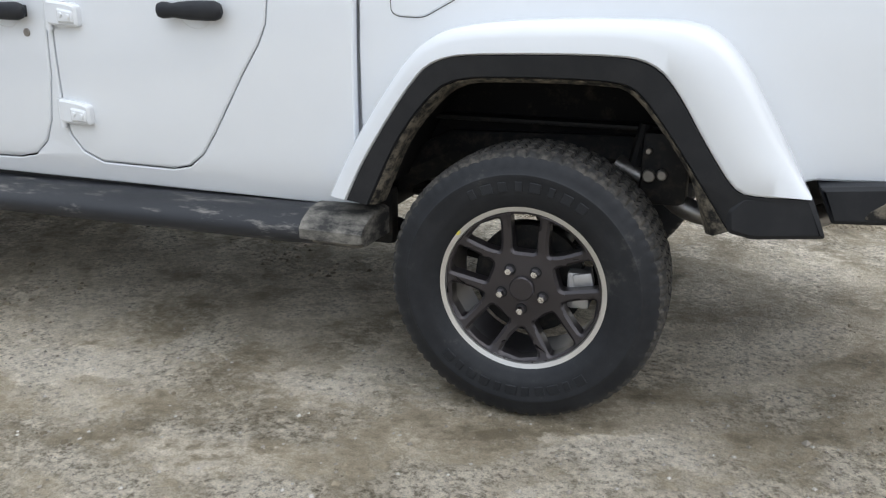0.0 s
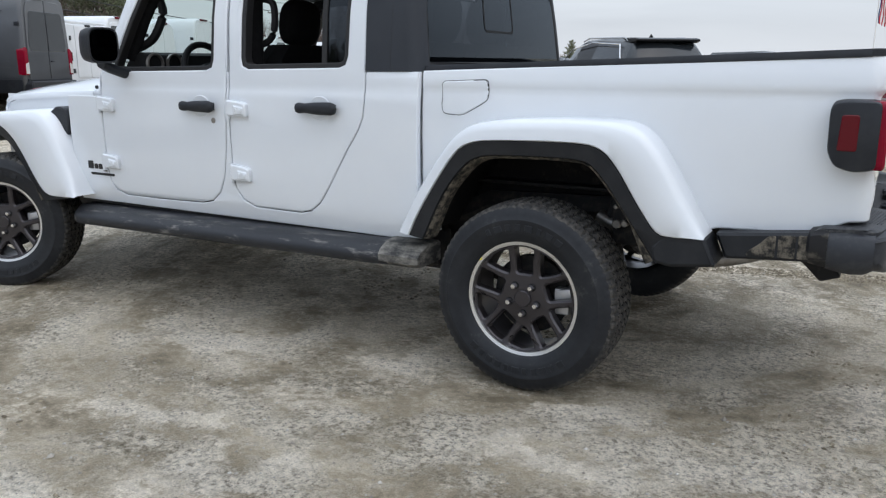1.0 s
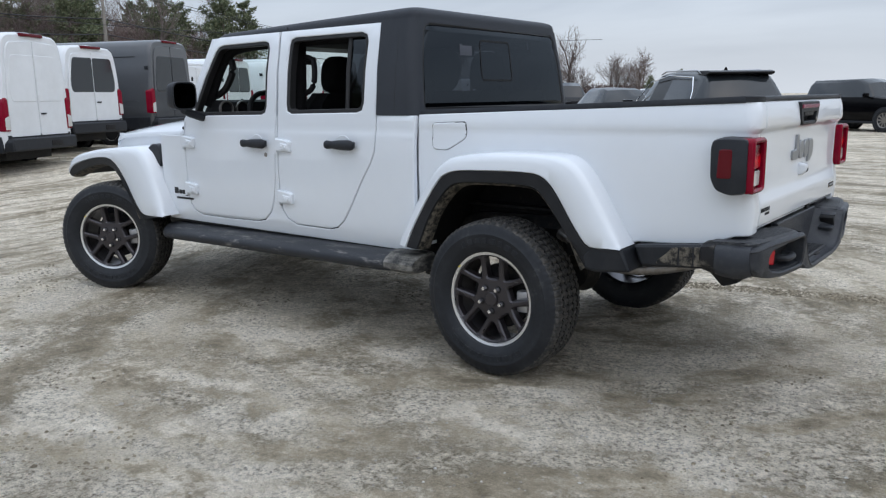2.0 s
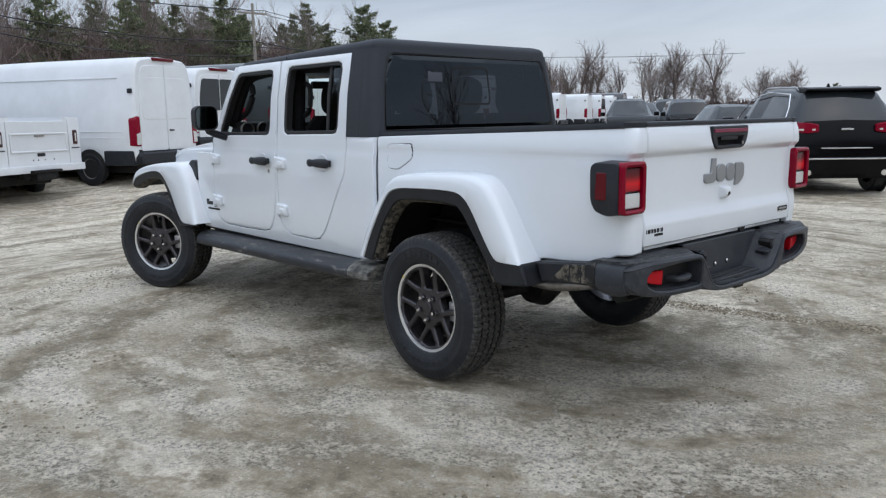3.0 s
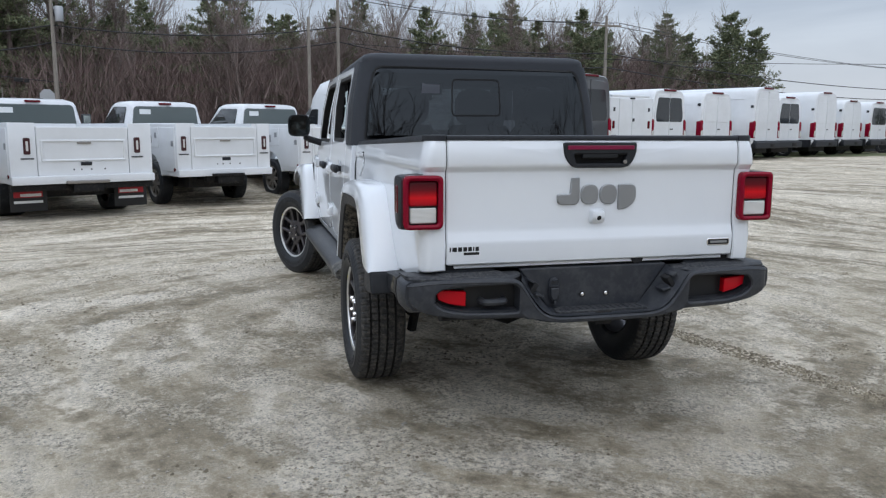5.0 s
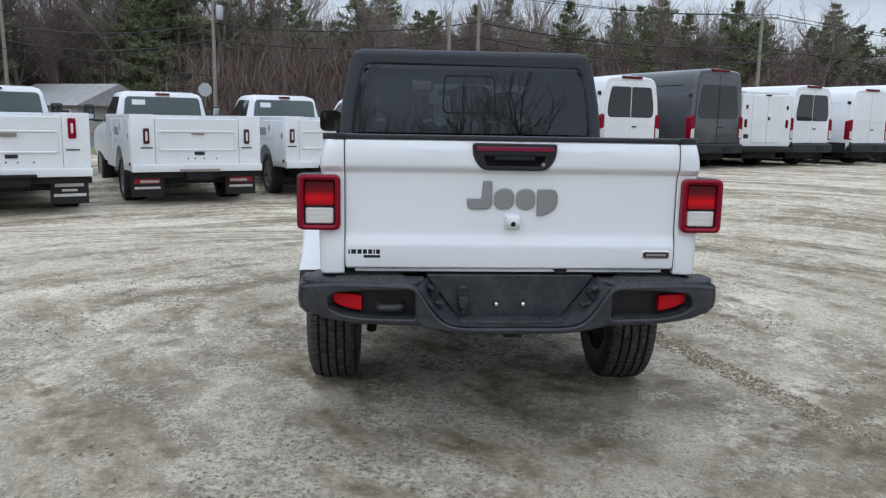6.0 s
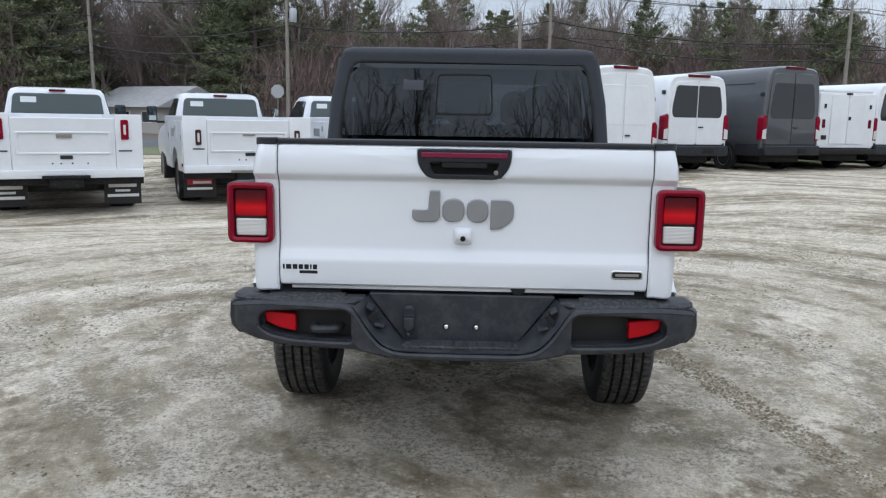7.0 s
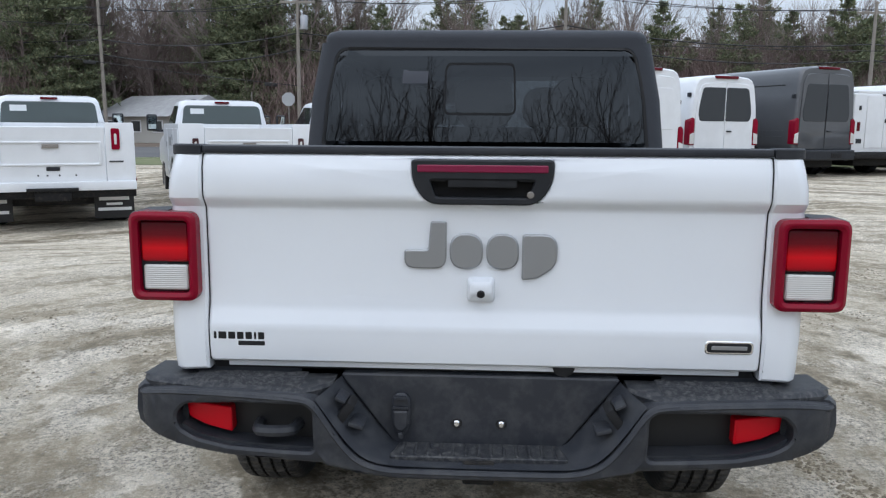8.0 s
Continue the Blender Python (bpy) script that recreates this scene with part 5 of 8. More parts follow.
    part("slot_shelf", moved(box(-0.036, 0.036, -0.014, 0.014, -0.004, 0.004, 0.003), pose(1.302, sy * 0.344, 0.795, sy * 30, 0, 0)), BUMPER, bumper)
plate = part("plate_panel", prism(rounded([(-0.365, 0.832), (-0.218, 0.640), (0.218, 0.640), (0.365, 0.832)], 0.02, 4), 'x', 1.231, 1.20, edge=0.005), BUMPER, truck, "bare black number plate panel")
for y in (-0.058, 0.058):
    part("plate_bolt_ring", moved(lathe([(0.015, 0.0), (0.013, 0.004), (0.009, 0.003)], 18, 'x'), pose(1.231, y, 0.703)), SEAL, plate)
    part("plate_bolt", moved(disc(0.009, 0.0, 0.006, 14, 'x', 0.003), pose(1.231, y, 0.703)), CHROME, plate)
part("trailer_socket", prism(rounded([(-0.226, 0.700), (-0.214, 0.672), (-0.190, 0.672), (-0.178, 0.700), (-0.178, 0.768), (-0.190, 0.786), (-0.214, 0.786), (-0.226, 0.768)], 0.008, 3), 'x', 1.247, 1.225, edge=0.005), BUMPER, plate, "black trailer socket cover")
part("socket_flap", join(prism(rounded([(-0.221, 0.702), (-0.21, 0.688), (-0.194, 0.688), (-0.183, 0.702), (-0.183, 0.742), (-0.221, 0.742)], 0.005, 3), 'x', 1.258, 1.24, edge=0.004), box(1.245, 1.256, -0.222, -0.182, 0.746, 0.752, 0.001), box(1.245, 1.262, -0.208, -0.196, 0.668, 0.684, 0.003), box(1.24, 1.256, -0.216, -0.188, 0.770, 0.780, 0.002)), BUMPER, plate)
part("bumper_core", box(1.16, 1.205, -0.80, 0.80, 0.66, 0.79), DARK, truck)


# ---- wheels ----
BARREL = material("dark_rim_barrel", (0.16, 0.155, 0.165), 0.34, 0.8)
CAST = material("cast_alloy", (0.50, 0.50, 0.51), 0.45, 0.7)


def build_wheel(name="wheel"):
    """A tyre on a ten-window alloy; the outer face looks to -y and the centre is the origin."""
    w = new(name)
    prof, kind = [], []
    # outer sidewall, tread with four grooves, inner sidewall
    for r, y, k in ((0.236, -0.100, 0), (0.244, -0.112, 0), (0.256, -0.120, 0), (0.275, -0.1265, 0), (0.279, -0.1285, 0), (0.300, -0.131, 0), (0.322, -0.132, 0), (0.326, -0.1335, 0), (0.336, -0.1335, 0), (0.340, -0.1305, 0), (0.355, -0.127, 0), (0.369, -0.122, 1), (0.382, -0.1155, 1), (0.392, -0.107, 2), (0.397, -0.096, 2),
                    (0.3985, -0.082, 2), (0.399, -0.072, 3), (0.389, -0.070, 4), (0.389, -0.061, 4), (0.400, -0.059, 3), (0.4012, -0.042, 5), (0.4015, -0.029, 3), (0.390, -0.027, 4), (0.390, -0.018, 4), (0.402, -0.016, 3), (0.402, 0.016, 3), (0.390, 0.018, 4), (0.390, 0.027, 4), (0.4015, 0.029, 3), (0.4012, 0.042, 5), (0.400, 0.059, 3), (0.389, 0.061, 4), (0.389, 0.070, 4), (0.399, 0.072, 3),
                    (0.3985, 0.082, 2), (0.397, 0.096, 2), (0.392, 0.107, 2), (0.382, 0.1155, 1), (0.369, 0.122, 1), (0.355, 0.127, 0), (0.322, 0.132, 0), (0.279, 0.1285, 0), (0.244, 0.112, 0), (0.232, 0.095, 0)):
        prof.append((r, y))
        kind.append(k)
    segs = 288

    def wob(i, k):
        c = kind[k]
        if c == 2 and i % 4 == 0:
            return -0.007
        if c == 3 and i % 4 == 2:
            return -0.008
        if c == 1 and i % 4 == 0:
            return -0.004
        if c == 5 and i % 4 == 2:
            return -0.009
        return 0.0
    bm = lathe(prof, segs, 'y', False, wob)
    for f in bm.faces:
        c = f.calc_center_median()
        r = math.hypot(c.x, c.z)
        if abs(c.y) < 0.118 and r > 0.368:
            f.material_index = 1
            if r < 0.394 and abs(c.y) < 0.075:
                f.material_index = 2
    # raised sidewall lettering that cannot be read: short arc bars
    tyre = part("tyre", bm, [RUBBER, TREAD, GROOVE], w, "black all-terrain tyre", smooth=25)
    for a0, count_b, step in ((118, 8, 8.6), (228, 11, 8.0)):
        for k in range(count_b):
            wd = 0.013 + 0.004 * math.sin(k * 2.4 + a0)
            bar = moved(box(-wd, wd, -0.0028, 0.0028, -0.014, 0.014, 0.0015, 1), Matrix.Rotation(-radians(a0 + (-1 if a0 < 180 else 1) * k * step), 4, 'Y') @ pose(0.303, -0.1312, 0, 0, 90, 0))
            part("sidewall_bar", bar, RUBBER, tyre)
    barrel = lathe([(0.228, 0.10), (0.226, 0.0), (0.222, -0.05), (0.229, -0.085)], 64)
    part("rim_barrel", barrel, BARREL, w)
    part("dust_shield", disc(0.150, 0.06, 0.05, 40), UNDER, w)
    lip = lathe([(0.222, -0.078), (0.2255, -0.098), (0.228, -0.1045), (0.2425, -0.1085), (0.2465, -0.105), (0.246, -0.092)], 96)
    part("rim_lip", lip, RIMLIP, w, "bright machined rim edge")
    # face: five pairs of near-parallel spokes, so square and three-cornered openings take turns
    holes = []
    for k in range(5):
        a = radians(90 + 72 * k)
        ca, sa = math.cos(a), math.sin(a)
        sq = [(0.103, -0.034), (0.214, -0.043), (0.218, 0.0), (0.214, 0.043), (0.103, 0.034)]
        holes.append(rounded([(r * ca - o * sa, r * sa + o * ca) for r, o in sq], [0.012, 0.012, 0.0, 0.012, 0.012], 4))
        b = a + radians(36)
        tri = []
        for r, off in ((0.120, 0.0), (0.150, 0.066), (0.213, 0.072), (0.218, None), (0.213, -0.072), (0.150, -0.066)):
            if off is None or off == 0.0:
                ang = b
            else:
                ang = b - math.copysign(radians(36) - math.asin(abs(off) / r), off)
            tri.append((r * math.cos(ang), r * math.sin(ang)))
        holes.append(rounded(tri, [0.008, 0.02, 0.012, 0.0, 0.012, 0.02], 4))

    def face(u, v, d):
        r = math.hypot(u, v)
        y = -float(np.interp(r, [0.0, 0.055, 0.085, 0.12, 0.20, 0.225, 0.235], [0.090, 0.090, 0.085, 0.083, 0.092, 0.100, 0.102]))
        return (u, y + d, v)
    bmf = panel([(0.2285 * math.cos(2 * math.pi * k / 72), 0.2285 * math.sin(2 * math.pi * k / 72)) for k in range(72)], face, 0.046, holes, [s * v for s in (-1, 1) for v in (0.04, 0.08, 0.12, 0.17)], [s * v for s in (-1, 1) for v in (0.04, 0.08, 0.12, 0.17)], 0.008, 0.007)
    alloy = part("alloy_face", bmf, RIM, w, "satin black ten-spoke alloy wheel face", smooth=30)
    part("hub_cap", moved(disc(0.036, 0.01, -0.010, 32, 'y', 0.004), pose(0, -0.092, 0)), RIM, w)
    for k in range(5):
        a = radians(270 + 72 * k)
        part("lug_nut", moved(lathe([(0.0001, 0.014), (0.0135, 0.014), (0.0135, -0.014), (0.0095, -0.023), (0.0001, -0.024)], 6), pose(0.0635 * math.cos(a), -0.092, 0.0635 * math.sin(a))), CHROME, w)
        part("lug_seat", moved(lathe([(0.017, -0.0005), (0.0155, -0.0025), (0.011, -0.001)], 16), pose(0.0635 * math.cos(a), -0.0905, 0.0635 * math.sin(a))), DARK, w)
    drum = part("brake_disc", disc(0.165, 0.02, -0.005, 48, 'y', 0.002), UNDER, w)
    cal = join(moved(box(-0.055, 0.055, -0.045, 0.03, -0.032, 0.032, 0.012), Matrix.Rotation(radians(2), 4, 'Y') @ pose(0.150, 0, 0, 0, 86, 0)), moved(box(-0.02, 0.02, -0.052, -0.02, -0.012, 0.045, 0.008), Matrix.Rotation(radians(-10), 4, 'Y') @ pose(0.150, 0, 0, 0, 86, 0)))
    part("brake_caliper", cal, CAST, w)
    part("balance_dot", moved(disc(0.008, 0, -0.004, 10, 'y'), pose(-0.190, -0.105, 0.150)), MARK_YELLOW, w)
    return w


wheel = build_wheel()
wheel.parent = truck
wheel.matrix_basis = pose(0, -0.827, 0.406) @ Matrix.Scale(1.026, 4)
for x, y, turn in ((0, 0.827, 180), (-3.552, -0.945, 27), (-3.45, 0.80, 205)):
    w2 = copy_thing(wheel, pose(x, y, 0.406, 0, 0, turn) @ Matrix.Scale(1.026, 4))

# ---- side steps and underbody ----
for sy in (-1, 1):
    sec = [(0.79, 0.572), (0.85, 0.577), (0.90, 0.568), (0.955, 0.542), (0.972, 0.520), (0.970, 0.490), (0.95, 0.474), (0.90, 0.468), (0.79, 0.475)]

    def ring(x, k, dz, shear):
        return [(x + shear * (y - 0.80), sy * (0.79 + (y - 0.79) * k), z + dz + (x + 0.5) * 0.012) for y, z in sec]
    stp = part("side_step", loft([ring(-3.02, 0.50, -0.01, 0.3), ring(-2.98, 0.80, -0.004, 0.25), ring(-2.88, 1.0, 0, 0.1)] + [ring(x, 1.0, 0, 0) for x in np.linspace(-2.7, -0.75, 12)] + [ring(-0.66, 1.0, 0.004, 0.0), ring(-0.60, 0.98, 0.006, -0.1), ring(-0.54, 0.85, 0.008, -0.2)]), STEPDUST, truck, "dusty black side step", smooth=50)
    part("step_end_cap", loft([[(x + 0.10 * max(0.0, 0.90 - y), sy * (0.79 + (y - 0.79) * 1.02), 0.530 + (z - 0.523) * k) for y, z in sec] for x, k in ((-0.70, 1.01), (-0.66, 1.05), (-0.58, 1.08), (-0.53, 1.08), (-0.50, 1.02), (-0.487, 0.86))]), STEPEND, stp, "muddy end of the side step")
    part("rocker_strip", box(-2.95, -0.60, min(sy * 0.77, sy * 0.812), max(sy * 0.77, sy * 0.812), 0.555, 0.574, 0.004), SEAL, truck)
    # frame rail, control arm, shock, spring
    part("frame_rail", tube([(-4.0, sy * 0.42, 0.62), (-2.8, sy * 0.46, 0.56), (-0.7, sy * 0.50, 0.56), (-0.35, sy * 0.48, 0.72), (0.35, sy * 0.48, 0.74), (1.2, sy * 0.48, 0.70)], 0.075, 6), UNDER, truck)
    part("control_arm", tube([(-0.62, sy * 0.56, 0.46), (-0.3, sy * 0.58, 0.40), (-0.03, sy * 0.58, 0.36)], 0.03, 8), UNDER, truck)
    part("arm_bracket", join(box(-0.66, -0.52, min(sy * 0.60, sy * 0.66), max(sy * 0.60, sy * 0.66), 0.40, 0.60, 0.02), moved(disc(0.022, 0.0, sy * 0.02, 10, 'y', 0.003), pose(-0.57, sy * 0.66, 0.445)), moved(disc(0.018, 0.0, sy * 0.02, 10, 'y', 0.003), pose(-0.60, sy * 0.66, 0.55))), UNDER, truck)
    part("shock_absorber", tube([(0.16, sy * 0.62, 0.30), (0.24, sy * 0.58, 0.62), (0.28, sy * 0.56, 0.85)], [0.028, 0.028, 0.022], 10), UNDER, truck)
    coil = [(-0.06 + 0.07 * math.cos(t), sy * 0.52 + 0.07 * math.sin(t), 0.46 + 0.30 * t / (2 * math.pi * 6)) for t in np.linspace(0, 2 * math.pi * 6, 110)]
    part("coil_spring", tube(coil, 0.009, 6), UNDER, truck)
    part("shackle_bolt", moved(disc(0.016, 0.0, sy * 0.025, 10, 'y', 0.004), pose(0.345, sy * 0.66, 0.72)), STEEL, truck)
    part("chassis_bracket", box(0.28, 0.42, min(sy * 0.58, sy * 0.65), max(sy * 0.58, sy * 0.65), 0.62, 0.84, 0.02), UNDER, truck)
    for bx, bz, br in ((0.307, 0.712, 0.020), (0.301, 0.786, 0.011)):
        part("bracket_bolt", moved(disc(br, 0.0, sy * 0.022, 8, 'y', 0.004), pose(bx, sy * 0.648, bz)), STEEL, truck)
    part("well_ledge", box(-0.50, 0.60, min(sy * 0.475, sy * 0.56), max(sy * 0.475, sy * 0.56), 0.828, 0.842, 0.003), UNDER, truck)
    part("front_axle_arm", tube([(-3.48, sy * 0.6, 0.40), (-2.9, sy * 0.52, 0.45)], 0.035, 8), UNDER, truck)
part("rear_axle", join(tube([(0, -0.72, 0.398), (0, 0.72, 0.398)], 0.042, 12), moved(lathe([(0.0001, -0.13), (0.10, -0.10), (0.135, 0.0), (0.10, 0.10), (0.0001, 0.13)], 20), pose(0.02, 0.0, 0.398))), UNDER, truck)
part("front_axle", tube([(-3.487, -0.68, 0.398), (-3.487, 0.68, 0.398)], 0.045, 12), UNDER, truck)
part("drive_shaft", tube([(-2.2, 0.0, 0.52), (-0.1, 0.0, 0.42)], 0.035, 10), UNDER, truck)
part("muffler", loft([[(x, 0.10 + 0.36 * math.cos(t) * k, 0.60 + 0.085 * math.sin(t) * k) for t in [2 * math.pi * q / 20 for q in range(20)]] for x, k in ((0.62, 0.3), (0.66, 0.92), (0.70, 1.0), (0.98, 1.0), (1.02, 0.92), (1.05, 0.3))]), UNDER, truck, "dark steel muffler")
part("tail_pipe", tube(smooth_line([(0.20, -0.56, 0.72), (0.36, -0.60, 0.655), (0.42, -0.62, 0.605), (0.60, -0.62, 0.585), (0.76, -0.58, 0.60), (0.90, -0.40, 0.62)], 2), 0.034, 12), PIPE, truck, "stained steel exhaust pipe")
part("hitch_bar", join(box(1.05, 1.15, -0.62, 0.62, 0.60, 0.68, 0.01), box(1.10, 1.34, -0.04, 0.04, 0.585, 0.645, 0.008)), UNDER, truck)
part("underbody_pan", join(box(-2.7, -0.7, -0.45, 0.45, 0.40, 0.52, 0.04), box(-3.9, -2.9, -0.35, 0.35, 0.38, 0.6, 0.05)), UNDER, truck, "dark underbody pan and gearbox")
part("mud_flap_stub", moved(prism(rounded([(0.96, 0.69), (1.10, 0.69), (1.17, 0.605), (1.10, 0.58), (1.04, 0.64)], 0.01, 3), 'y', -0.70, -0.52, edge=0.005), Matrix()), UNDER, truck)

# small badge on the flank behind the front wheel: plain raised bars
for sy in (-1, 1):
    for x0, x1, z0, z1 in ((-2.850, -2.805, 0.770, 0.815), (-2.795, -2.765, 0.770, 0.800), (-2.757, -2.727, 0.770, 0.800), (-2.719, -2.689, 0.758, 0.800), (-2.835, -2.63, 0.733, 0.747)):
        zc = (z0 + z1) / 2
        part("flank_badge", prism(rect(x0, x1, z0, z1, 0.006, 3), 'y', sy * (cab_w(zc) + 0.005), sy * (cab_w(zc) - 0.01), edge=0.002), SEAL, truck, "small dark maker's badge")


# ---- parked vans, service trucks and cars ----
GLOSSBLACK = material("dark_vehicle_glass", (0.022, 0.026, 0.030), 0.04, spec=0.5)
SMOKED = material("smoked_red_lens", (0.045, 0.008, 0.010), 0.3)
CABGLASS = material("green_cab_glass", (0.105, 0.125, 0.125), 0.08)


def split_faces(bm, test):
    """Takes the faces that pass the test out into a mesh of their own."""
    out = bm.copy()
    bmesh.ops.delete(out, geom=[f for f in out.faces if not test(f.calc_center_median())], context='FACES')
    bmesh.ops.delete(bm, geom=[f for f in bm.faces if test(f.calc_center_median())], context='FACES')
    return out


def plain_wheel(parent, x, y, r, width, rim_mat, spokes=5, rim_share=0.62):
    s = -1 if y < 0 else 1
    w = new("wheel")
    w.parent = parent
    w.matrix_basis = pose(x, y, r, 0, 0, 0 if s < 0 else 180)
    prof = [(r * rim_share, -width * 0.42), (r * 0.80, -width * 0.52), (r * 0.94, -width * 0.48), (r, -width * 0.36), (r, width * 0.36), (r * 0.94, width * 0.5), (r * rim_share, width * 0.42)]
    part("tyre", lathe(prof, 32), RUBBER, w)
    part("rim", lathe([(r * 0.60, -width * 0.40), (r * 0.645, -width * 0.46), (r * 0.65, -width * 0.38), (r * 0.56, -width * 0.30), (r * 0.54, width * 0.2)], 32), rim_mat, w)
    hub = [disc(r * 0.18, -width * 0.2, -width * 0.40, 16, 'y', 0.01)]
    for k in range(spokes):
        a = 2 * math.pi * k / spokes
        hub.append(moved(box(r * 0.12, r * 0.60, -width * 0.40, -width * 0.28, -r * 0.075, r * 0.075, 0.008, 1), Matrix.Rotation(a, 4, 'Y')))
    part("spokes", join(*hub), rim_mat, w)
    part("wheel_back", disc(r * 0.58, -width * 0.05, -width * 0.10, 20), DARK, w)
    return w


def van_ring(x, h, w, z0, crown=0.05, n=7):
    """Cross-section of a panel van."""
    half = [(w * 0.965, z0), (w, z0 + 0.22), (w, 1.05), (w * 0.985, 1.35), (w * 0.955, 1.75), (w * 0.91, h - 0.42), (w * 0.865, h - 0.20), (w * 0.80, h - 0.09), (w * 0.68, h - 0.03), (w * 0.35, h), (0.0, h + crown * 0.3)]
    half = [(y, min(z, h + 0.02)) for y, z in half]
    return [(x, -y, z) for y, z in half] + [(x, y, z) for y, z in reversed(half[:-1])]


def build_van(name, label, high, windows, paint):
    H = 2.78 if high else 2.50
    v = thing(name, label, "van", "vans parked in the row")
    st = [(0.0, H - 0.05, 0.985, 0.52), (-0.03, H - 0.02, 1.01, 0.50), (-0.12, H, 1.03, 0.48), (-1.0, H, 1.03, 0.46), (-3.0, H, 1.03, 0.46), (-4.1, H - 0.01, 1.03, 0.46), (-4.55, H - 0.08, 1.025, 0.46), (-4.85, H - 0.35, 1.02, 0.46), (-5.15, 1.80, 1.01, 0.46), (-5.40, 1.36, 1.0, 0.46), (-5.75, 1.22, 0.97, 0.44), (-5.95, 1.02, 0.92, 0.42), (-6.0, 0.8, 0.86, 0.42)]
    body = loft([van_ring(*s) for s in st])
    part("body", body, paint, v, smooth=40)
    # rear doors: two leaves with a gap, panes or stamped panels
    for sy in (-1, 1):
        def leaf_out():
            a = [(0.012, 0.72), (0.012, H - 0.16), (0.70, H - 0.20), (0.80, H - 0.42), (0.86, 1.6), (0.875, 0.72)]
            return rounded([(sy * y, z) for y, z in a], [0.0, 0.02, 0.10, 0.1, 0.1, 0.02], 3)
        leaf = part("rear_door", prism(leaf_out(), 'x', 0.022, -0.03, edge=0.012), paint, v)
        top = H - 0.44 if high else H - 0.29
        win = rounded([(sy * y, z) for y, z in ((0.018, 1.41), (0.018, top), (0.68, top), (0.77, 1.78), (0.795, 1.58), (0.75, 1.41))], [0.03, 0.04, 0.09, 0.1, 0.1, 0.08], 4)
        if windows:
            part("rear_pane", prism(win, 'x', 0.030, 0.0, edge=0.006), GLOSSBLACK, leaf, "dark rear door glass")
        else:
            part("door_pressing", prism(win, 'x', 0.030, 0.0, edge=0.014), paint, leaf)
        if sy > 0:
            part("door_handle", box(0.02, 0.05, 0.06, 0.20, 1.15, 1.185, 0.006), PLASTIC, leaf)
        part("tail_lamp", prism(rounded([(sy * 0.87, 0.84), (sy * 1.035, 0.84), (sy * 1.03, 1.42), (sy * 0.96, 1.50), (sy * 0.885, 1.47)], 0.03, 3), 'x', 0.035, -0.16, edge=0.02), RED_LENS, v, "tall red tail lamp")
        part("lamp_clear", prism(rounded([(sy * 0.892, 0.87), (sy * 1.02, 0.87), (sy * 1.015, 1.10), (sy * 0.892, 1.14)], 0.01, 2), 'x', 0.043, 0.0, edge=0.006), WHITE_LENS, v)
        part("lower_cladding", prism(rounded([(-0.08, 0.42), (-0.08, 0.74), (-0.90, 0.74), (-0.90, 0.42)], 0.03, 2), 'y', sy * 1.045, sy * 0.9, edge=0.01), PLASTIC, v)
        part("side_cladding", prism(rounded([(-1.70, 0.38), (-1.70, 0.74), (-4.55, 0.72), (-4.55, 0.38)], 0.03, 2), 'y', sy * 1.043, sy * 0.9, edge=0.01), PLASTIC, v)
        for z in (1.02, 1.16):
            part("side_moulding", box(-4.2, -0.35, min(sy * 1.015, sy * 1.036), max(sy * 1.015, sy * 1.036), z - 0.012, z + 0.012, 0.008), paint, v)
        part("roof_gutter", box(-4.2, -0.45, min(sy * 0.925, sy * 0.962), max(sy * 0.925, sy * 0.962), H - 0.47, H - 0.45, 0.006), SEAL if paint is GREY_PAINT else paint, v)
        part("cab_window", prism(rounded([(-4.45, 1.30), (-4.45, 1.92), (-4.72, 1.92), (-5.15, 1.40), (-5.15, 1.30)], 0.05, 3), 'y', sy * 1.012, sy * 0.9, edge=0.01), GLOSSBLACK, v)
        part("hinge", box(-0.17, -0.06, min(sy * 0.95, sy * 1.0), max(sy * 0.95, sy * 1.0), 1.98, 2.08, 0.015), PLASTIC, v)
        mirror = part("door_mirror", box(-5.0, -4.86, min(sy * 1.05, sy * 1.26), max(sy * 1.05, sy * 1.26), 1.34, 1.72, 0.05), PLASTIC, v)
        for wx in (-1.30, -4.95):
            plain_wheel(v, wx, sy * 0.955, 0.345, 0.22, STEEL, 8)
            part("wheel_arch", moved(disc(0.41, 0.0, sy * 0.02, 28), pose(wx, sy * 1.030, 0.37)), DARK, v)
    part("rear_bumper", prism(rounded([(-0.98, 0.44), (0.98, 0.44), (1.0, 0.62), (0.96, 0.70), (-0.96, 0.70), (-1.0, 0.62)], 0.03, 3), 'x', 0.14, -0.1, edge=0.03), PLASTIC, v, "black rear step bumper")
    part("plate_recess", box(0.13, 0.15, 0.15, 0.50, 0.50, 0.62, 0.006), UNDER, v)
    part("lower_valance", box(-0.05, 0.02, -0.95, 0.95, 0.68, 0.76, 0.01), PLASTIC, v)
    part("high_brake_lamp", box(-0.18, 0.05, -0.34, 0.34, H - 0.085, H - 0.01, 0.03), RED_DEEP, v, "dark roof edge brake lamp")
    part("windscreen", prism([(-0.85, 1.40), (0.85, 1.40), (0.78, 2.1), (-0.78, 2.1)], 'x', -5.0, -4.9, bend=lambda x, y, z: (-5.43 + (z - 1.36) * 0.62, y, z)), GLOSSBLACK, v)
    part("underbody", box(-5.6, -0.3, -0.7, 0.7, 0.24, 0.5, 0.03), UNDER, v)
    return v


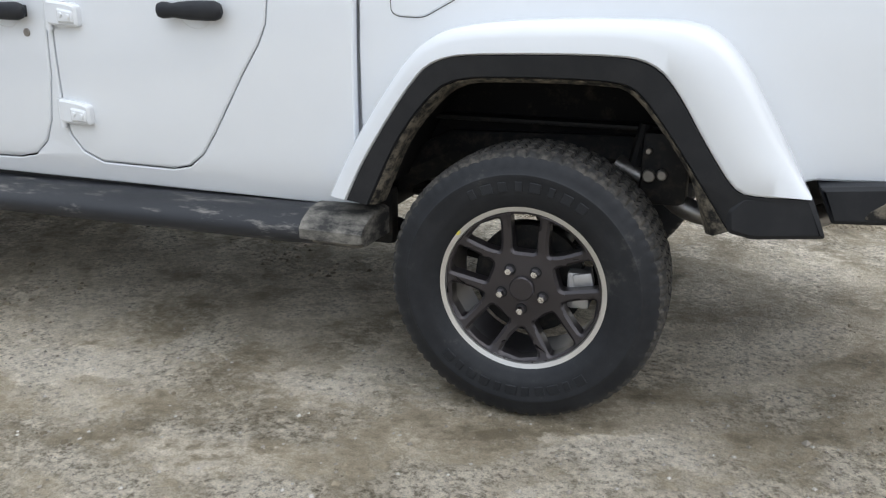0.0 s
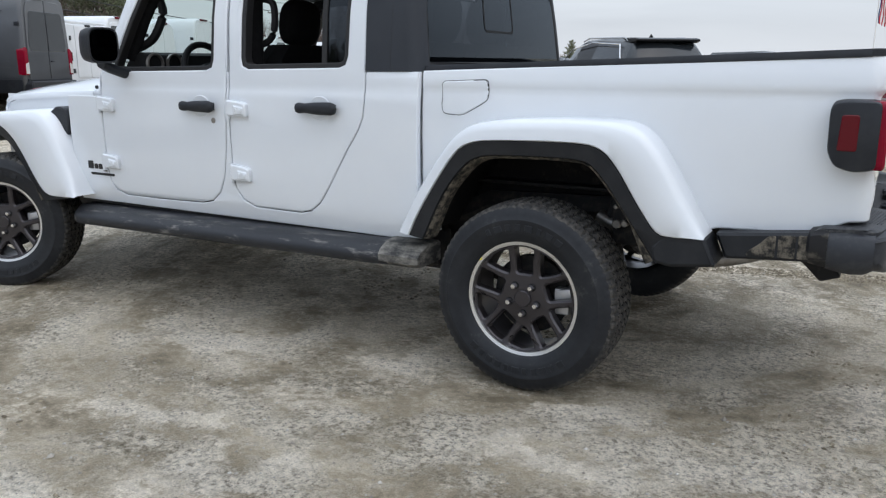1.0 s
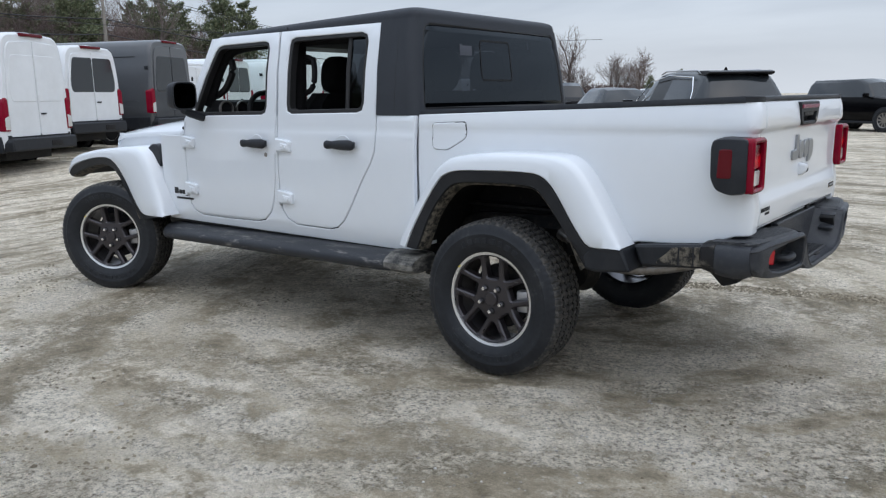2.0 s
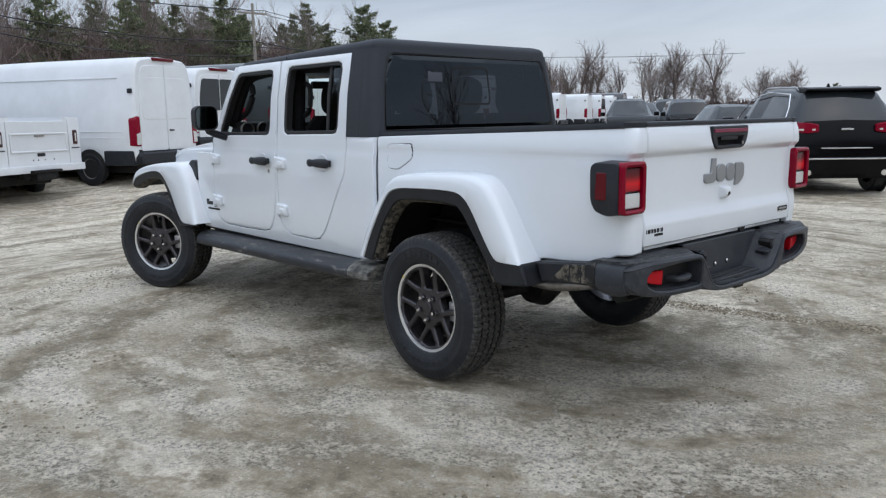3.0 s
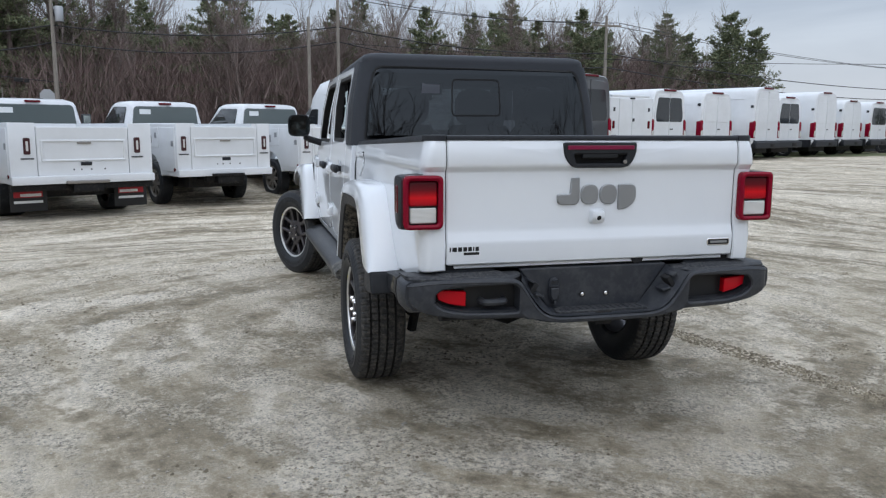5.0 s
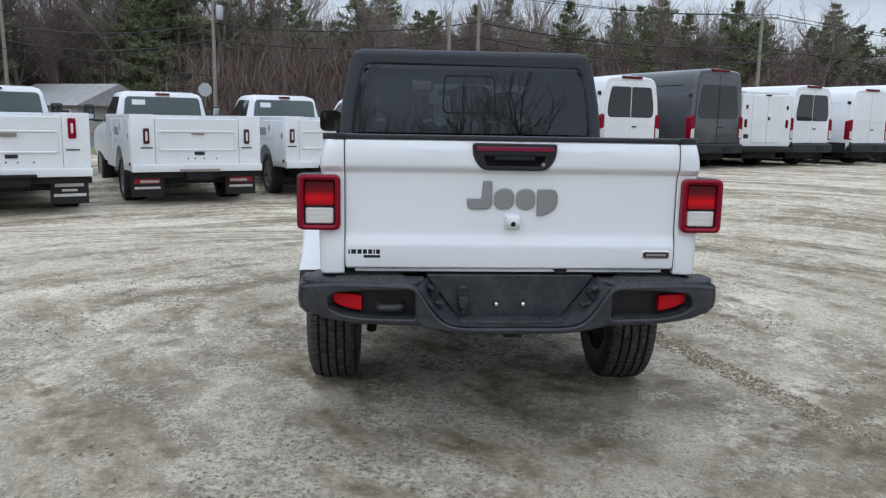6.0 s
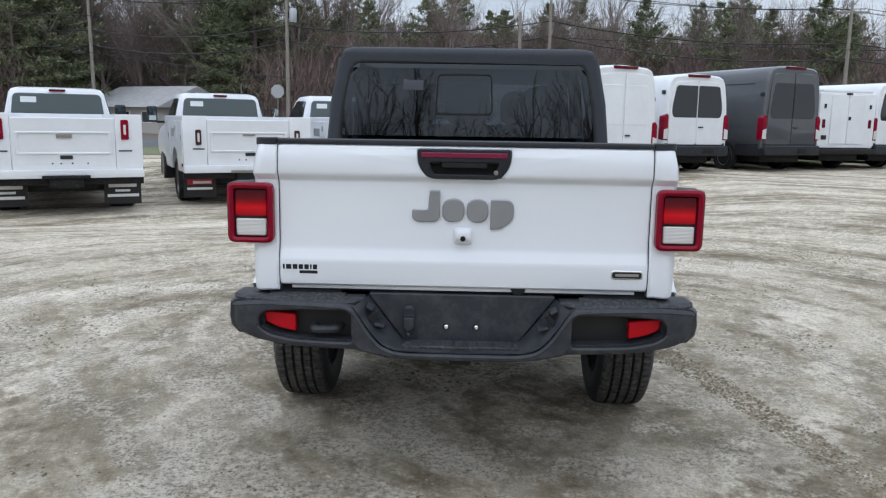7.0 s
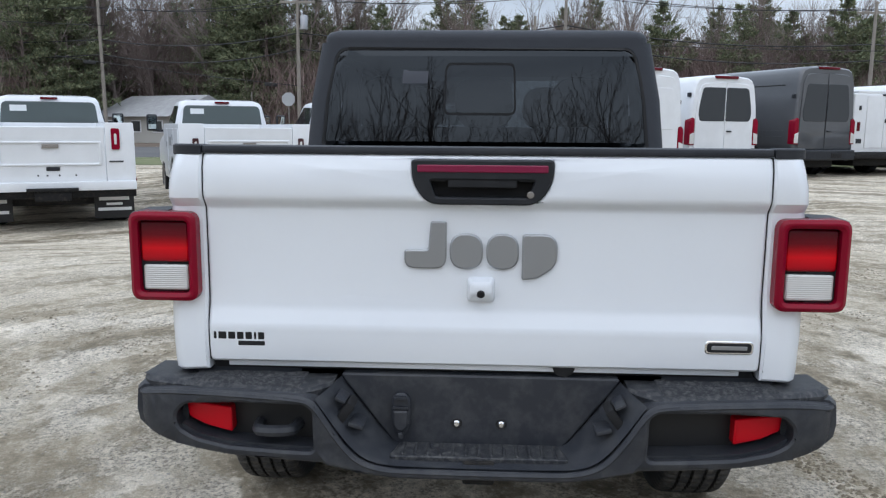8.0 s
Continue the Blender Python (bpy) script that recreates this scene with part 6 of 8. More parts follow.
def at_row(x, y, turn=0.0):
    return pose(x, y, ground_height(x, y), 0, 0, 25 + turn)


van_high = build_van("cargo_van", "tall white panel van with plain rear doors", True, False, PAINT_OLD)
van_high.matrix_basis = at_row(-14.45, 3.60, 3)
van_win = build_van("cargo_van", "white panel van with dark rear door windows", False, True, PAINT_OLD)
van_win.matrix_basis = at_row(-16.25, 5.81, -1)
van_grey = build_van("cargo_van", "tall dark grey panel van with rear windows", True, True, GREY_PAINT)
van_grey.matrix_basis = at_row(-17.25, 8.62)
van_plain = build_van("cargo_van", "white medium-roof panel van with plain rear doors", False, False, PAINT_OLD)
van_plain.matrix_basis = at_row(-20.7, 15.25)
for src, x, y in ((van_win, -19.4, 12.55), (van_high, -22.0, 18.35), (van_win, -23.2, 20.3), (van_high, -24.45, 23.15), (van_plain, -25.65, 25.6), (van_win, -26.9, 28.25), (van_plain, -28.15, 32.05), (van_win, -29.5, 34.1), (van_plain, -30.8, 37.3), (van_plain, -32.4, 42.25), (van_win, -33.7, 45.55), (van_plain, -35.05, 48.85), (van_grey, -36.4, 52.15)):
    copy_thing(src, at_row(x, y, random.uniform(-2, 2)))
copy_thing(van_win, at_row(-37.6, 55.2))


# service-body van (box) between the grey van and the next white one
def build_box_van():
    v = thing("service_body_van", "white van with square service body and double rear doors", "van", "vans parked in the row")
    part("box_body", box(-3.6, 0.0, -1.02, 1.02, 0.62, 2.16, 0.05, 3), PAINT_OLD, v)
    part("box_roof", box(-3.62, -0.02, -0.90, 0.90, 2.15, 2.24, 0.04, 2), PAINT_OLD, v)
    cab = [van_ring(x, h, 1.0, 0.46) for x, h in ((-3.55, 2.36), (-4.2, 2.40), (-4.6, 2.2), (-5.1, 1.75), (-5.4, 1.3), (-5.9, 1.15), (-6.0, 0.85))]
    part("cab", loft(cab), PAINT_OLD, v)
    for sy in (-1, 1):
        part("rear_door", prism(rect(min(sy * 0.008, sy * 0.60), max(sy * 0.008, sy * 0.60), 0.74, 2.10, 0.015, 2), 'x', 0.022, -0.02, edge=0.008), PAINT_OLD, v)
        part("tail_lamp", prism(rect(min(sy * 0.78, sy * 0.88), max(sy * 0.78, sy * 0.88), 1.18, 1.42, 0.03, 3), 'x', 0.02, -0.05, edge=0.008), RED_DEEP, v)
        part("marker_lamp", box(-0.01, 0.02, min(sy * 0.78, sy * 0.85), max(sy * 0.78, sy * 0.85), 1.72, 1.84, 0.01), PLASTIC, v)
        for wx in (-1.3, -4.95):
            plain_wheel(v, wx, sy * 0.88, 0.36, 0.24, STEEL, 8)
    part("door_latch", box(0.02, 0.045, 0.02, 0.10, 1.40, 1.50, 0.008), PLASTIC, v)
    part("roof_lamp", box(-0.02, 0.05, -0.09, 0.09, 2.10, 2.15, 0.01), PLASTIC, v)
    part("vent_plate", box(0.0, 0.012, -0.88, -0.70, 0.86, 0.98, 0.004), PLASTIC, v)
    part("rear_bumper", box(-0.12, 0.14, -1.0, 1.0, 0.46, 0.60, 0.02), UNDER, v)
    part("underbody", box(-5.5, -0.2, -0.7, 0.7, 0.26, 0.62, 0.03), UNDER, v)
    v.matrix_basis = at_row(-18.35, 10.60, -4)


build_box_van()


def build_service_truck(label, flap):
    """Regular cab work truck with a steel utility body; the tail is at x = 0."""
    t = thing("service_truck", label, "utility truck", "service trucks in a row")
    W = 1.03 if flap == "none" else 1.14
    ly = W - 0.14 if flap == "none" else 0.88
    bw = 0.42 if flap == "none" else W
    ax = -1.30
    # compartments each side with the wheel cut out, bed floor, tailgate
    for sy in (-1, 1):
        arch = [(ax + 0.50 * math.cos(a), 0.46 + 0.50 * math.sin(a)) for a in np.linspace(math.pi, 0, 13)]
        out = [(-0.03, 0.58), (-0.03, 1.52), (-2.75, 1.52), (-2.75, 0.56)] + [(x, max(z, 0.56)) for x, z in arch] + [(-0.70, 0.58)]
        box_side = part("side_compartment", prism(out, 'y', sy * W, sy * (W - 0.40), edge=0.012), PAINT_OLD, t)
        part("compartment_door", prism(rounded([(-0.09, 0.66), (-0.09, 1.44), (-0.80, 1.44), (-0.80, 1.02), (-0.70, 0.66)], 0.02, 2), 'y', sy * (W + 0.012), sy * W, edge=0.006), PAINT_OLD, box_side)
        part("compartment_door", prism(rect(-1.90, -0.86, 1.08, 1.44, 0.02, 2), 'y', sy * (W + 0.012), sy * W, edge=0.006), PAINT_OLD, box_side)
        part("compartment_door", prism(rect(-2.70, -1.96, 0.64, 1.44, 0.02, 2), 'y', sy * (W + 0.012), sy * W, edge=0.006), PAINT_OLD, box_side)
        part("compartment_decal", box(-1.62, -1.18, min(sy * W, sy * (W + 0.015)), max(sy * W, sy * (W + 0.015)), 1.15, 1.30, 0.002), BADGE, box_side, "grey printed decal")
        for hx, hz in ((-0.19, 1.16), (-0.98, 1.30), (-2.08, 1.16)):
            part("paddle_latch", box(hx - 0.05, hx + 0.05, min(sy * W, sy * (W + 0.022)), max(sy * W, sy * (W + 0.022)), hz - 0.05, hz + 0.05, 0.012), BADGE, box_side)
        part("side_marker", moved(disc(0.035, 0.0, sy * 0.02, 14, 'y', 0.005), pose(-0.12, sy * (W + 0.002), 0.70)), RED_DEEP, box_side)
        big, lz = (1.3, 1.29) if flap == "white" else (1.1, 1.165)
        part("tail_lamp", prism(rect(min(sy * (ly - 0.045 * big), sy * (ly + 0.045 * big)), max(sy * (ly - 0.045 * big), sy * (ly + 0.045 * big)), lz - 0.115 * big, lz + 0.115 * big, 0.025, 3), 'x', 0.022, -0.03, edge=0.008), RED_LENS if flap == "white" else SMOKED, box_side, "upright red tail lamp")
        part("lamp_core", prism(rect(min(sy * (ly - 0.018), sy * (ly + 0.018)), max(sy * (ly - 0.018), sy * (ly + 0.018)), lz - 0.075, lz + 0.075, 0.012, 2), 'x', 0.026, 0.0, edge=0.002), WHITE_LENS, box_side)
        part("top_marker", moved(disc(0.042, 0.0, 0.02, 16, 'x', 0.006), pose(-0.03, sy * (W - 0.06), 1.475)), RED_DEEP, box_side)
        part("corner_plate", box(-0.04, -0.005, min(sy * 0.74, sy * W), max(sy * 0.74, sy * W), 0.58, 1.52, 0.012), PAINT_OLD, box_side)
        part("badge_bar", box(-0.006, 0.004, min(sy * (ly - 0.10), sy * (ly + 0.10)), max(sy * (ly - 0.10), sy * (ly + 0.10)), 0.962, 0.985, 0.002), GREY_PAINT, box_side)
        if flap != "none":
            fl = part("mud_flap", box(-0.30, -0.285, min(sy * 0.55, sy * 1.12), max(sy * 0.55, sy * 1.12), 0.14, 0.60, 0.004), SEAL, t, "black mud flap with printed bars")
        if flap == "white":
            for k, (a, b, z0, z1) in enumerate(((0.62, 1.05, 0.40, 0.47), (0.72, 0.95, 0.33, 0.365), (0.60, 1.08, 0.25, 0.295))):
                part("flap_bar", box(-0.284, -0.280, min(sy * a, sy * b), max(sy * a, sy * b), z0, z1), WHITE_MARK, fl)
        elif flap == "red":
            part("flap_bar", box(-0.284, -0.280, min(sy * 0.62, sy * 1.06), max(sy * 0.62, sy * 1.06), 0.36, 0.45), RED_MARK, fl)
            part("flap_bar", box(-0.279, -0.276, min(sy * 0.64, sy * 0.96), max(sy * 0.64, sy * 0.96), 0.375, 0.42), WHITE_MARK, fl)
            part("flap_bar", box(-0.284, -0.280, min(sy * 0.62, sy * 1.06), max(sy * 0.62, sy * 1.06), 0.27, 0.31), WHITE_MARK, fl)
        for wx in (ax, -5.15):
            single = wx < -2 or flap == "none"
            plain_wheel(t, wx, sy * (0.86 if single else 0.90), 0.40, 0.26 if single else 0.42, STEEL, 8)
        cm = part("door_mirror", box(-4.62, -4.50, min(sy * 1.12, sy * 1.34), max(sy * 1.12, sy * 1.34), 1.38, 1.72, 0.04), PLASTIC, t)
        part("mirror_glass", box(-4.499, -4.495, min(sy * 1.15, sy * 1.31), max(sy * 1.15, sy * 1.31), 1.42, 1.69), MIRROR, cm)
        part("mirror_arm", box(-4.60, -4.54, min(sy * 0.95, sy * 1.14), max(sy * 0.95, sy * 1.14), 1.36, 1.41, 0.01), PLASTIC, cm)
    gate_t = part("utility_tailgate", prism(rect(-0.73, 0.73, 0.66, 1.46, 0.02, 3), 'x', -0.002, -0.06, edge=0.01), PAINT_OLD, t, "white steel utility tailgate")
    part("gate_pressing", prism(rect(-0.68, 0.68, 0.92, 1.26, 0.03, 3), 'x', 0.016, -0.02, holes=(rect(-0.64, 0.64, 0.955, 1.225, 0.02, 3),), edge=0.010), PAINT_OLD, gate_t)
    part("gate_latch", box(-0.01, 0.025, -0.11, 0.11, 1.165 if flap == "white" else 1.195, 1.225, 0.006), STEEL, gate_t)
    for y in (-0.18, -0.06, 0.10, 0.32):
        part("gate_hole", moved(disc(0.013, 0.0, 0.004, 10, 'x'), pose(-0.002, y, 0.79)), DARK, gate_t)
    part("gate_oval", moved(box(-0.01, 0.012, -0.09, 0.09, -0.028, 0.028, 0.01), pose(0, 0.02, 0.88)), PLASTIC, gate_t)
    part("tail_sill", box(-0.06, 0.07, -W - 0.005, W + 0.005, 0.575, 0.70, 0.015), PAINT_OLD, t, "white folded steel tail sill")
    # dark bar stands in for the black shade below the tail sill
    part("rear_bumper", prism(rounded([(-bw, 0.47), (bw, 0.47), (bw, 0.57), (-bw, 0.57)], 0.01, 2), 'x', -0.02, -0.14, edge=0.01), UNDER, t, "dark bar standing in for the shaded gap below the sill")
    # added box that blocks light so the space below the bed stays black
    part("under_filler", box(-1.0, -0.40, -0.62, 0.62, 0.34, 0.56, 0.04), UNDER, t)
    part("bumper_step", box(0.06, 0.16, -0.34, 0.34, 0.575, 0.62, 0.008), STEEL if flap == "red" else UNDER, t, "worn steel step plate")
    part("hitch", box(-0.1, 0.12, -0.24, 0.24, 0.44, 0.574, 0.01), UNDER, t)
    part("bed_floor", box(-2.75, -0.05, -0.76, 0.76, 0.66, 0.78), PAINT_OLD, t)
    part("bed_head", box(-2.78, -2.72, -W, W, 0.60, 1.52, 0.01), PAINT_OLD, t)
    # cab
    cab = []
    for x, zr, wr in ((-2.82, 1.88, 0.76), (-2.88, 1.955, 0.78), (-3.14, 1.985, 0.79), (-3.84, 1.985, 0.79), (-4.06, 1.94, 0.78), (-4.45, 1.66, 0.80), (-4.78, 1.34, 0.86), (-5.3, 1.30, 0.86), (-5.75, 1.22, 0.84), (-5.85, 1.0, 0.82)):
        belt = min(1.32, zr - 0.02)
        half = [(0.92, 0.55), (1.0, 0.75), (1.0, 1.1), (0.97, belt - 0.02), (0.94, belt + 0.01), (wr + 0.03, zr - 0.10), (wr - 0.02, zr - 0.035), (wr - 0.14, zr - 0.005), (0.0, zr)]
        cab.append([(x, -y, min(z, zr)) for y, z in half] + [(x, y, min(z, zr)) for y, z in reversed(half[:-1])])
    part("cab", loft(cab), PAINT_OLD, t, smooth=40)
    rg = part("rear_glass", prism(rounded([(-0.80, 1.40), (0.80, 1.40), (0.74, 1.87), (-0.74, 1.87)], [0.03, 0.03, 0.09, 0.09], 4), 'x', -2.800, -2.93, edge=0.01), CABGLASS, t, "dark cab rear glass")
    part("rear_glass_sticker", box(-2.799, -2.795, -0.62, -0.36, 1.71, 1.81), PAPER, rg, "white paper sticker")
    part("cab_brake_lamp", box(-2.91, -2.79, -0.14, 0.14, 1.905, 1.945, 0.012), RED_DEEP, t)
    for y in (-0.42, 0.42):
        part("clearance_lamp", box(-3.9, -3.78, y - 0.05, y + 0.05, 1.975, 2.015, 0.015), PLASTIC, t)
    for sy in (-1, 1):
        part("side_window", prism(rounded([(-3.02, 1.36), (-3.02, 1.86), (-3.82, 1.88), (-4.42, 1.46), (-4.42, 1.36)], 0.05, 3), 'y', sy * 0.958, sy * 0.80, edge=0.006, bend=lambda x, y, z: (x, math.copysign(abs(y) - (z - 1.36) * 0.26, y), z)), GLOSSBLACK, t)
    part("windscreen", prism([(-0.78, 1.40), (0.78, 1.40), (0.70, 1.94), (-0.70, 1.94)], 'x', -4.7, -4.68, bend=lambda x, y, z: (-4.76 + (z - 1.36) * 1.02, y, z + 0.02)), GLOSSBLACK, t)
    part("chassis", join(box(-5.6, -0.1, -0.45, -0.32, 0.50, 0.64), box(-5.6, -0.1, 0.32, 0.45, 0.50, 0.64), tube([(ax, -0.85, 0.40), (ax, 0.85, 0.40)], 0.07, 10), box(-5.7, -2.9, -0.8, 0.8, 0.42, 0.60)), UNDER, t)
    return t


tr_red = build_service_truck("white service truck with utility body and red-printed mud flaps", "red")
tr_red.matrix_basis = at_row(-10.85, -4.24, 2) @ Matrix.Diagonal((1.12, 1.07, 1.13, 1))
tr_white = build_service_truck("white utility truck with mud flaps with white print", "white")
tr_white.matrix_basis = at_row(-8.66, -6.72, 4) @ Matrix.Diagonal((1.12, 1.07, 1.13, 1))
tr_plain = build_service_truck("white service truck with utility body and no mud flaps", "none")
tr_plain.matrix_basis = at_row(-12.55, -1.82, 1) @ Matrix.Diagonal((1.12, 1.0, 1.14, 1))
copy_thing(tr_plain, at_row(-13.80, 0.72, 2))
copy_thing(tr_white, at_row(-8.5, -10.2))


def car_body(L, W, H, hood, belt, stations, paint, name, label, category, rim=STEEL, wheel_r=0.36, pillars=(), clad=PLASTIC):
    """A car with its tail at x = 0 facing -x. stations: (share of length from the tail, roof or hood height, width share at the top)."""
    c = thing(name, label, category, "parked cars")
    rings = []
    for s, zr, wt in stations:
        w = W / 2 * (1.0 if 0.04 < s < 0.95 else 0.93)
        b = min(belt, zr - 0.04)
        half = [(w * 0.90, 0.30), (w * 0.985, 0.45), (w, 0.70), (w * 0.985, b - 0.06), (w * 0.965, b), (W / 2 * wt + 0.02, max(b + 0.01, zr - 0.14)), (W / 2 * wt - 0.03, max(b + 0.02, zr - 0.07)), (W / 2 * wt - 0.12, max(b + 0.03, zr - 0.02)), (0.0, zr)]
        rings.append([(-s * L, -y, z) for y, z in half] + [(-s * L, y, z) for y, z in reversed(half[:-1])])
    bm = loft(rings)
    cab0, cab1 = [s * L for s, zr, wt in stations if zr > belt + 0.2][0], [s * L for s, zr, wt in stations if zr > belt + 0.2][-1]

    def is_glass(p):
        if not (belt + 0.005 < p.z < H - 0.075):
            return False
        if any(abs(-p.x - q) < 0.05 for q in pillars):
            return False
        return cab0 - 0.6 < -p.x < cab1 + 0.9
    gl = split_faces(bm, is_glass)
    part("body", bm, paint, c, smooth=35)
    part("glasshouse", gl, GLOSSBLACK, c, smooth=35)
    for sy in (-1, 1):
        for wx in (-0.19 * L, -0.805 * L):
            part("wheel_arch", moved(disc(wheel_r * 1.16, 0.0, sy * 0.012, 28), pose(wx, sy * W / 2 * 0.985, wheel_r)), clad, c)
            plain_wheel(c, wx, sy * (W / 2 - 0.09), wheel_r, 0.23, rim, 10)
        part("sill", box(-0.72 * L, -0.28 * L, min(sy * W * 0.46, sy * W * 0.502), max(sy * W * 0.46, sy * W * 0.502), 0.27, 0.36, 0.02), clad, c)
        mi = part("door_mirror", box(-0.66 * L, -0.63 * L, min(sy * W * 0.5, sy * W * 0.61), max(sy * W * 0.5, sy * W * 0.61), belt - 0.02, belt + 0.15, 0.04), paint, c)
    return c


SUV = [(0.0, 0.852, 0.86), (0.008, 1.086, 0.84), (0.02, 1.278, 0.80), (0.06, 1.661, 0.70), (0.085, 1.789, 0.67), (0.16, 1.842, 0.66), (0.35, 1.869, 0.66), (0.50, 1.853, 0.66), (0.57, 1.768, 0.66), (0.66, 1.427, 0.72), (0.715, 1.214, 0.80), (0.80, 1.182, 0.80), (0.93, 1.086, 0.78), (0.985, 0.916, 0.70), (1.0, 0.660, 0.62)]
suv = car_body(4.82, 1.94, 1.869, 1.18, 1.18, SUV, BLACK_PAINT, "parked_suv", "glossy black sport utility vehicle with chrome trim", "car", CHROME, 0.385, (0.28 * 4.82, 0.42 * 4.82))
suv.matrix_basis = pose(-2.12, 10.16, 0.0, 0, 0, -45.5)
for sy in (-1, 1):
    part("tail_lamp", prism(rounded([(sy * 0.46, 1.085), (sy * 0.47, 1.205), (sy * 0.62, 1.235), (sy * 0.90, 1.245), (sy * 0.93, 1.080), (sy * 0.62, 1.060)], 0.02, 3), 'x', 0.02, -0.12, edge=0.01, bend=lambda x, y, z: (x - max(0, abs(y) - 0.75) * 0.5 - 0.02, y, z)), RED_LENS, suv, "wide red tail lamp")
    part("lamp_clear", prism(rect(min(sy * 0.52, sy * 0.84), max(sy * 0.52, sy * 0.84), 1.105, 1.135, 0.008, 2), 'x', 0.026, -0.06, edge=0.003, bend=lambda x, y, z: (x - max(0, abs(y) - 0.75) * 0.5 - 0.02, y, z)), WHITE_LENS, suv)
    part("exhaust_tip", tube([(-0.12, sy * 0.62, 0.40), (0.06, sy * 0.62, 0.40)], 0.05, 14), CHROME, suv)
    part("roof_rail", tube([(-0.60, sy * 0.60, 1.785), (-0.75, sy * 0.60, 1.840), (-2.2, sy * 0.60, 1.870), (-2.45, sy * 0.60, 1.815)], 0.016, 8), SILVER_PAINT, suv)
    part("window_trim", tube([(-0.42, sy * 0.90, 1.210), (-0.52, sy * 0.79, 1.480), (-0.70, sy * 0.71, 1.725), (-1.8, sy * 0.70, 1.780), (-2.7, sy * 0.72, 1.675), (-3.2, sy * 0.86, 1.280)], 0.012, 6), CHROME, suv)
    part("belt_trim", tube([(-0.42, sy * 0.935, 1.180), (-2.0, sy * 0.95, 1.180), (-3.2, sy * 0.94, 1.190)], 0.010, 6), CHROME, suv)
    part("sill_trim", tube([(-1.5, sy * 0.985, 0.42), (-3.4, sy * 0.985, 0.42)], 0.014, 6), CHROME, suv)
    for hx in (-1.75, -2.75):
        part("door_handle", box(hx - 0.11, hx + 0.11, min(sy * 0.96, sy * 0.99), max(sy * 0.96, sy * 0.99), 1.080, 1.110, 0.008), CHROME, suv)
part("rear_spoiler", prism(rounded([(-0.80, 1.842), (-0.36, 1.832), (-0.25, 1.805), (-0.24, 1.775), (-0.34, 1.745), (-0.6, 1.735)], 0.012, 3), 'y', -0.61, 0.61, edge=0.02), BLACK_PAINT, suv)
part("bumper_trim", box(0.0, 0.05, -0.86, 0.86, 0.62, 0.645, 0.008), CHROME, suv, "chrome bumper strip")
part("tailgate_trim", box(-0.02, 0.03, -0.42, 0.42, 0.80, 0.82, 0.006), CHROME, suv)
part("rear_bumper", prism(rounded([(-0.90, 0.34), (0.90, 0.34), (0.95, 0.66), (-0.95, 0.66)], 0.06, 3), 'x', 0.045, -0.25, edge=0.03), BLACK_PAINT, suv)
part("roof_aerial", loft([[(-0.95, -0.02, 1.835), (-0.95, 0.02, 1.835), (-0.80, 0.0, 1.835)], [(-0.90, -0.008, 1.905), (-0.90, 0.008, 1.905), (-0.86, 0.0, 1.905)]]), BLACK_PAINT, suv)
part("maker_mark", box(-0.03, 0.0, -0.10, 0.10, 1.110, 1.140, 0.006), CHROME, suv)

sedanish = [(0.0, 0.78, 0.8), (0.01, 0.98, 0.8), (0.05, 1.30, 0.72), (0.11, 1.55, 0.66), (0.2, 1.62, 0.65), (0.45, 1.64, 0.65), (0.56, 1.50, 0.66), (0.66, 1.22, 0.74), (0.72, 1.06, 0.8), (0.9, 0.98, 0.78), (0.985, 0.8, 0.7), (1.0, 0.6, 0.6)]
pickup_st = [(0.0, 0.95, 0.9), (0.005, 1.12, 0.9), (0.33, 1.13, 0.9), (0.36, 1.16, 0.88), (0.37, 1.6, 0.72), (0.39, 1.84, 0.68), (0.50, 1.90, 0.68), (0.60, 1.82, 0.68), (0.68, 1.38, 0.76), (0.72, 1.22, 0.84), (0.92, 1.18, 0.84), (0.985, 0.95, 0.8), (1.0, 0.6, 0.7)]
car_a = car_body(4.7, 1.88, 1.64, 1.0, 1.06, sedanish, BLACK_PAINT, "parked_crossover", "black crossover parked behind the other cars", "car", STEEL, 0.36, (1.3, 2.0))
car_a.matrix_basis = pose(-7.6, 17.2, 0.02, 0, 0, -47)
car_b = car_body(5.6, 1.98, 1.90, 1.2, 1.20, pickup_st, BLACK_PAINT, "parked_pickup", "black pickup truck in the far row", "pickup truck", STEEL, 0.39, (2.9,))
car_b.matrix_basis = pose(-18.5, 27.0, 0.12, 0, 0, 128)
car_c = car_body(4.5, 1.86, 1.86, 1.2, 1.20, [(0.0, 0.9, 0.86), (0.01, 1.2, 0.84), (0.03, 1.7, 0.74), (0.06, 1.84, 0.72), (0.5, 1.86, 0.72), (0.6, 1.72, 0.74), (0.66, 1.26, 0.8), (0.72, 1.2, 0.74), (0.97, 1.1, 0.7), (1.0, 0.7, 0.7)], BLACK_PAINT, "parked_offroader", "dark boxy off-roader in the far row", "car", STEEL, 0.40, (1.5, 2.3))
car_c.matrix_basis = pose(-15.6, 27.0, 0.1, 0, 0, 128)
car_d = car_body(5.8, 2.0, 1.92, 1.2, 1.22, pickup_st, SILVER_PAINT, "parked_pickup", "silver pickup truck with bright wheels", "pickup truck", CHROME, 0.41, (2.95,))
car_d.matrix_basis = pose(7.2, 27.0, 0.0, 0, 0, 60)
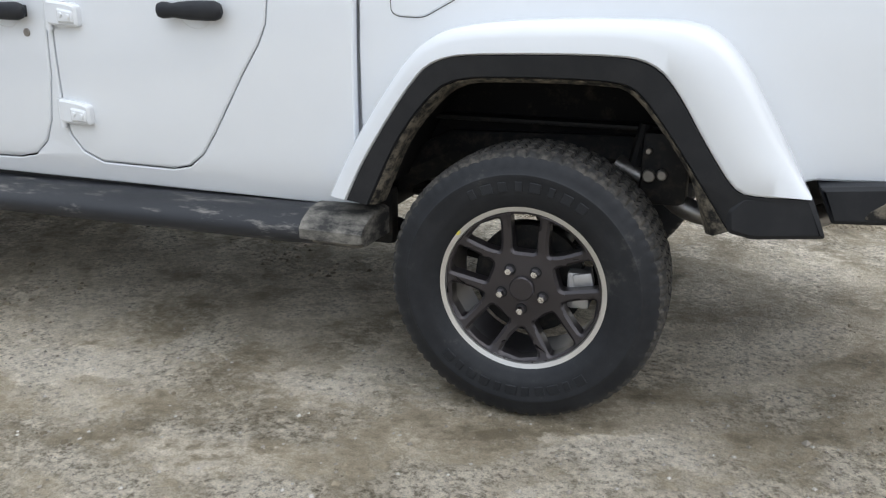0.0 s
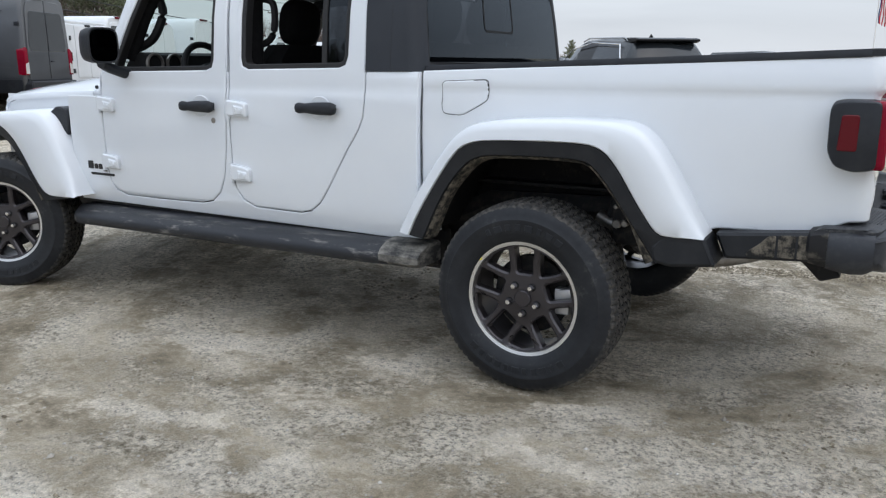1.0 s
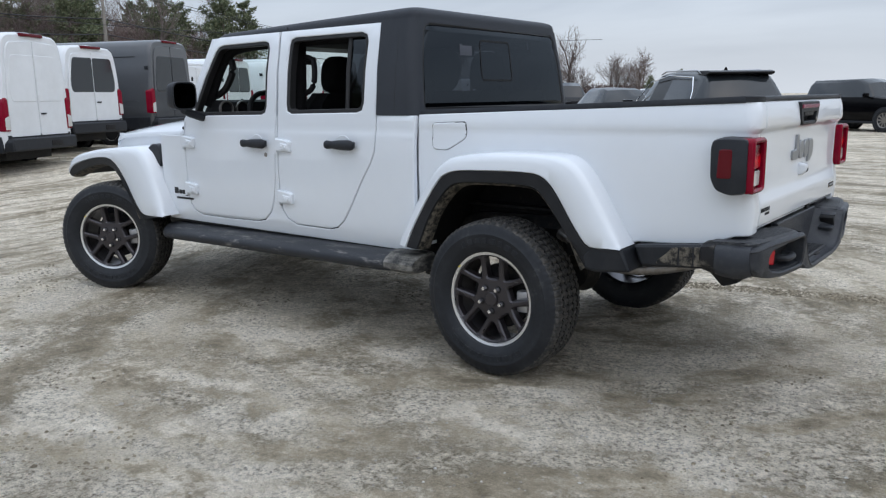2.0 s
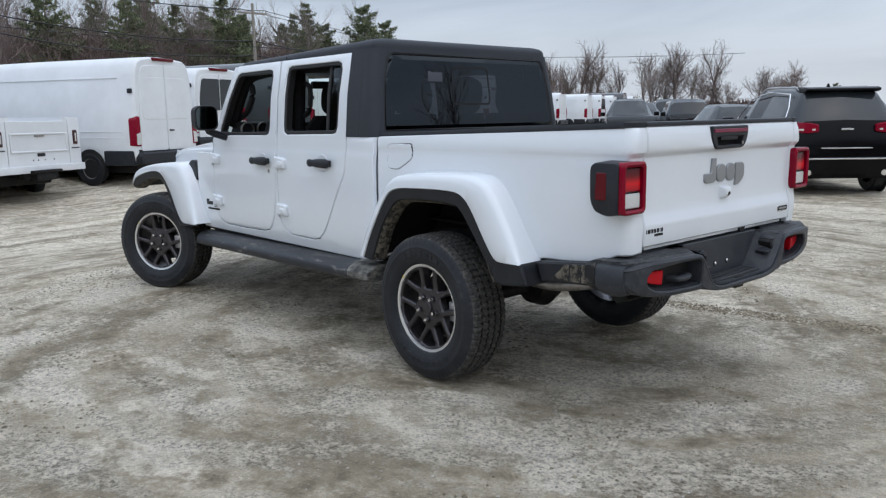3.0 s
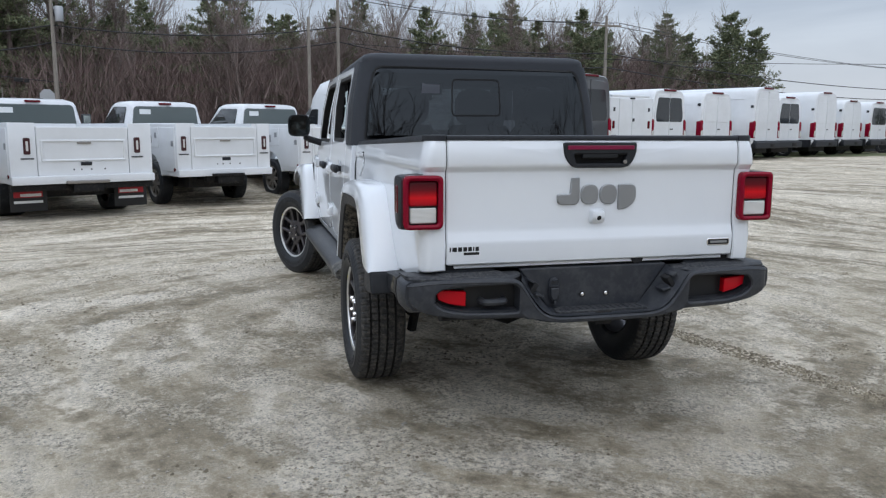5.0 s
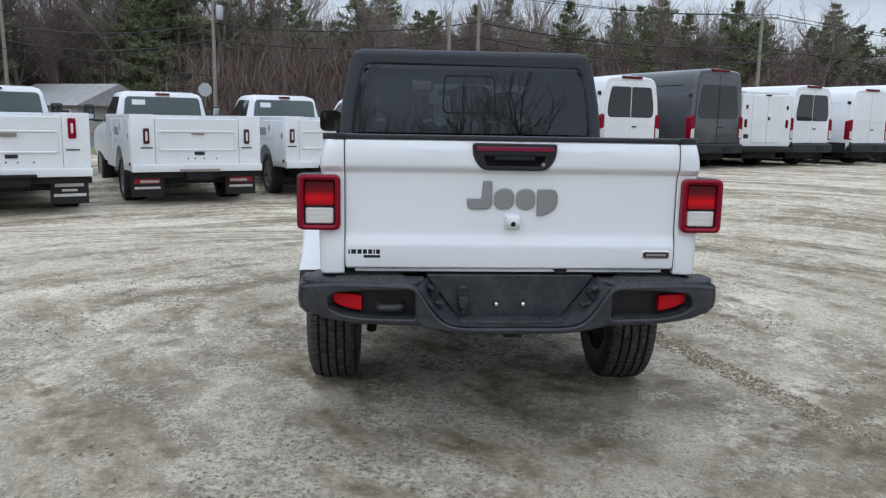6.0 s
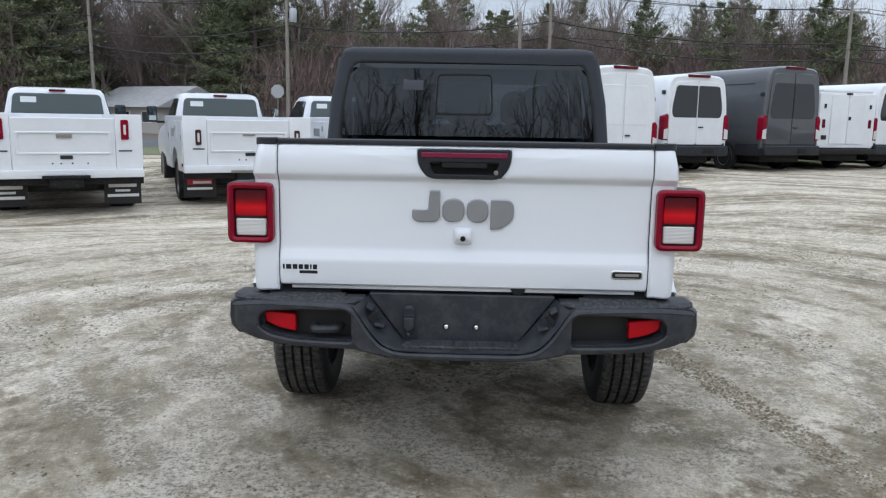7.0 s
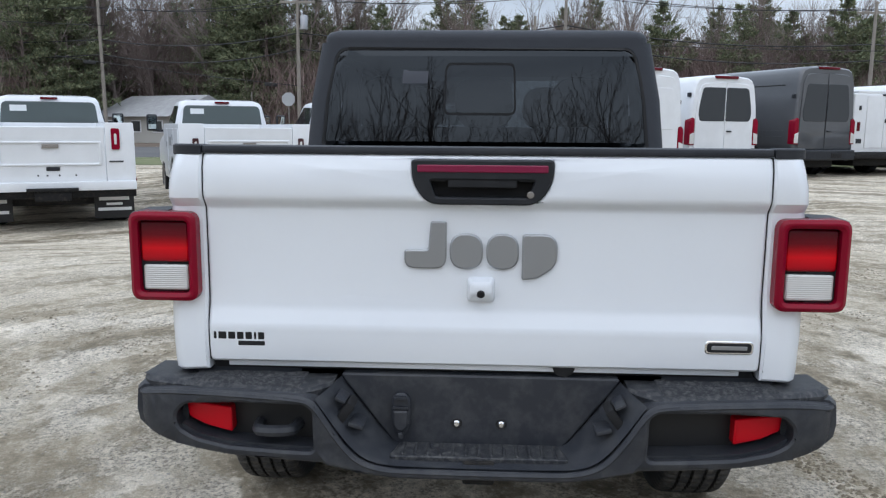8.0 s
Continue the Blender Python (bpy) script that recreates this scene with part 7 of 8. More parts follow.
car_e = car_body(4.6, 1.86, 1.64, 1.0, 1.06, sedanish, PAINT_OLD, "parked_crossover", "white crossover in the far row", "car", STEEL, 0.36, (1.3, 2.0))
car_e.matrix_basis = pose(-14.2, 33.5, 0.08, 0, 0, 128)
for src, x, y, a in ((car_d, -4.4, 38.0, 70), (car_c, -5.2, 29.5, 150), (car_e, -1.0, 40.0, 100), (car_a, -0.2, 52.0, 95), (car_a, -20.5, 31.0, 128), (car_e, -12.0, 37.0, 120), (car_a, 4.0, 62.0, 20), (car_e, 9.0, 66.0, 40), (car_d, 14.0, 70.0, 20), (car_a, -9.5, 26.0, 128), (car_c, -22.5, 36.5, 128)):
    copy_thing(src, pose(x, y, ground_height(x, y), 0, 0, a))


# ---- road, verge, house, poles and wires ----
ASPHALT = material("asphalt", (0.09, 0.09, 0.092), 0.9)
n_, l_, p_ = nodes_of(ASPHALT)
l_.new(ramp(ASPHALT, noise_node(ASPHALT, 0.6, 8.0, 0.6), [(0.3, (0.075, 0.075, 0.078)), (0.7, (0.125, 0.123, 0.12))]), p_.inputs['Base Color'])
GRASS = material("spring_grass", (0.09, 0.13, 0.03), 0.9)
n_, l_, p_ = nodes_of(GRASS)
l_.new(ramp(GRASS, noise_node(GRASS, 1.8, 8.0, 0.7), [(0.35, (0.095, 0.125, 0.040)), (0.52, (0.135, 0.150, 0.065)), (0.70, (0.22, 0.185, 0.12))]), p_.inputs['Base Color'])
LITTER = material("leaf_litter", (0.12, 0.09, 0.06), 0.95)
n_, l_, p_ = nodes_of(LITTER)
l_.new(ramp(LITTER, noise_node(LITTER, 0.8, 8.0, 0.7), [(0.35, (0.085, 0.062, 0.045)), (0.65, (0.17, 0.125, 0.09))]), p_.inputs['Base Color'])


def strip(name, x0, x1, lift, mat, label, y0=-160.0, y1=120.0, lean=-0.12):
    xs = np.linspace(x0, x1, 6)
    ys = np.linspace(y0, y1, 12)
    bm = bmesh.new()
    g = [[bm.verts.new((x + lean * y, y, ground_height(x + lean * y, y) + lift)) for y in ys] for x in xs]
    for i in range(len(xs) - 1):
        for j in range(len(ys) - 1):
            bm.faces.new((g[i][j], g[i + 1][j], g[i + 1][j + 1], g[i][j + 1]))
    ob = mesh_object(name, bm, mat)
    return tagged(ob, label, name, kind="structure")


strip("verge", -27.5, -21.5, 0.012, GRASS, "strip of new grass beside the road", -160, 30)
strip("road", -43.0, -27.5, 0.016, ASPHALT, "grey asphalt road behind the parked trucks")
strip("woodland_floor", -130.0, -43.0, 0.02, LITTER, "brown leaf litter under bare trees")

WOOD = material("weathered_pole_wood", (0.26, 0.22, 0.18), 0.9)
n_, l_, p_ = nodes_of(WOOD)
l_.new(ramp(WOOD, noise_node(WOOD, 3.0, 8.0, 0.7, (6, 6, 0.5)), [(0.3, (0.19, 0.165, 0.14)), (0.7, (0.33, 0.30, 0.26))]), p_.inputs['Base Color'])
WIRE = material("cable", (0.03, 0.03, 0.032), 0.7)
SHINGLE = material("grey_roof_shingle", (0.33, 0.33, 0.33), 0.9)
n_, l_, p_ = nodes_of(SHINGLE)
l_.new(ramp(SHINGLE, noise_node(SHINGLE, 2.0, 8.0, 0.7), [(0.3, (0.28, 0.28, 0.285)), (0.7, (0.40, 0.40, 0.40))]), p_.inputs['Base Color'])
SIDING = material("pale_siding", (0.42, 0.41, 0.38), 0.8)
ALU = material("sign_back_aluminium", (0.42, 0.43, 0.44), 0.5, 0.4)


def utility_pole(x, y, height, gear=False, arm=True, lean=0.0, label="weathered wooden utility pole beside the road"):
    p = thing("utility_pole", label, "utility pole", "poles along the road", pose(x, y, ground_height(x, y), 0, lean, 0))
    part("pole", tube([(0, 0, -0.3), (0, 0, height * 0.5), (0, 0, height)], [0.145, 0.12, 0.09], 10), WOOD, p)
    if arm:
        part("crossarm", box(-0.06, 0.06, -1.15, 1.15, height - 0.75, height - 0.62, 0.01), WOOD, p)
        for yy in (-1.05, -0.55, 0.55, 1.05):
            part("insulator", moved(lathe([(0.0001, 0.0), (0.05, 0.0), (0.03, 0.06), (0.05, 0.10), (0.02, 0.15), (0.0001, 0.16)], 10, 'z'), pose(0, yy, height - 0.62)), STEEL, p)
    if gear:
        part("transformer", moved(lathe([(0.0001, 0.0), (0.24, 0.0), (0.25, 0.05), (0.25, 0.8), (0.20, 0.9), (0.0001, 0.92)], 16, 'z'), pose(0.05, 0.42, height - 2.4)), SILVER_PAINT, p, "grey pole transformer")
        part("transformer_bracket", box(-0.03, 0.03, 0.1, 0.25, height - 2.1, height - 1.7), UNDER, p)
    return p


POLES = [(-53.0, -62.0, 10.5), (-50.0, -26.1, 9.6), (-48.0, -12.1, 9.8), (-50.4, 5.3, 10.6), (-48.5, 24.4, 9.2), (-69.0, 75.2, 8.2)]
for k, (x, y, h) in enumerate(POLES):
    utility_pole(x, y, h, gear=(k in (2, 5)), arm=(k != 1), lean=1.5 if k == 1 else 0.0)
utility_pole(-49.0, 3.2, 8.4, arm=False, lean=-1.0, label="leaning grey guy pole beside the road")


def cable(a, b, sag, r=0.014):
    a, b = Vector(a), Vector(b)
    pts = [a.lerp(b, t) - Vector((0, 0, sag * 4 * t * (1 - t))) for t in np.linspace(0, 1, 14)]
    ob = mesh_object("overhead_cable", tube(pts, r, 4), WIRE)
    tagged(ob, "black overhead cable strung between poles", "cable", "overhead cables")


for (xa, ya, ha), (xb, yb, hb) in zip(POLES, POLES[1:]):
    za, zb = ground_height(xa, ya), ground_height(xb, yb)
    for off, drop, sag in ((-0.9, 0.45, 0.5), (0.9, 0.45, 0.55), (0.0, 2.6, 0.6), (0.05, 3.6, 0.7)):
        cable((xa, ya + off, za + ha - drop), (xb, yb + off, zb + hb - drop), sag, 0.022 if drop < 1 else 0.036)
cable((-50.4, 6.0, 7.2), (-30.0, 60.0, 6.2), 1.0, 0.018)
cable((-50.0, -25.6, 8.2), (-20.0, -70.0, 9.5), 0.8, 0.02)

cable((-49.2, -29.0, 6.15), (-48.8, -11.9, 4.15), 0.12, 0.022)
for y, z in ((-26.55, 5.76), (-14.25, 4.33)):
    c = thing("cable_closure", "black splice box hanging on an overhead cable", "cable box", "cable boxes", pose(-49.1, y, z))
    part("sleeve", moved(box(-0.09, 0.09, -0.42, 0.42, -0.17, 0.03, 0.04), pose(0, 0, 0, -4, 0, 0)), SEAL, c)
    part("hanger", box(-0.02, 0.02, -0.03, 0.03, 0.0, 0.12), STEEL, c)

# eight-sided sign seen from behind
sign = thing("road_sign", "grey back of an eight-sided road sign", "road sign", "", pose(-44.0, -11.8, ground_height(-44, -11)))
part("post", tube([(0, 0, 0), (0, 0, 3.2)], 0.035, 8), STEEL, sign)
part("plate", moved(disc(0.42, 0.0, 0.01, 8, 'x'), pose(0.04, 0, 2.85, 22.5, 0, 0)), ALU, sign)
sign_b = thing("sign_post", "thin grey steel sign post", "sign post", "", pose(-44.5, -14.2, ground_height(-44, -14)))
part("post", tube([(0, 0, 0), (0, 0, 3.3)], 0.03, 8), STEEL, sign_b)

house = thing("house", "low house with grey shingle roof among trees", "house", "", pose(-54.5, -23.4, 0.285, 0, 0, -24))
part("wall", box(-3.4, 3.4, -3.4, 3.4, 0.0, 1.95), SIDING, house)
part("roof", prism([(-4.0, 1.85), (4.0, 1.85), (0.0, 3.45)], 'y', -3.9, 3.9), SHINGLE, house)
for y in (-2.2, 0.2, 2.3):
    wn_ = part("window", box(3.4, 3.44, y - 0.5, y + 0.5, 0.75, 1.6, 0.01), PAINT_OLD, house)
    part("pane", box(3.435, 3.45, y - 0.42, y + 0.42, 0.82, 1.53), GLOSSBLACK, wn_)

# flag on a tall pole
flag = thing("flag_pole", "striped cloth flag hanging on a white pole", "flag pole", "", pose(-1.1, 78.0, 0.0))
part("pole", tube([(0, 0, 0), (0, 0, 7.8)], [0.08, 0.05], 8), WHITE_MARK, flag)
BLUE_MARK = material("blue_cloth", (0.03, 0.04, 0.12), 0.9)
for k in range(9):
    ring_a = [(0.10 + 0.10 * k + 0.03 * math.sin(z * 3 + k), 0.06 * math.sin(2.0 * z + k), z) for z in np.linspace(7.6 - 0.14 * k, 5.0 - 0.06 * k, 10)]
    ring_b = [(p[0] + 0.10, p[1] + 0.02, p[2] - 0.06) for p in ring_a]
    part("flag_stripe", loft([ring_a, ring_b], False, False), BLUE_MARK if k in (0,) else RED_MARK if k % 2 else WHITE_MARK, flag)


# ---- trees ----
BARK = material("grey_brown_bark", (0.15, 0.125, 0.11), 0.95)
n_, l_, p_ = nodes_of(BARK)
oi = n_.new("ShaderNodeObjectInfo")
l_.new(mix(BARK, 0.6, ramp(BARK, oi.outputs['Random'], [(0.0, (0.13, 0.093, 0.082)), (0.5, (0.195, 0.148, 0.13)), (1.0, (0.38, 0.34, 0.31))]), ramp(BARK, noise_node(BARK, 2.5, 6.0, 0.7, (1, 1, 0.3)), [(0.3, (0.115, 0.087, 0.077)), (0.7, (0.23, 0.19, 0.17))])), p_.inputs['Base Color'])
NEEDLE = material("pine_needles", (0.05, 0.075, 0.03), 0.9)
n_, l_, p_ = nodes_of(NEEDLE)
gi = n_.new("ShaderNodeNewGeometry")
l_.new(ramp(NEEDLE, gi.outputs['Random Per Island'], [(0.0, (0.078, 0.100, 0.056)), (0.5, (0.145, 0.165, 0.090)), (1.0, (0.25, 0.265, 0.15))]), p_.inputs['Base Color'])
TWIG = material("winter_twigs", (0.13, 0.09, 0.075), 0.95)
n_, l_, p_ = nodes_of(TWIG)
gi = n_.new("ShaderNodeNewGeometry")
l_.new(ramp(TWIG, gi.outputs['Random Per Island'], [(0.0, (0.095, 0.062, 0.055)), (0.5, (0.150, 0.104, 0.092)), (1.0, (0.25, 0.19, 0.17))]), p_.inputs['Base Color'])


class Soup:
    """Collects tapered sticks and flakes as plain lists of points and faces."""

    def __init__(self):
        self.v, self.f = [], []

    def stick(self, a, b, ra, rb, sides=4):
        d = (b - a)
        if d.length < 1e-6:
            return
        d.normalize()
        p = d.cross(Vector((0.3, 0.5, 0.8))).normalized()
        q = d.cross(p)
        i = len(self.v)
        for c, r in ((a, ra), (b, rb)):
            for k in range(sides):
                t = 2 * math.pi * k / sides
                self.v.append(tuple(c + (p * math.cos(t) + q * math.sin(t)) * r))
        for k in range(sides):
            j = (k + 1) % sides
            self.f.append((i + k, i + j, i + sides + j, i + sides + k))

    def flake(self, a, d, w, length):
        d = d.normalized()
        s = d.cross(any_dir(random)).normalized() * w
        i = len(self.v)
        self.v += [tuple(a - s * 0.5), tuple(a + d * length * 0.5 - s), tuple(a + d * length), tuple(a + d * length * 0.5 + s)]
        self.f.append((i, i + 1, i + 2, i + 3))

    def mesh(self, name, mat):
        me = bpy.data.meshes.new(name)
        me.from_pydata(self.v, [], self.f)
        me.materials.append(mat)
        return me


def any_dir(rng, up=0.0):
    return Vector((rng.uniform(-1, 1), rng.uniform(-1, 1), rng.uniform(-1, 1) + up)).normalized()


def bare_tree_meshes(seed, height, spread=1.0, forks=1, bole=0.52):
    rng = random.Random(seed)
    trunk, crown = Soup(), Soup()

    def grow(soup, a, d, length, r, depth):
        steps = 3 if depth < 2 else 2
        p = a.copy()
        for s in range(steps):
            d2 = (d + any_dir(rng) * (0.10 + 0.05 * depth) + Vector((0, 0, 0.05))).normalized()
            q = p + d2 * length / steps
            r2 = r * (0.86 if depth else 0.90)
            soup.stick(p, q, r, r2, 6 if depth == 0 else 4 if depth == 1 else 3)
            if depth < 4 and (s > 0 or depth > 0):
                for _ in range(rng.choice((1, 2, 2)) if depth < 3 else 2):
                    side = any_dir(rng, 0.25)
                    nd = (d2 * 0.75 + side * (0.75 * spread)).normalized()
                    grow(crown, p.lerp(q, rng.uniform(0.3, 1.0)), nd, length * rng.uniform(0.45, 0.72), r2 * rng.uniform(0.40, 0.62), depth + 1)
            p, d, r = q, d2, r2
        if depth < 4:
            for _ in range(2):
                grow(crown, p, (d + any_dir(rng, 0.3) * (0.34 if depth == 0 else 0.5) * spread).normalized(), length * rng.uniform(0.5, 0.75), r * 0.75, depth + 1)
    for k in range(forks):
        grow(trunk, Vector((0.12 * k, 0.1 * k, -0.1)), Vector((rng.uniform(-0.07, 0.07) * (1 + k), rng.uniform(-0.07, 0.07) * (1 + k), 1)), height * bole, height * 0.0135, 0)
    return trunk.mesh("trunk", BARK), crown.mesh("crown", BARK)


def pine_meshes(seed, height, bare=0.3, width=0.2):
    rng = random.Random(seed)
    trunk, crown = Soup(), Soup()
    top = Vector((rng.uniform(-0.3, 0.3), rng.uniform(-0.3, 0.3), height))
    base = Vector((0, 0, -0.1))
    n = 8
    for k in range(n):
        trunk.stick(base.lerp(top, k / n), base.lerp(top, (k + 1) / n), height * 0.014 * (1 - k / n) + 0.02, height * 0.014 * (1 - (k + 1) / n) + 0.02, 6)
    z = height * bare
    while z < height * 0.985:
        t = (z - height * bare) / (height * (1 - bare))
        reach = height * width * (1.0 - t) ** 0.8 * (0.75 + 0.25 * math.sin(3.1 * t)) + 0.22
        for _ in range(rng.choice((4, 5, 6))):
            a = rng.uniform(0, 2 * math.pi)
            d = Vector((math.cos(a), math.sin(a), rng.uniform(-0.05, 0.28) + 0.5 * t))
            p = base.lerp(top, (z + rng.uniform(-0.1, 0.1)) / height)
            L = reach * rng.uniform(0.45, 1.25)
            trunk.stick(p, p + d * L * 0.9, 0.03, 0.010, 3)
            side = d.cross(Vector((0, 0, 1))).normalized()
            for s in range(int(11 + L * 18)):
                u = rng.uniform(0.30, 1.05)
                spray = side * rng.gauss(0, 0.26 * L * (1.15 - 0.6 * u))
                q = p + d * L * u + spray + Vector((0, 0, rng.gauss(0.02, 0.07)))
                for _ in range(4):
                    e = (d * 0.5 + spray * 0.6 + any_dir(rng, 0.25) * 0.8).normalized()
                    crown.flake(q, e, rng.uniform(0.024, 0.05), rng.uniform(0.16, 0.36))
        z += height * rng.uniform(0.030, 0.058)
    return trunk.mesh("trunk", BARK), crown.mesh("crown", NEEDLE)


def plant(name, meshes, label, category, group, m):
    t = thing(name, label, category, group, m)
    for key, me in zip(("trunk", "crown"), meshes):
        ob = new(key, me)
        ob.parent = t
    return t


BARE = [bare_tree_meshes(11 + k, h, s, f) for k, (h, s, f) in enumerate(((11.5, 0.75, 1), (10.0, 0.85, 1), (12.5, 0.7, 1), (9.0, 0.9, 2), (11.0, 0.95, 2)))]
SPREADING = [bare_tree_meshes(61 + k, h, s, 1, 0.30) for k, (h, s) in enumerate(((10.0, 1.3), (9.0, 1.2), (11.0, 1.4)))]
PINE = [pine_meshes(31 + k, h, b, w) for k, (h, b, w) in enumerate(((12.5, 0.28, 0.23), (10.5, 0.20, 0.27), (13.5, 0.38, 0.22), (9.5, 0.10, 0.32)))]
rt = random.Random(5)
# the wood behind the road
for k in range(150):
    y = rt.uniform(-85, 50)
    x = (-54 if y > -8 or y < -32 else -58) - rt.random() ** 1.3 * 26 - 0.12 * y
    m = rt.randrange(5)
    s = rt.uniform(0.75, 1.05) * (1.12 if y < -10 else 0.92)
    plant("bare_tree", BARE[m], "leafless grey-brown tree at the wood's edge", "tree", "bare trees of the wood", pose(x, y, ground_height(x, y), 0, 0, rt.uniform(0, 360)) @ Matrix.Scale(s, 4))
for k in range(98):
    y = rt.uniform(-75, -14) if k % 3 else rt.uniform(-12, 46)
    x = (-54 if y < -26 else -57 if y < -16 else -62) - rt.random() * 20 - 0.12 * y
    m = rt.randrange(3)
    s = rt.uniform(0.72, 1.05) * (1.15 if y < -8 else 0.92)
    plant("pine_tree", PINE[m], "dark green pine standing among bare trees", "tree", "pines of the wood", pose(x, y, ground_height(x, y), 0, 0, rt.uniform(0, 360)) @ Matrix.Scale(s, 4))
# the clear single pines of the skyline
for x, y, m, s in ((-58.0, -3.2, 0, 0.92), (-60.0, -8.3, 2, 0.80), (-61.0, 46.0, 3, 1.10), (-60.0, 42.6, 3, 1.22), (-63.0, 40.0, 3, 1.05), (-60.0, 36.4, 0, 0.90), (-59.0, 27.7, 1, 1.04), (-61.0, 30.0, 3, 1.05), (-61.0, -36.0, 2, 1.05), (-59.0, -31.0, 1, 1.1), (-60.0, 14.1, 1, 1.02), (-59.0, 19.6, 0, 0.84), (-60.0, 24.0, 1, 0.95), (-59.0, 6.4, 1, 0.96), (-61.0, 3.0, 0, 0.80), (-60.0, -13.0, 1, 1.05), (-58.5, -17.5, 3, 1.1), (-59.0, -21.0, 0, 1.0)):
    plant("pine_tree", PINE[m], "tall dark green pine on the skyline", "tree", "pines of the wood", pose(x, y, 0.28, 0, 0, 37 * m + 10 * s) @ Matrix.Scale(s, 4))
for k in range(15):
    y = -10 + 3.9 * k + rt.uniform(-1, 1)
    plant("pine_tree", PINE[(1, 3, 0)[k % 3]], "broad dark green pine behind bare trees", "tree", "pines of the wood", pose(-69 + rt.uniform(-4, 2) - 0.12 * y, y, 0.28, 0, 0, rt.uniform(0, 360)) @ Matrix.Scale(rt.uniform(0.95, 1.15), 4))
# far bare trees beyond the lot
for k in range(36):
    t = k / 35
    x, y = -66 + 27 * t + rt.uniform(-2, 2), 74 + 18 * t + rt.uniform(-4, 6)
    plant("bare_tree", SPREADING[k % 3], "leafless spreading tree beyond the lot", "tree", "bare trees beyond the lot", pose(x, y, ground_height(x, y), 0, 0, rt.uniform(0, 360)) @ Matrix.Scale(rt.uniform(0.95, 1.35) * (0.72 if t > 0.6 else 1.0), 4))
for x, y, s in ((-33.5, 79.0, 0.36), (-30.5, 80.0, 0.42), (-29.5, 81.5, 0.38)):
    plant("pine_tree", PINE[3], "small far pine beyond the lot", "tree", "pines beyond the lot", pose(x, y, 0.0, 0, 0, x * 9) @ Matrix.Scale(s, 4))
# trees behind the walk, which the truck's glass mirrors
for k in range(26):
    y = -42 + 84 * k / 25 + rt.uniform(-1, 1)
    plant("bare_tree", BARE[k % 5], "leafless tree across the lot, mirrored in glass", "tree", "bare trees across the lot", pose(46 + rt.uniform(-4, 8), y, 0.0, 0, 0, rt.uniform(0, 360)) @ Matrix.Scale(rt.uniform(0.95, 1.2), 4))

# undergrowth and the deep of the wood: countless thin stems
brush = Soup()
rb = random.Random(9)
for k in range(190000):
    y = rb.uniform(-100, 56)
    x = -50 - rb.random() ** 0.9 * 42 - 0.12 * y
    if abs(x + 51) < 6 and abs(y + 23) < 7:
        continue
    deep = min(1.0, (-50 - 0.12 * y - x) / 30)
    h = rb.uniform(1.0, 3.2) + 6.5 * deep * rb.random()
    if y > 44:
        h *= 0.5
    a = Vector((x, y, ground_height(x, y) + (rb.uniform(0.0, 4.5 + 3.8 * deep) if rb.random() < 0.7 else 0.0) * (0.4 if y > 44 else 1)))
    d = Vector((rb.gauss(0, 0.45), rb.gauss(0, 0.45), 1)).normalized()
    w = 0.007 + 0.026 * rb.random() ** 3
    b = a + d * h * 0.7
    s = d.cross(Vector((rb.uniform(0.6, 1), rb.uniform(-0.5, 0.5), 0))).normalized() * w
    i = len(brush.v)
    brush.v += [tuple(a - s), tuple(a + s), tuple(b + s * 0.3), tuple(b - s * 0.3)]
    brush.f.append((i, i + 1, i + 2, i + 3))
for k in range(70000):
    y = rb.uniform(-12, 48)
    x = -55 - rb.random() * 26 - 0.12 * y
    top = 7.6 + 1.3 * noise.noise((y * 0.22, x * 0.1, 4.0))
    a = Vector((x, y, 2.0 + (top - 2.0) * rb.random() ** 0.8))
    brush.flake(a, Vector((rb.gauss(0, 0.55), rb.gauss(0, 0.55), 0.8)), rb.uniform(0.008, 0.022), rb.uniform(0.6, 1.7))
tagged(new("undergrowth", brush.mesh("undergrowth", TWIG)), "dense brown winter undergrowth of the wood", "undergrowth", kind="stuff")
across = Soup()
for k in range(30000):
    y, x = rb.uniform(-60, 60), 46 + rb.random() * 16
    tall = (9.2 if y > -5 else 6.6) + 1.4 * noise.noise((y * 0.35, 0.0, 2.0))
    a = Vector((x, y, tall * rb.random()))
    across.stick(a, a + Vector((rb.gauss(0, 0.5), rb.gauss(0, 0.5), rb.uniform(1.0, 2.6))), 0.05, 0.010, 3)
tagged(new("far_thicket", across.mesh("far_thicket", TWIG)), "dense bare thicket across the lot", "thicket", kind="stuff")
hedge = Soup()
for k in range(9000):
    t = rb.random()
    x, y = -74 + 36 * t + rb.uniform(-3, 3), 74 + 20 * t + rb.uniform(-3, 3)
    a = Vector((x, y, rb.uniform(0, 2.0)))
    hedge.flake(a, Vector((rb.gauss(0, 0.5), rb.gauss(0, 0.5), 1)), rb.uniform(0.04, 0.12), rb.uniform(0.5, 1.4))
tagged(new("far_brush", hedge.mesh("far_brush", TWIG)), "low brown brush along the far edge", "brush", kind="stuff")

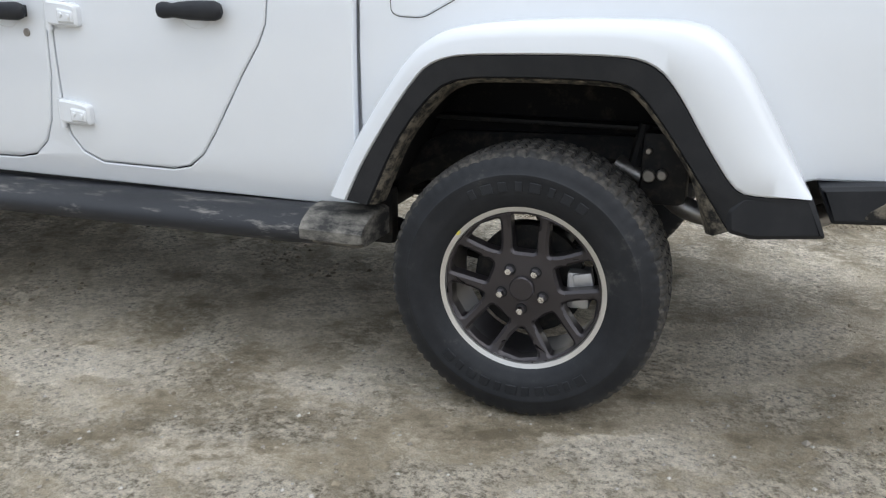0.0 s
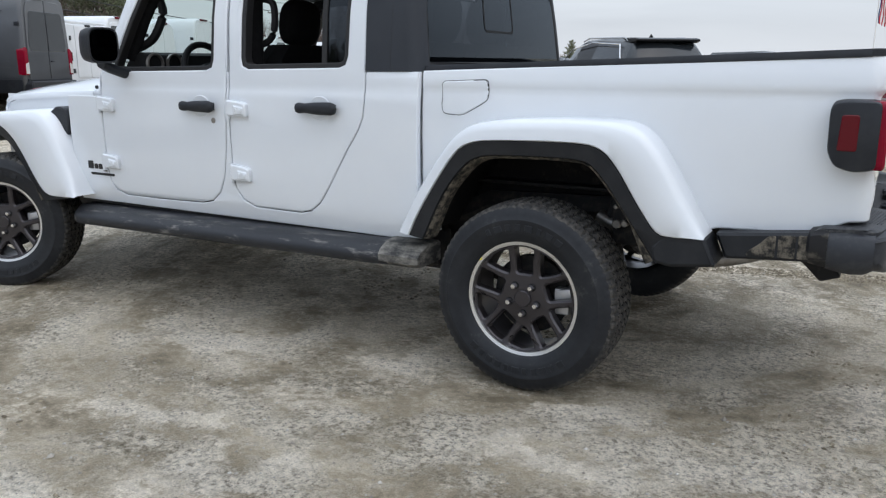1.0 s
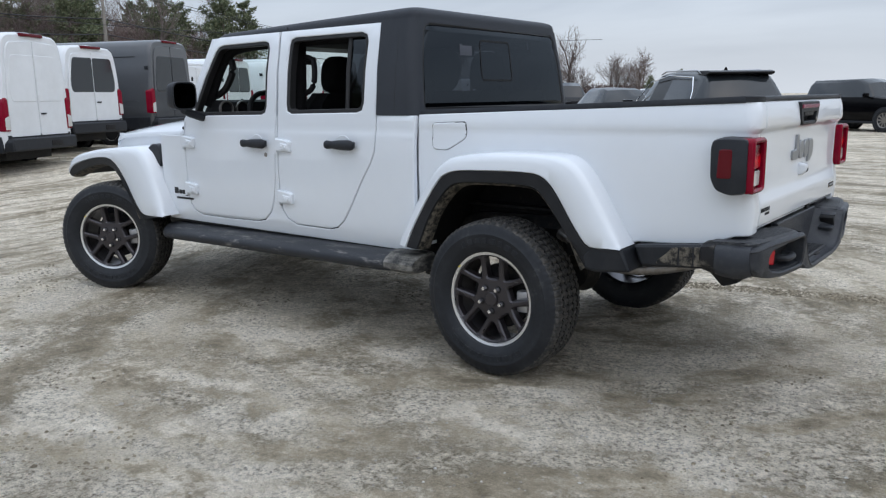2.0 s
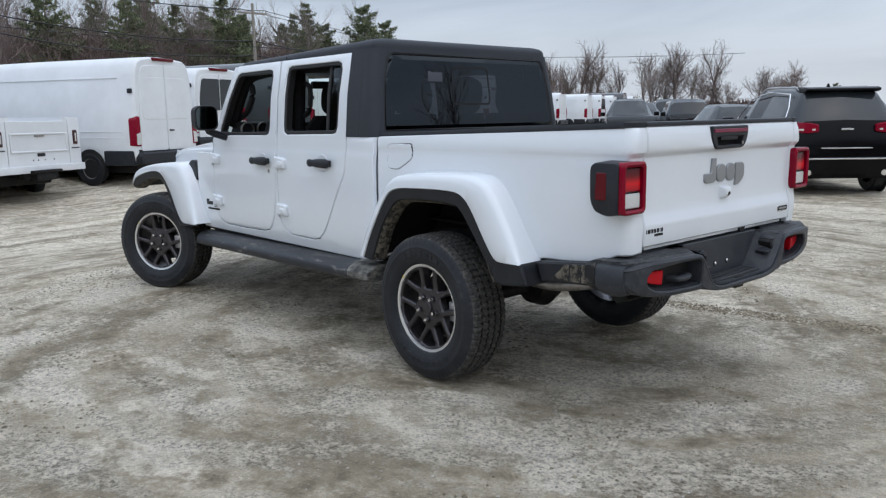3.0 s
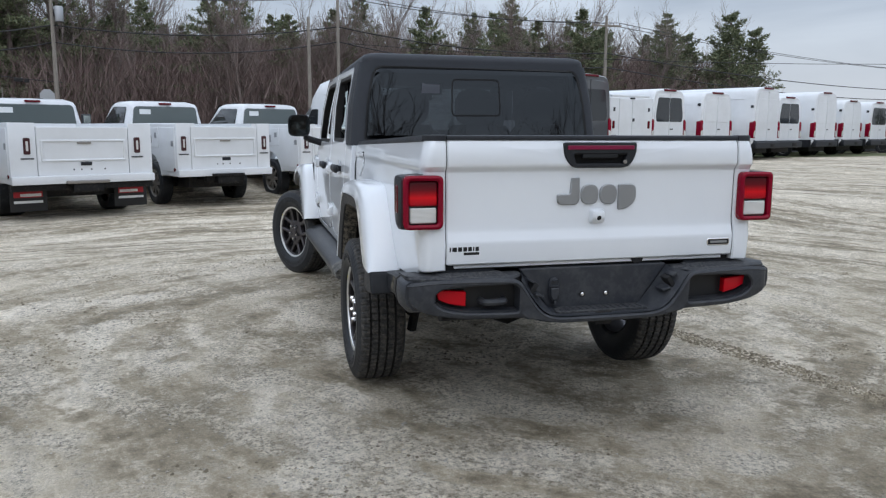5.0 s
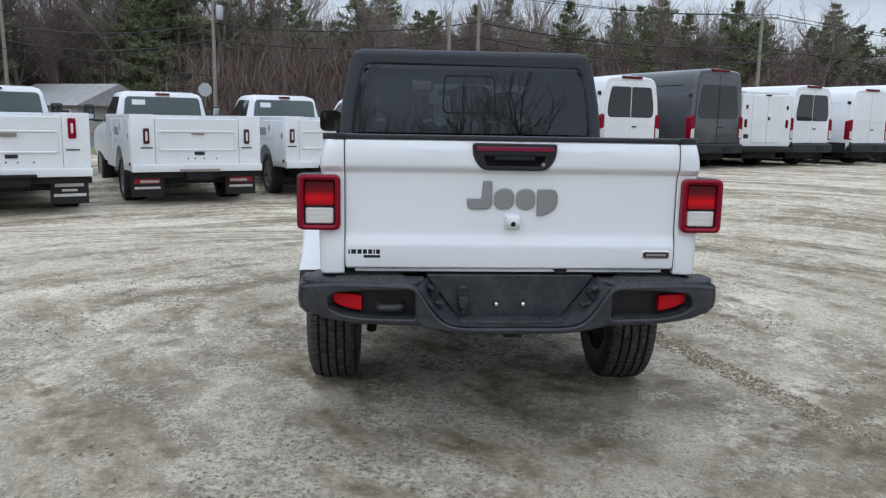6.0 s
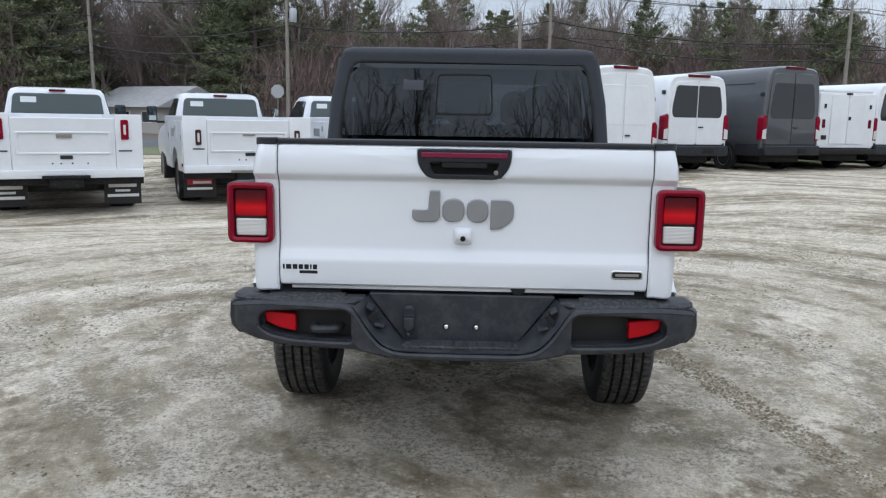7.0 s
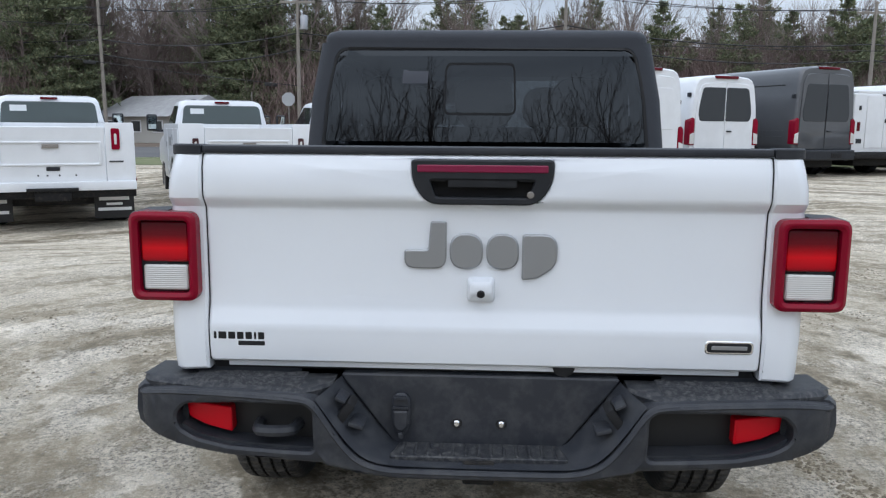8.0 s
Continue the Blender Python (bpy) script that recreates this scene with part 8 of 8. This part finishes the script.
# ---- loose stones on the lot ----
stones = Soup()
rs = random.Random(21)
STONE = material("loose_stones", (0.3, 0.29, 0.27), 0.9)
n_, l_, p_ = nodes_of(STONE)
gi = n_.new("ShaderNodeNewGeometry")
l_.new(ramp(STONE, gi.outputs['Random Per Island'], [(0.0, (0.19, 0.17, 0.14)), (0.6, (0.36, 0.33, 0.285)), (1.0, (0.56, 0.53, 0.48))]), p_.inputs['Base Color'])
for k in range(11000):
    if rs.random() < 0.6:
        x, y = rs.gauss(0.5, 2.2), rs.gauss(-1.6, 1.6)
    else:
        x, y = rs.uniform(-9, 5), rs.uniform(-5, 6)
    r = 0.0022 + 0.006 * rs.random() ** 3
    if rs.random() < 0.004:
        r *= 2.2
    c = Vector((x, y, ground_height(x, y) + noise.noise((x * 0.9, y * 0.9, 3.1)) * 0.010 + noise.noise((x * 3.5, y * 3.5, 7.7)) * 0.006 - 0.003))
    i = len(stones.v)
    for dx, dy, dz in ((1, 0, 0.2), (0, 1, 0.3), (-1, 0, 0.1), (0, -1, 0.25), (0.1, 0.1, 1.0)):
        stones.v.append((c.x + dx * r * rs.uniform(0.7, 1.4), c.y + dy * r * rs.uniform(0.7, 1.4), c.z + dz * r * rs.uniform(0.6, 1.1)))
    stones.f += [(i, i + 1, i + 4), (i + 1, i + 2, i + 4), (i + 2, i + 3, i + 4), (i + 3, i, i + 4)]
tagged(new("loose_stones", stones.mesh("loose_stones", STONE)), "scattered small grey stones on the gravel", "stones", kind="stuff")

# dark crumbs of wet soil, in clusters and along one tyre track
clods = Soup()
SOIL = material("soil_crumbs", (0.14, 0.12, 0.09), 0.95, spec=0.2)
n_, l_, p_ = nodes_of(SOIL)
gi = n_.new("ShaderNodeNewGeometry")
l_.new(ramp(SOIL, gi.outputs['Random Per Island'], [(0.0, (0.12, 0.098, 0.070)), (1.0, (0.32, 0.275, 0.20))]), p_.inputs['Base Color'])
rc = random.Random(77)
count = 0
while count < 6500:
    if rc.random() < 0.06:
        t = rc.random()
        x, y = -1.2 + 2.6 * t + rc.gauss(0, 0.01), 1.27 + 0.60 * t + rc.choice((-0.07, 0.0, 0.07)) + rc.gauss(0, 0.022)
    else:
        x, y = rc.uniform(-6, 4.5), rc.uniform(-4.5, 4.5)
        if noise.noise((x * 1.3, y * 1.3, 9.4)) + 0.5 * noise.noise((x * 4.1, y * 4.1, 2.2)) < 0.40:
            continue
    count += 1
    r = 0.003 + 0.010 * rc.random() ** 2
    z = ground_height(x, y) + noise.noise((x * 0.9, y * 0.9, 3.1)) * 0.010 + noise.noise((x * 3.5, y * 3.5, 7.7)) * 0.006 - 0.004
    i = len(clods.v)
    a0 = rc.uniform(0, 6.28)
    for k in range(5):
        a = a0 + k * 1.2566
        q = r * rc.uniform(0.7, 1.5)
        clods.v.append((x + q * math.cos(a), y + q * math.sin(a), z))
    clods.v.append((x + rc.uniform(-0.3, 0.3) * r, y + rc.uniform(-0.3, 0.3) * r, z + r * rc.uniform(0.5, 1.0)))
    clods.f += [(i + k, i + (k + 1) % 5, i + 5) for k in range(5)]
tagged(new("soil_crumbs", clods.mesh("soil_crumbs", SOIL)), "dark crumbs of damp soil on the lot", "soil", kind="stuff")
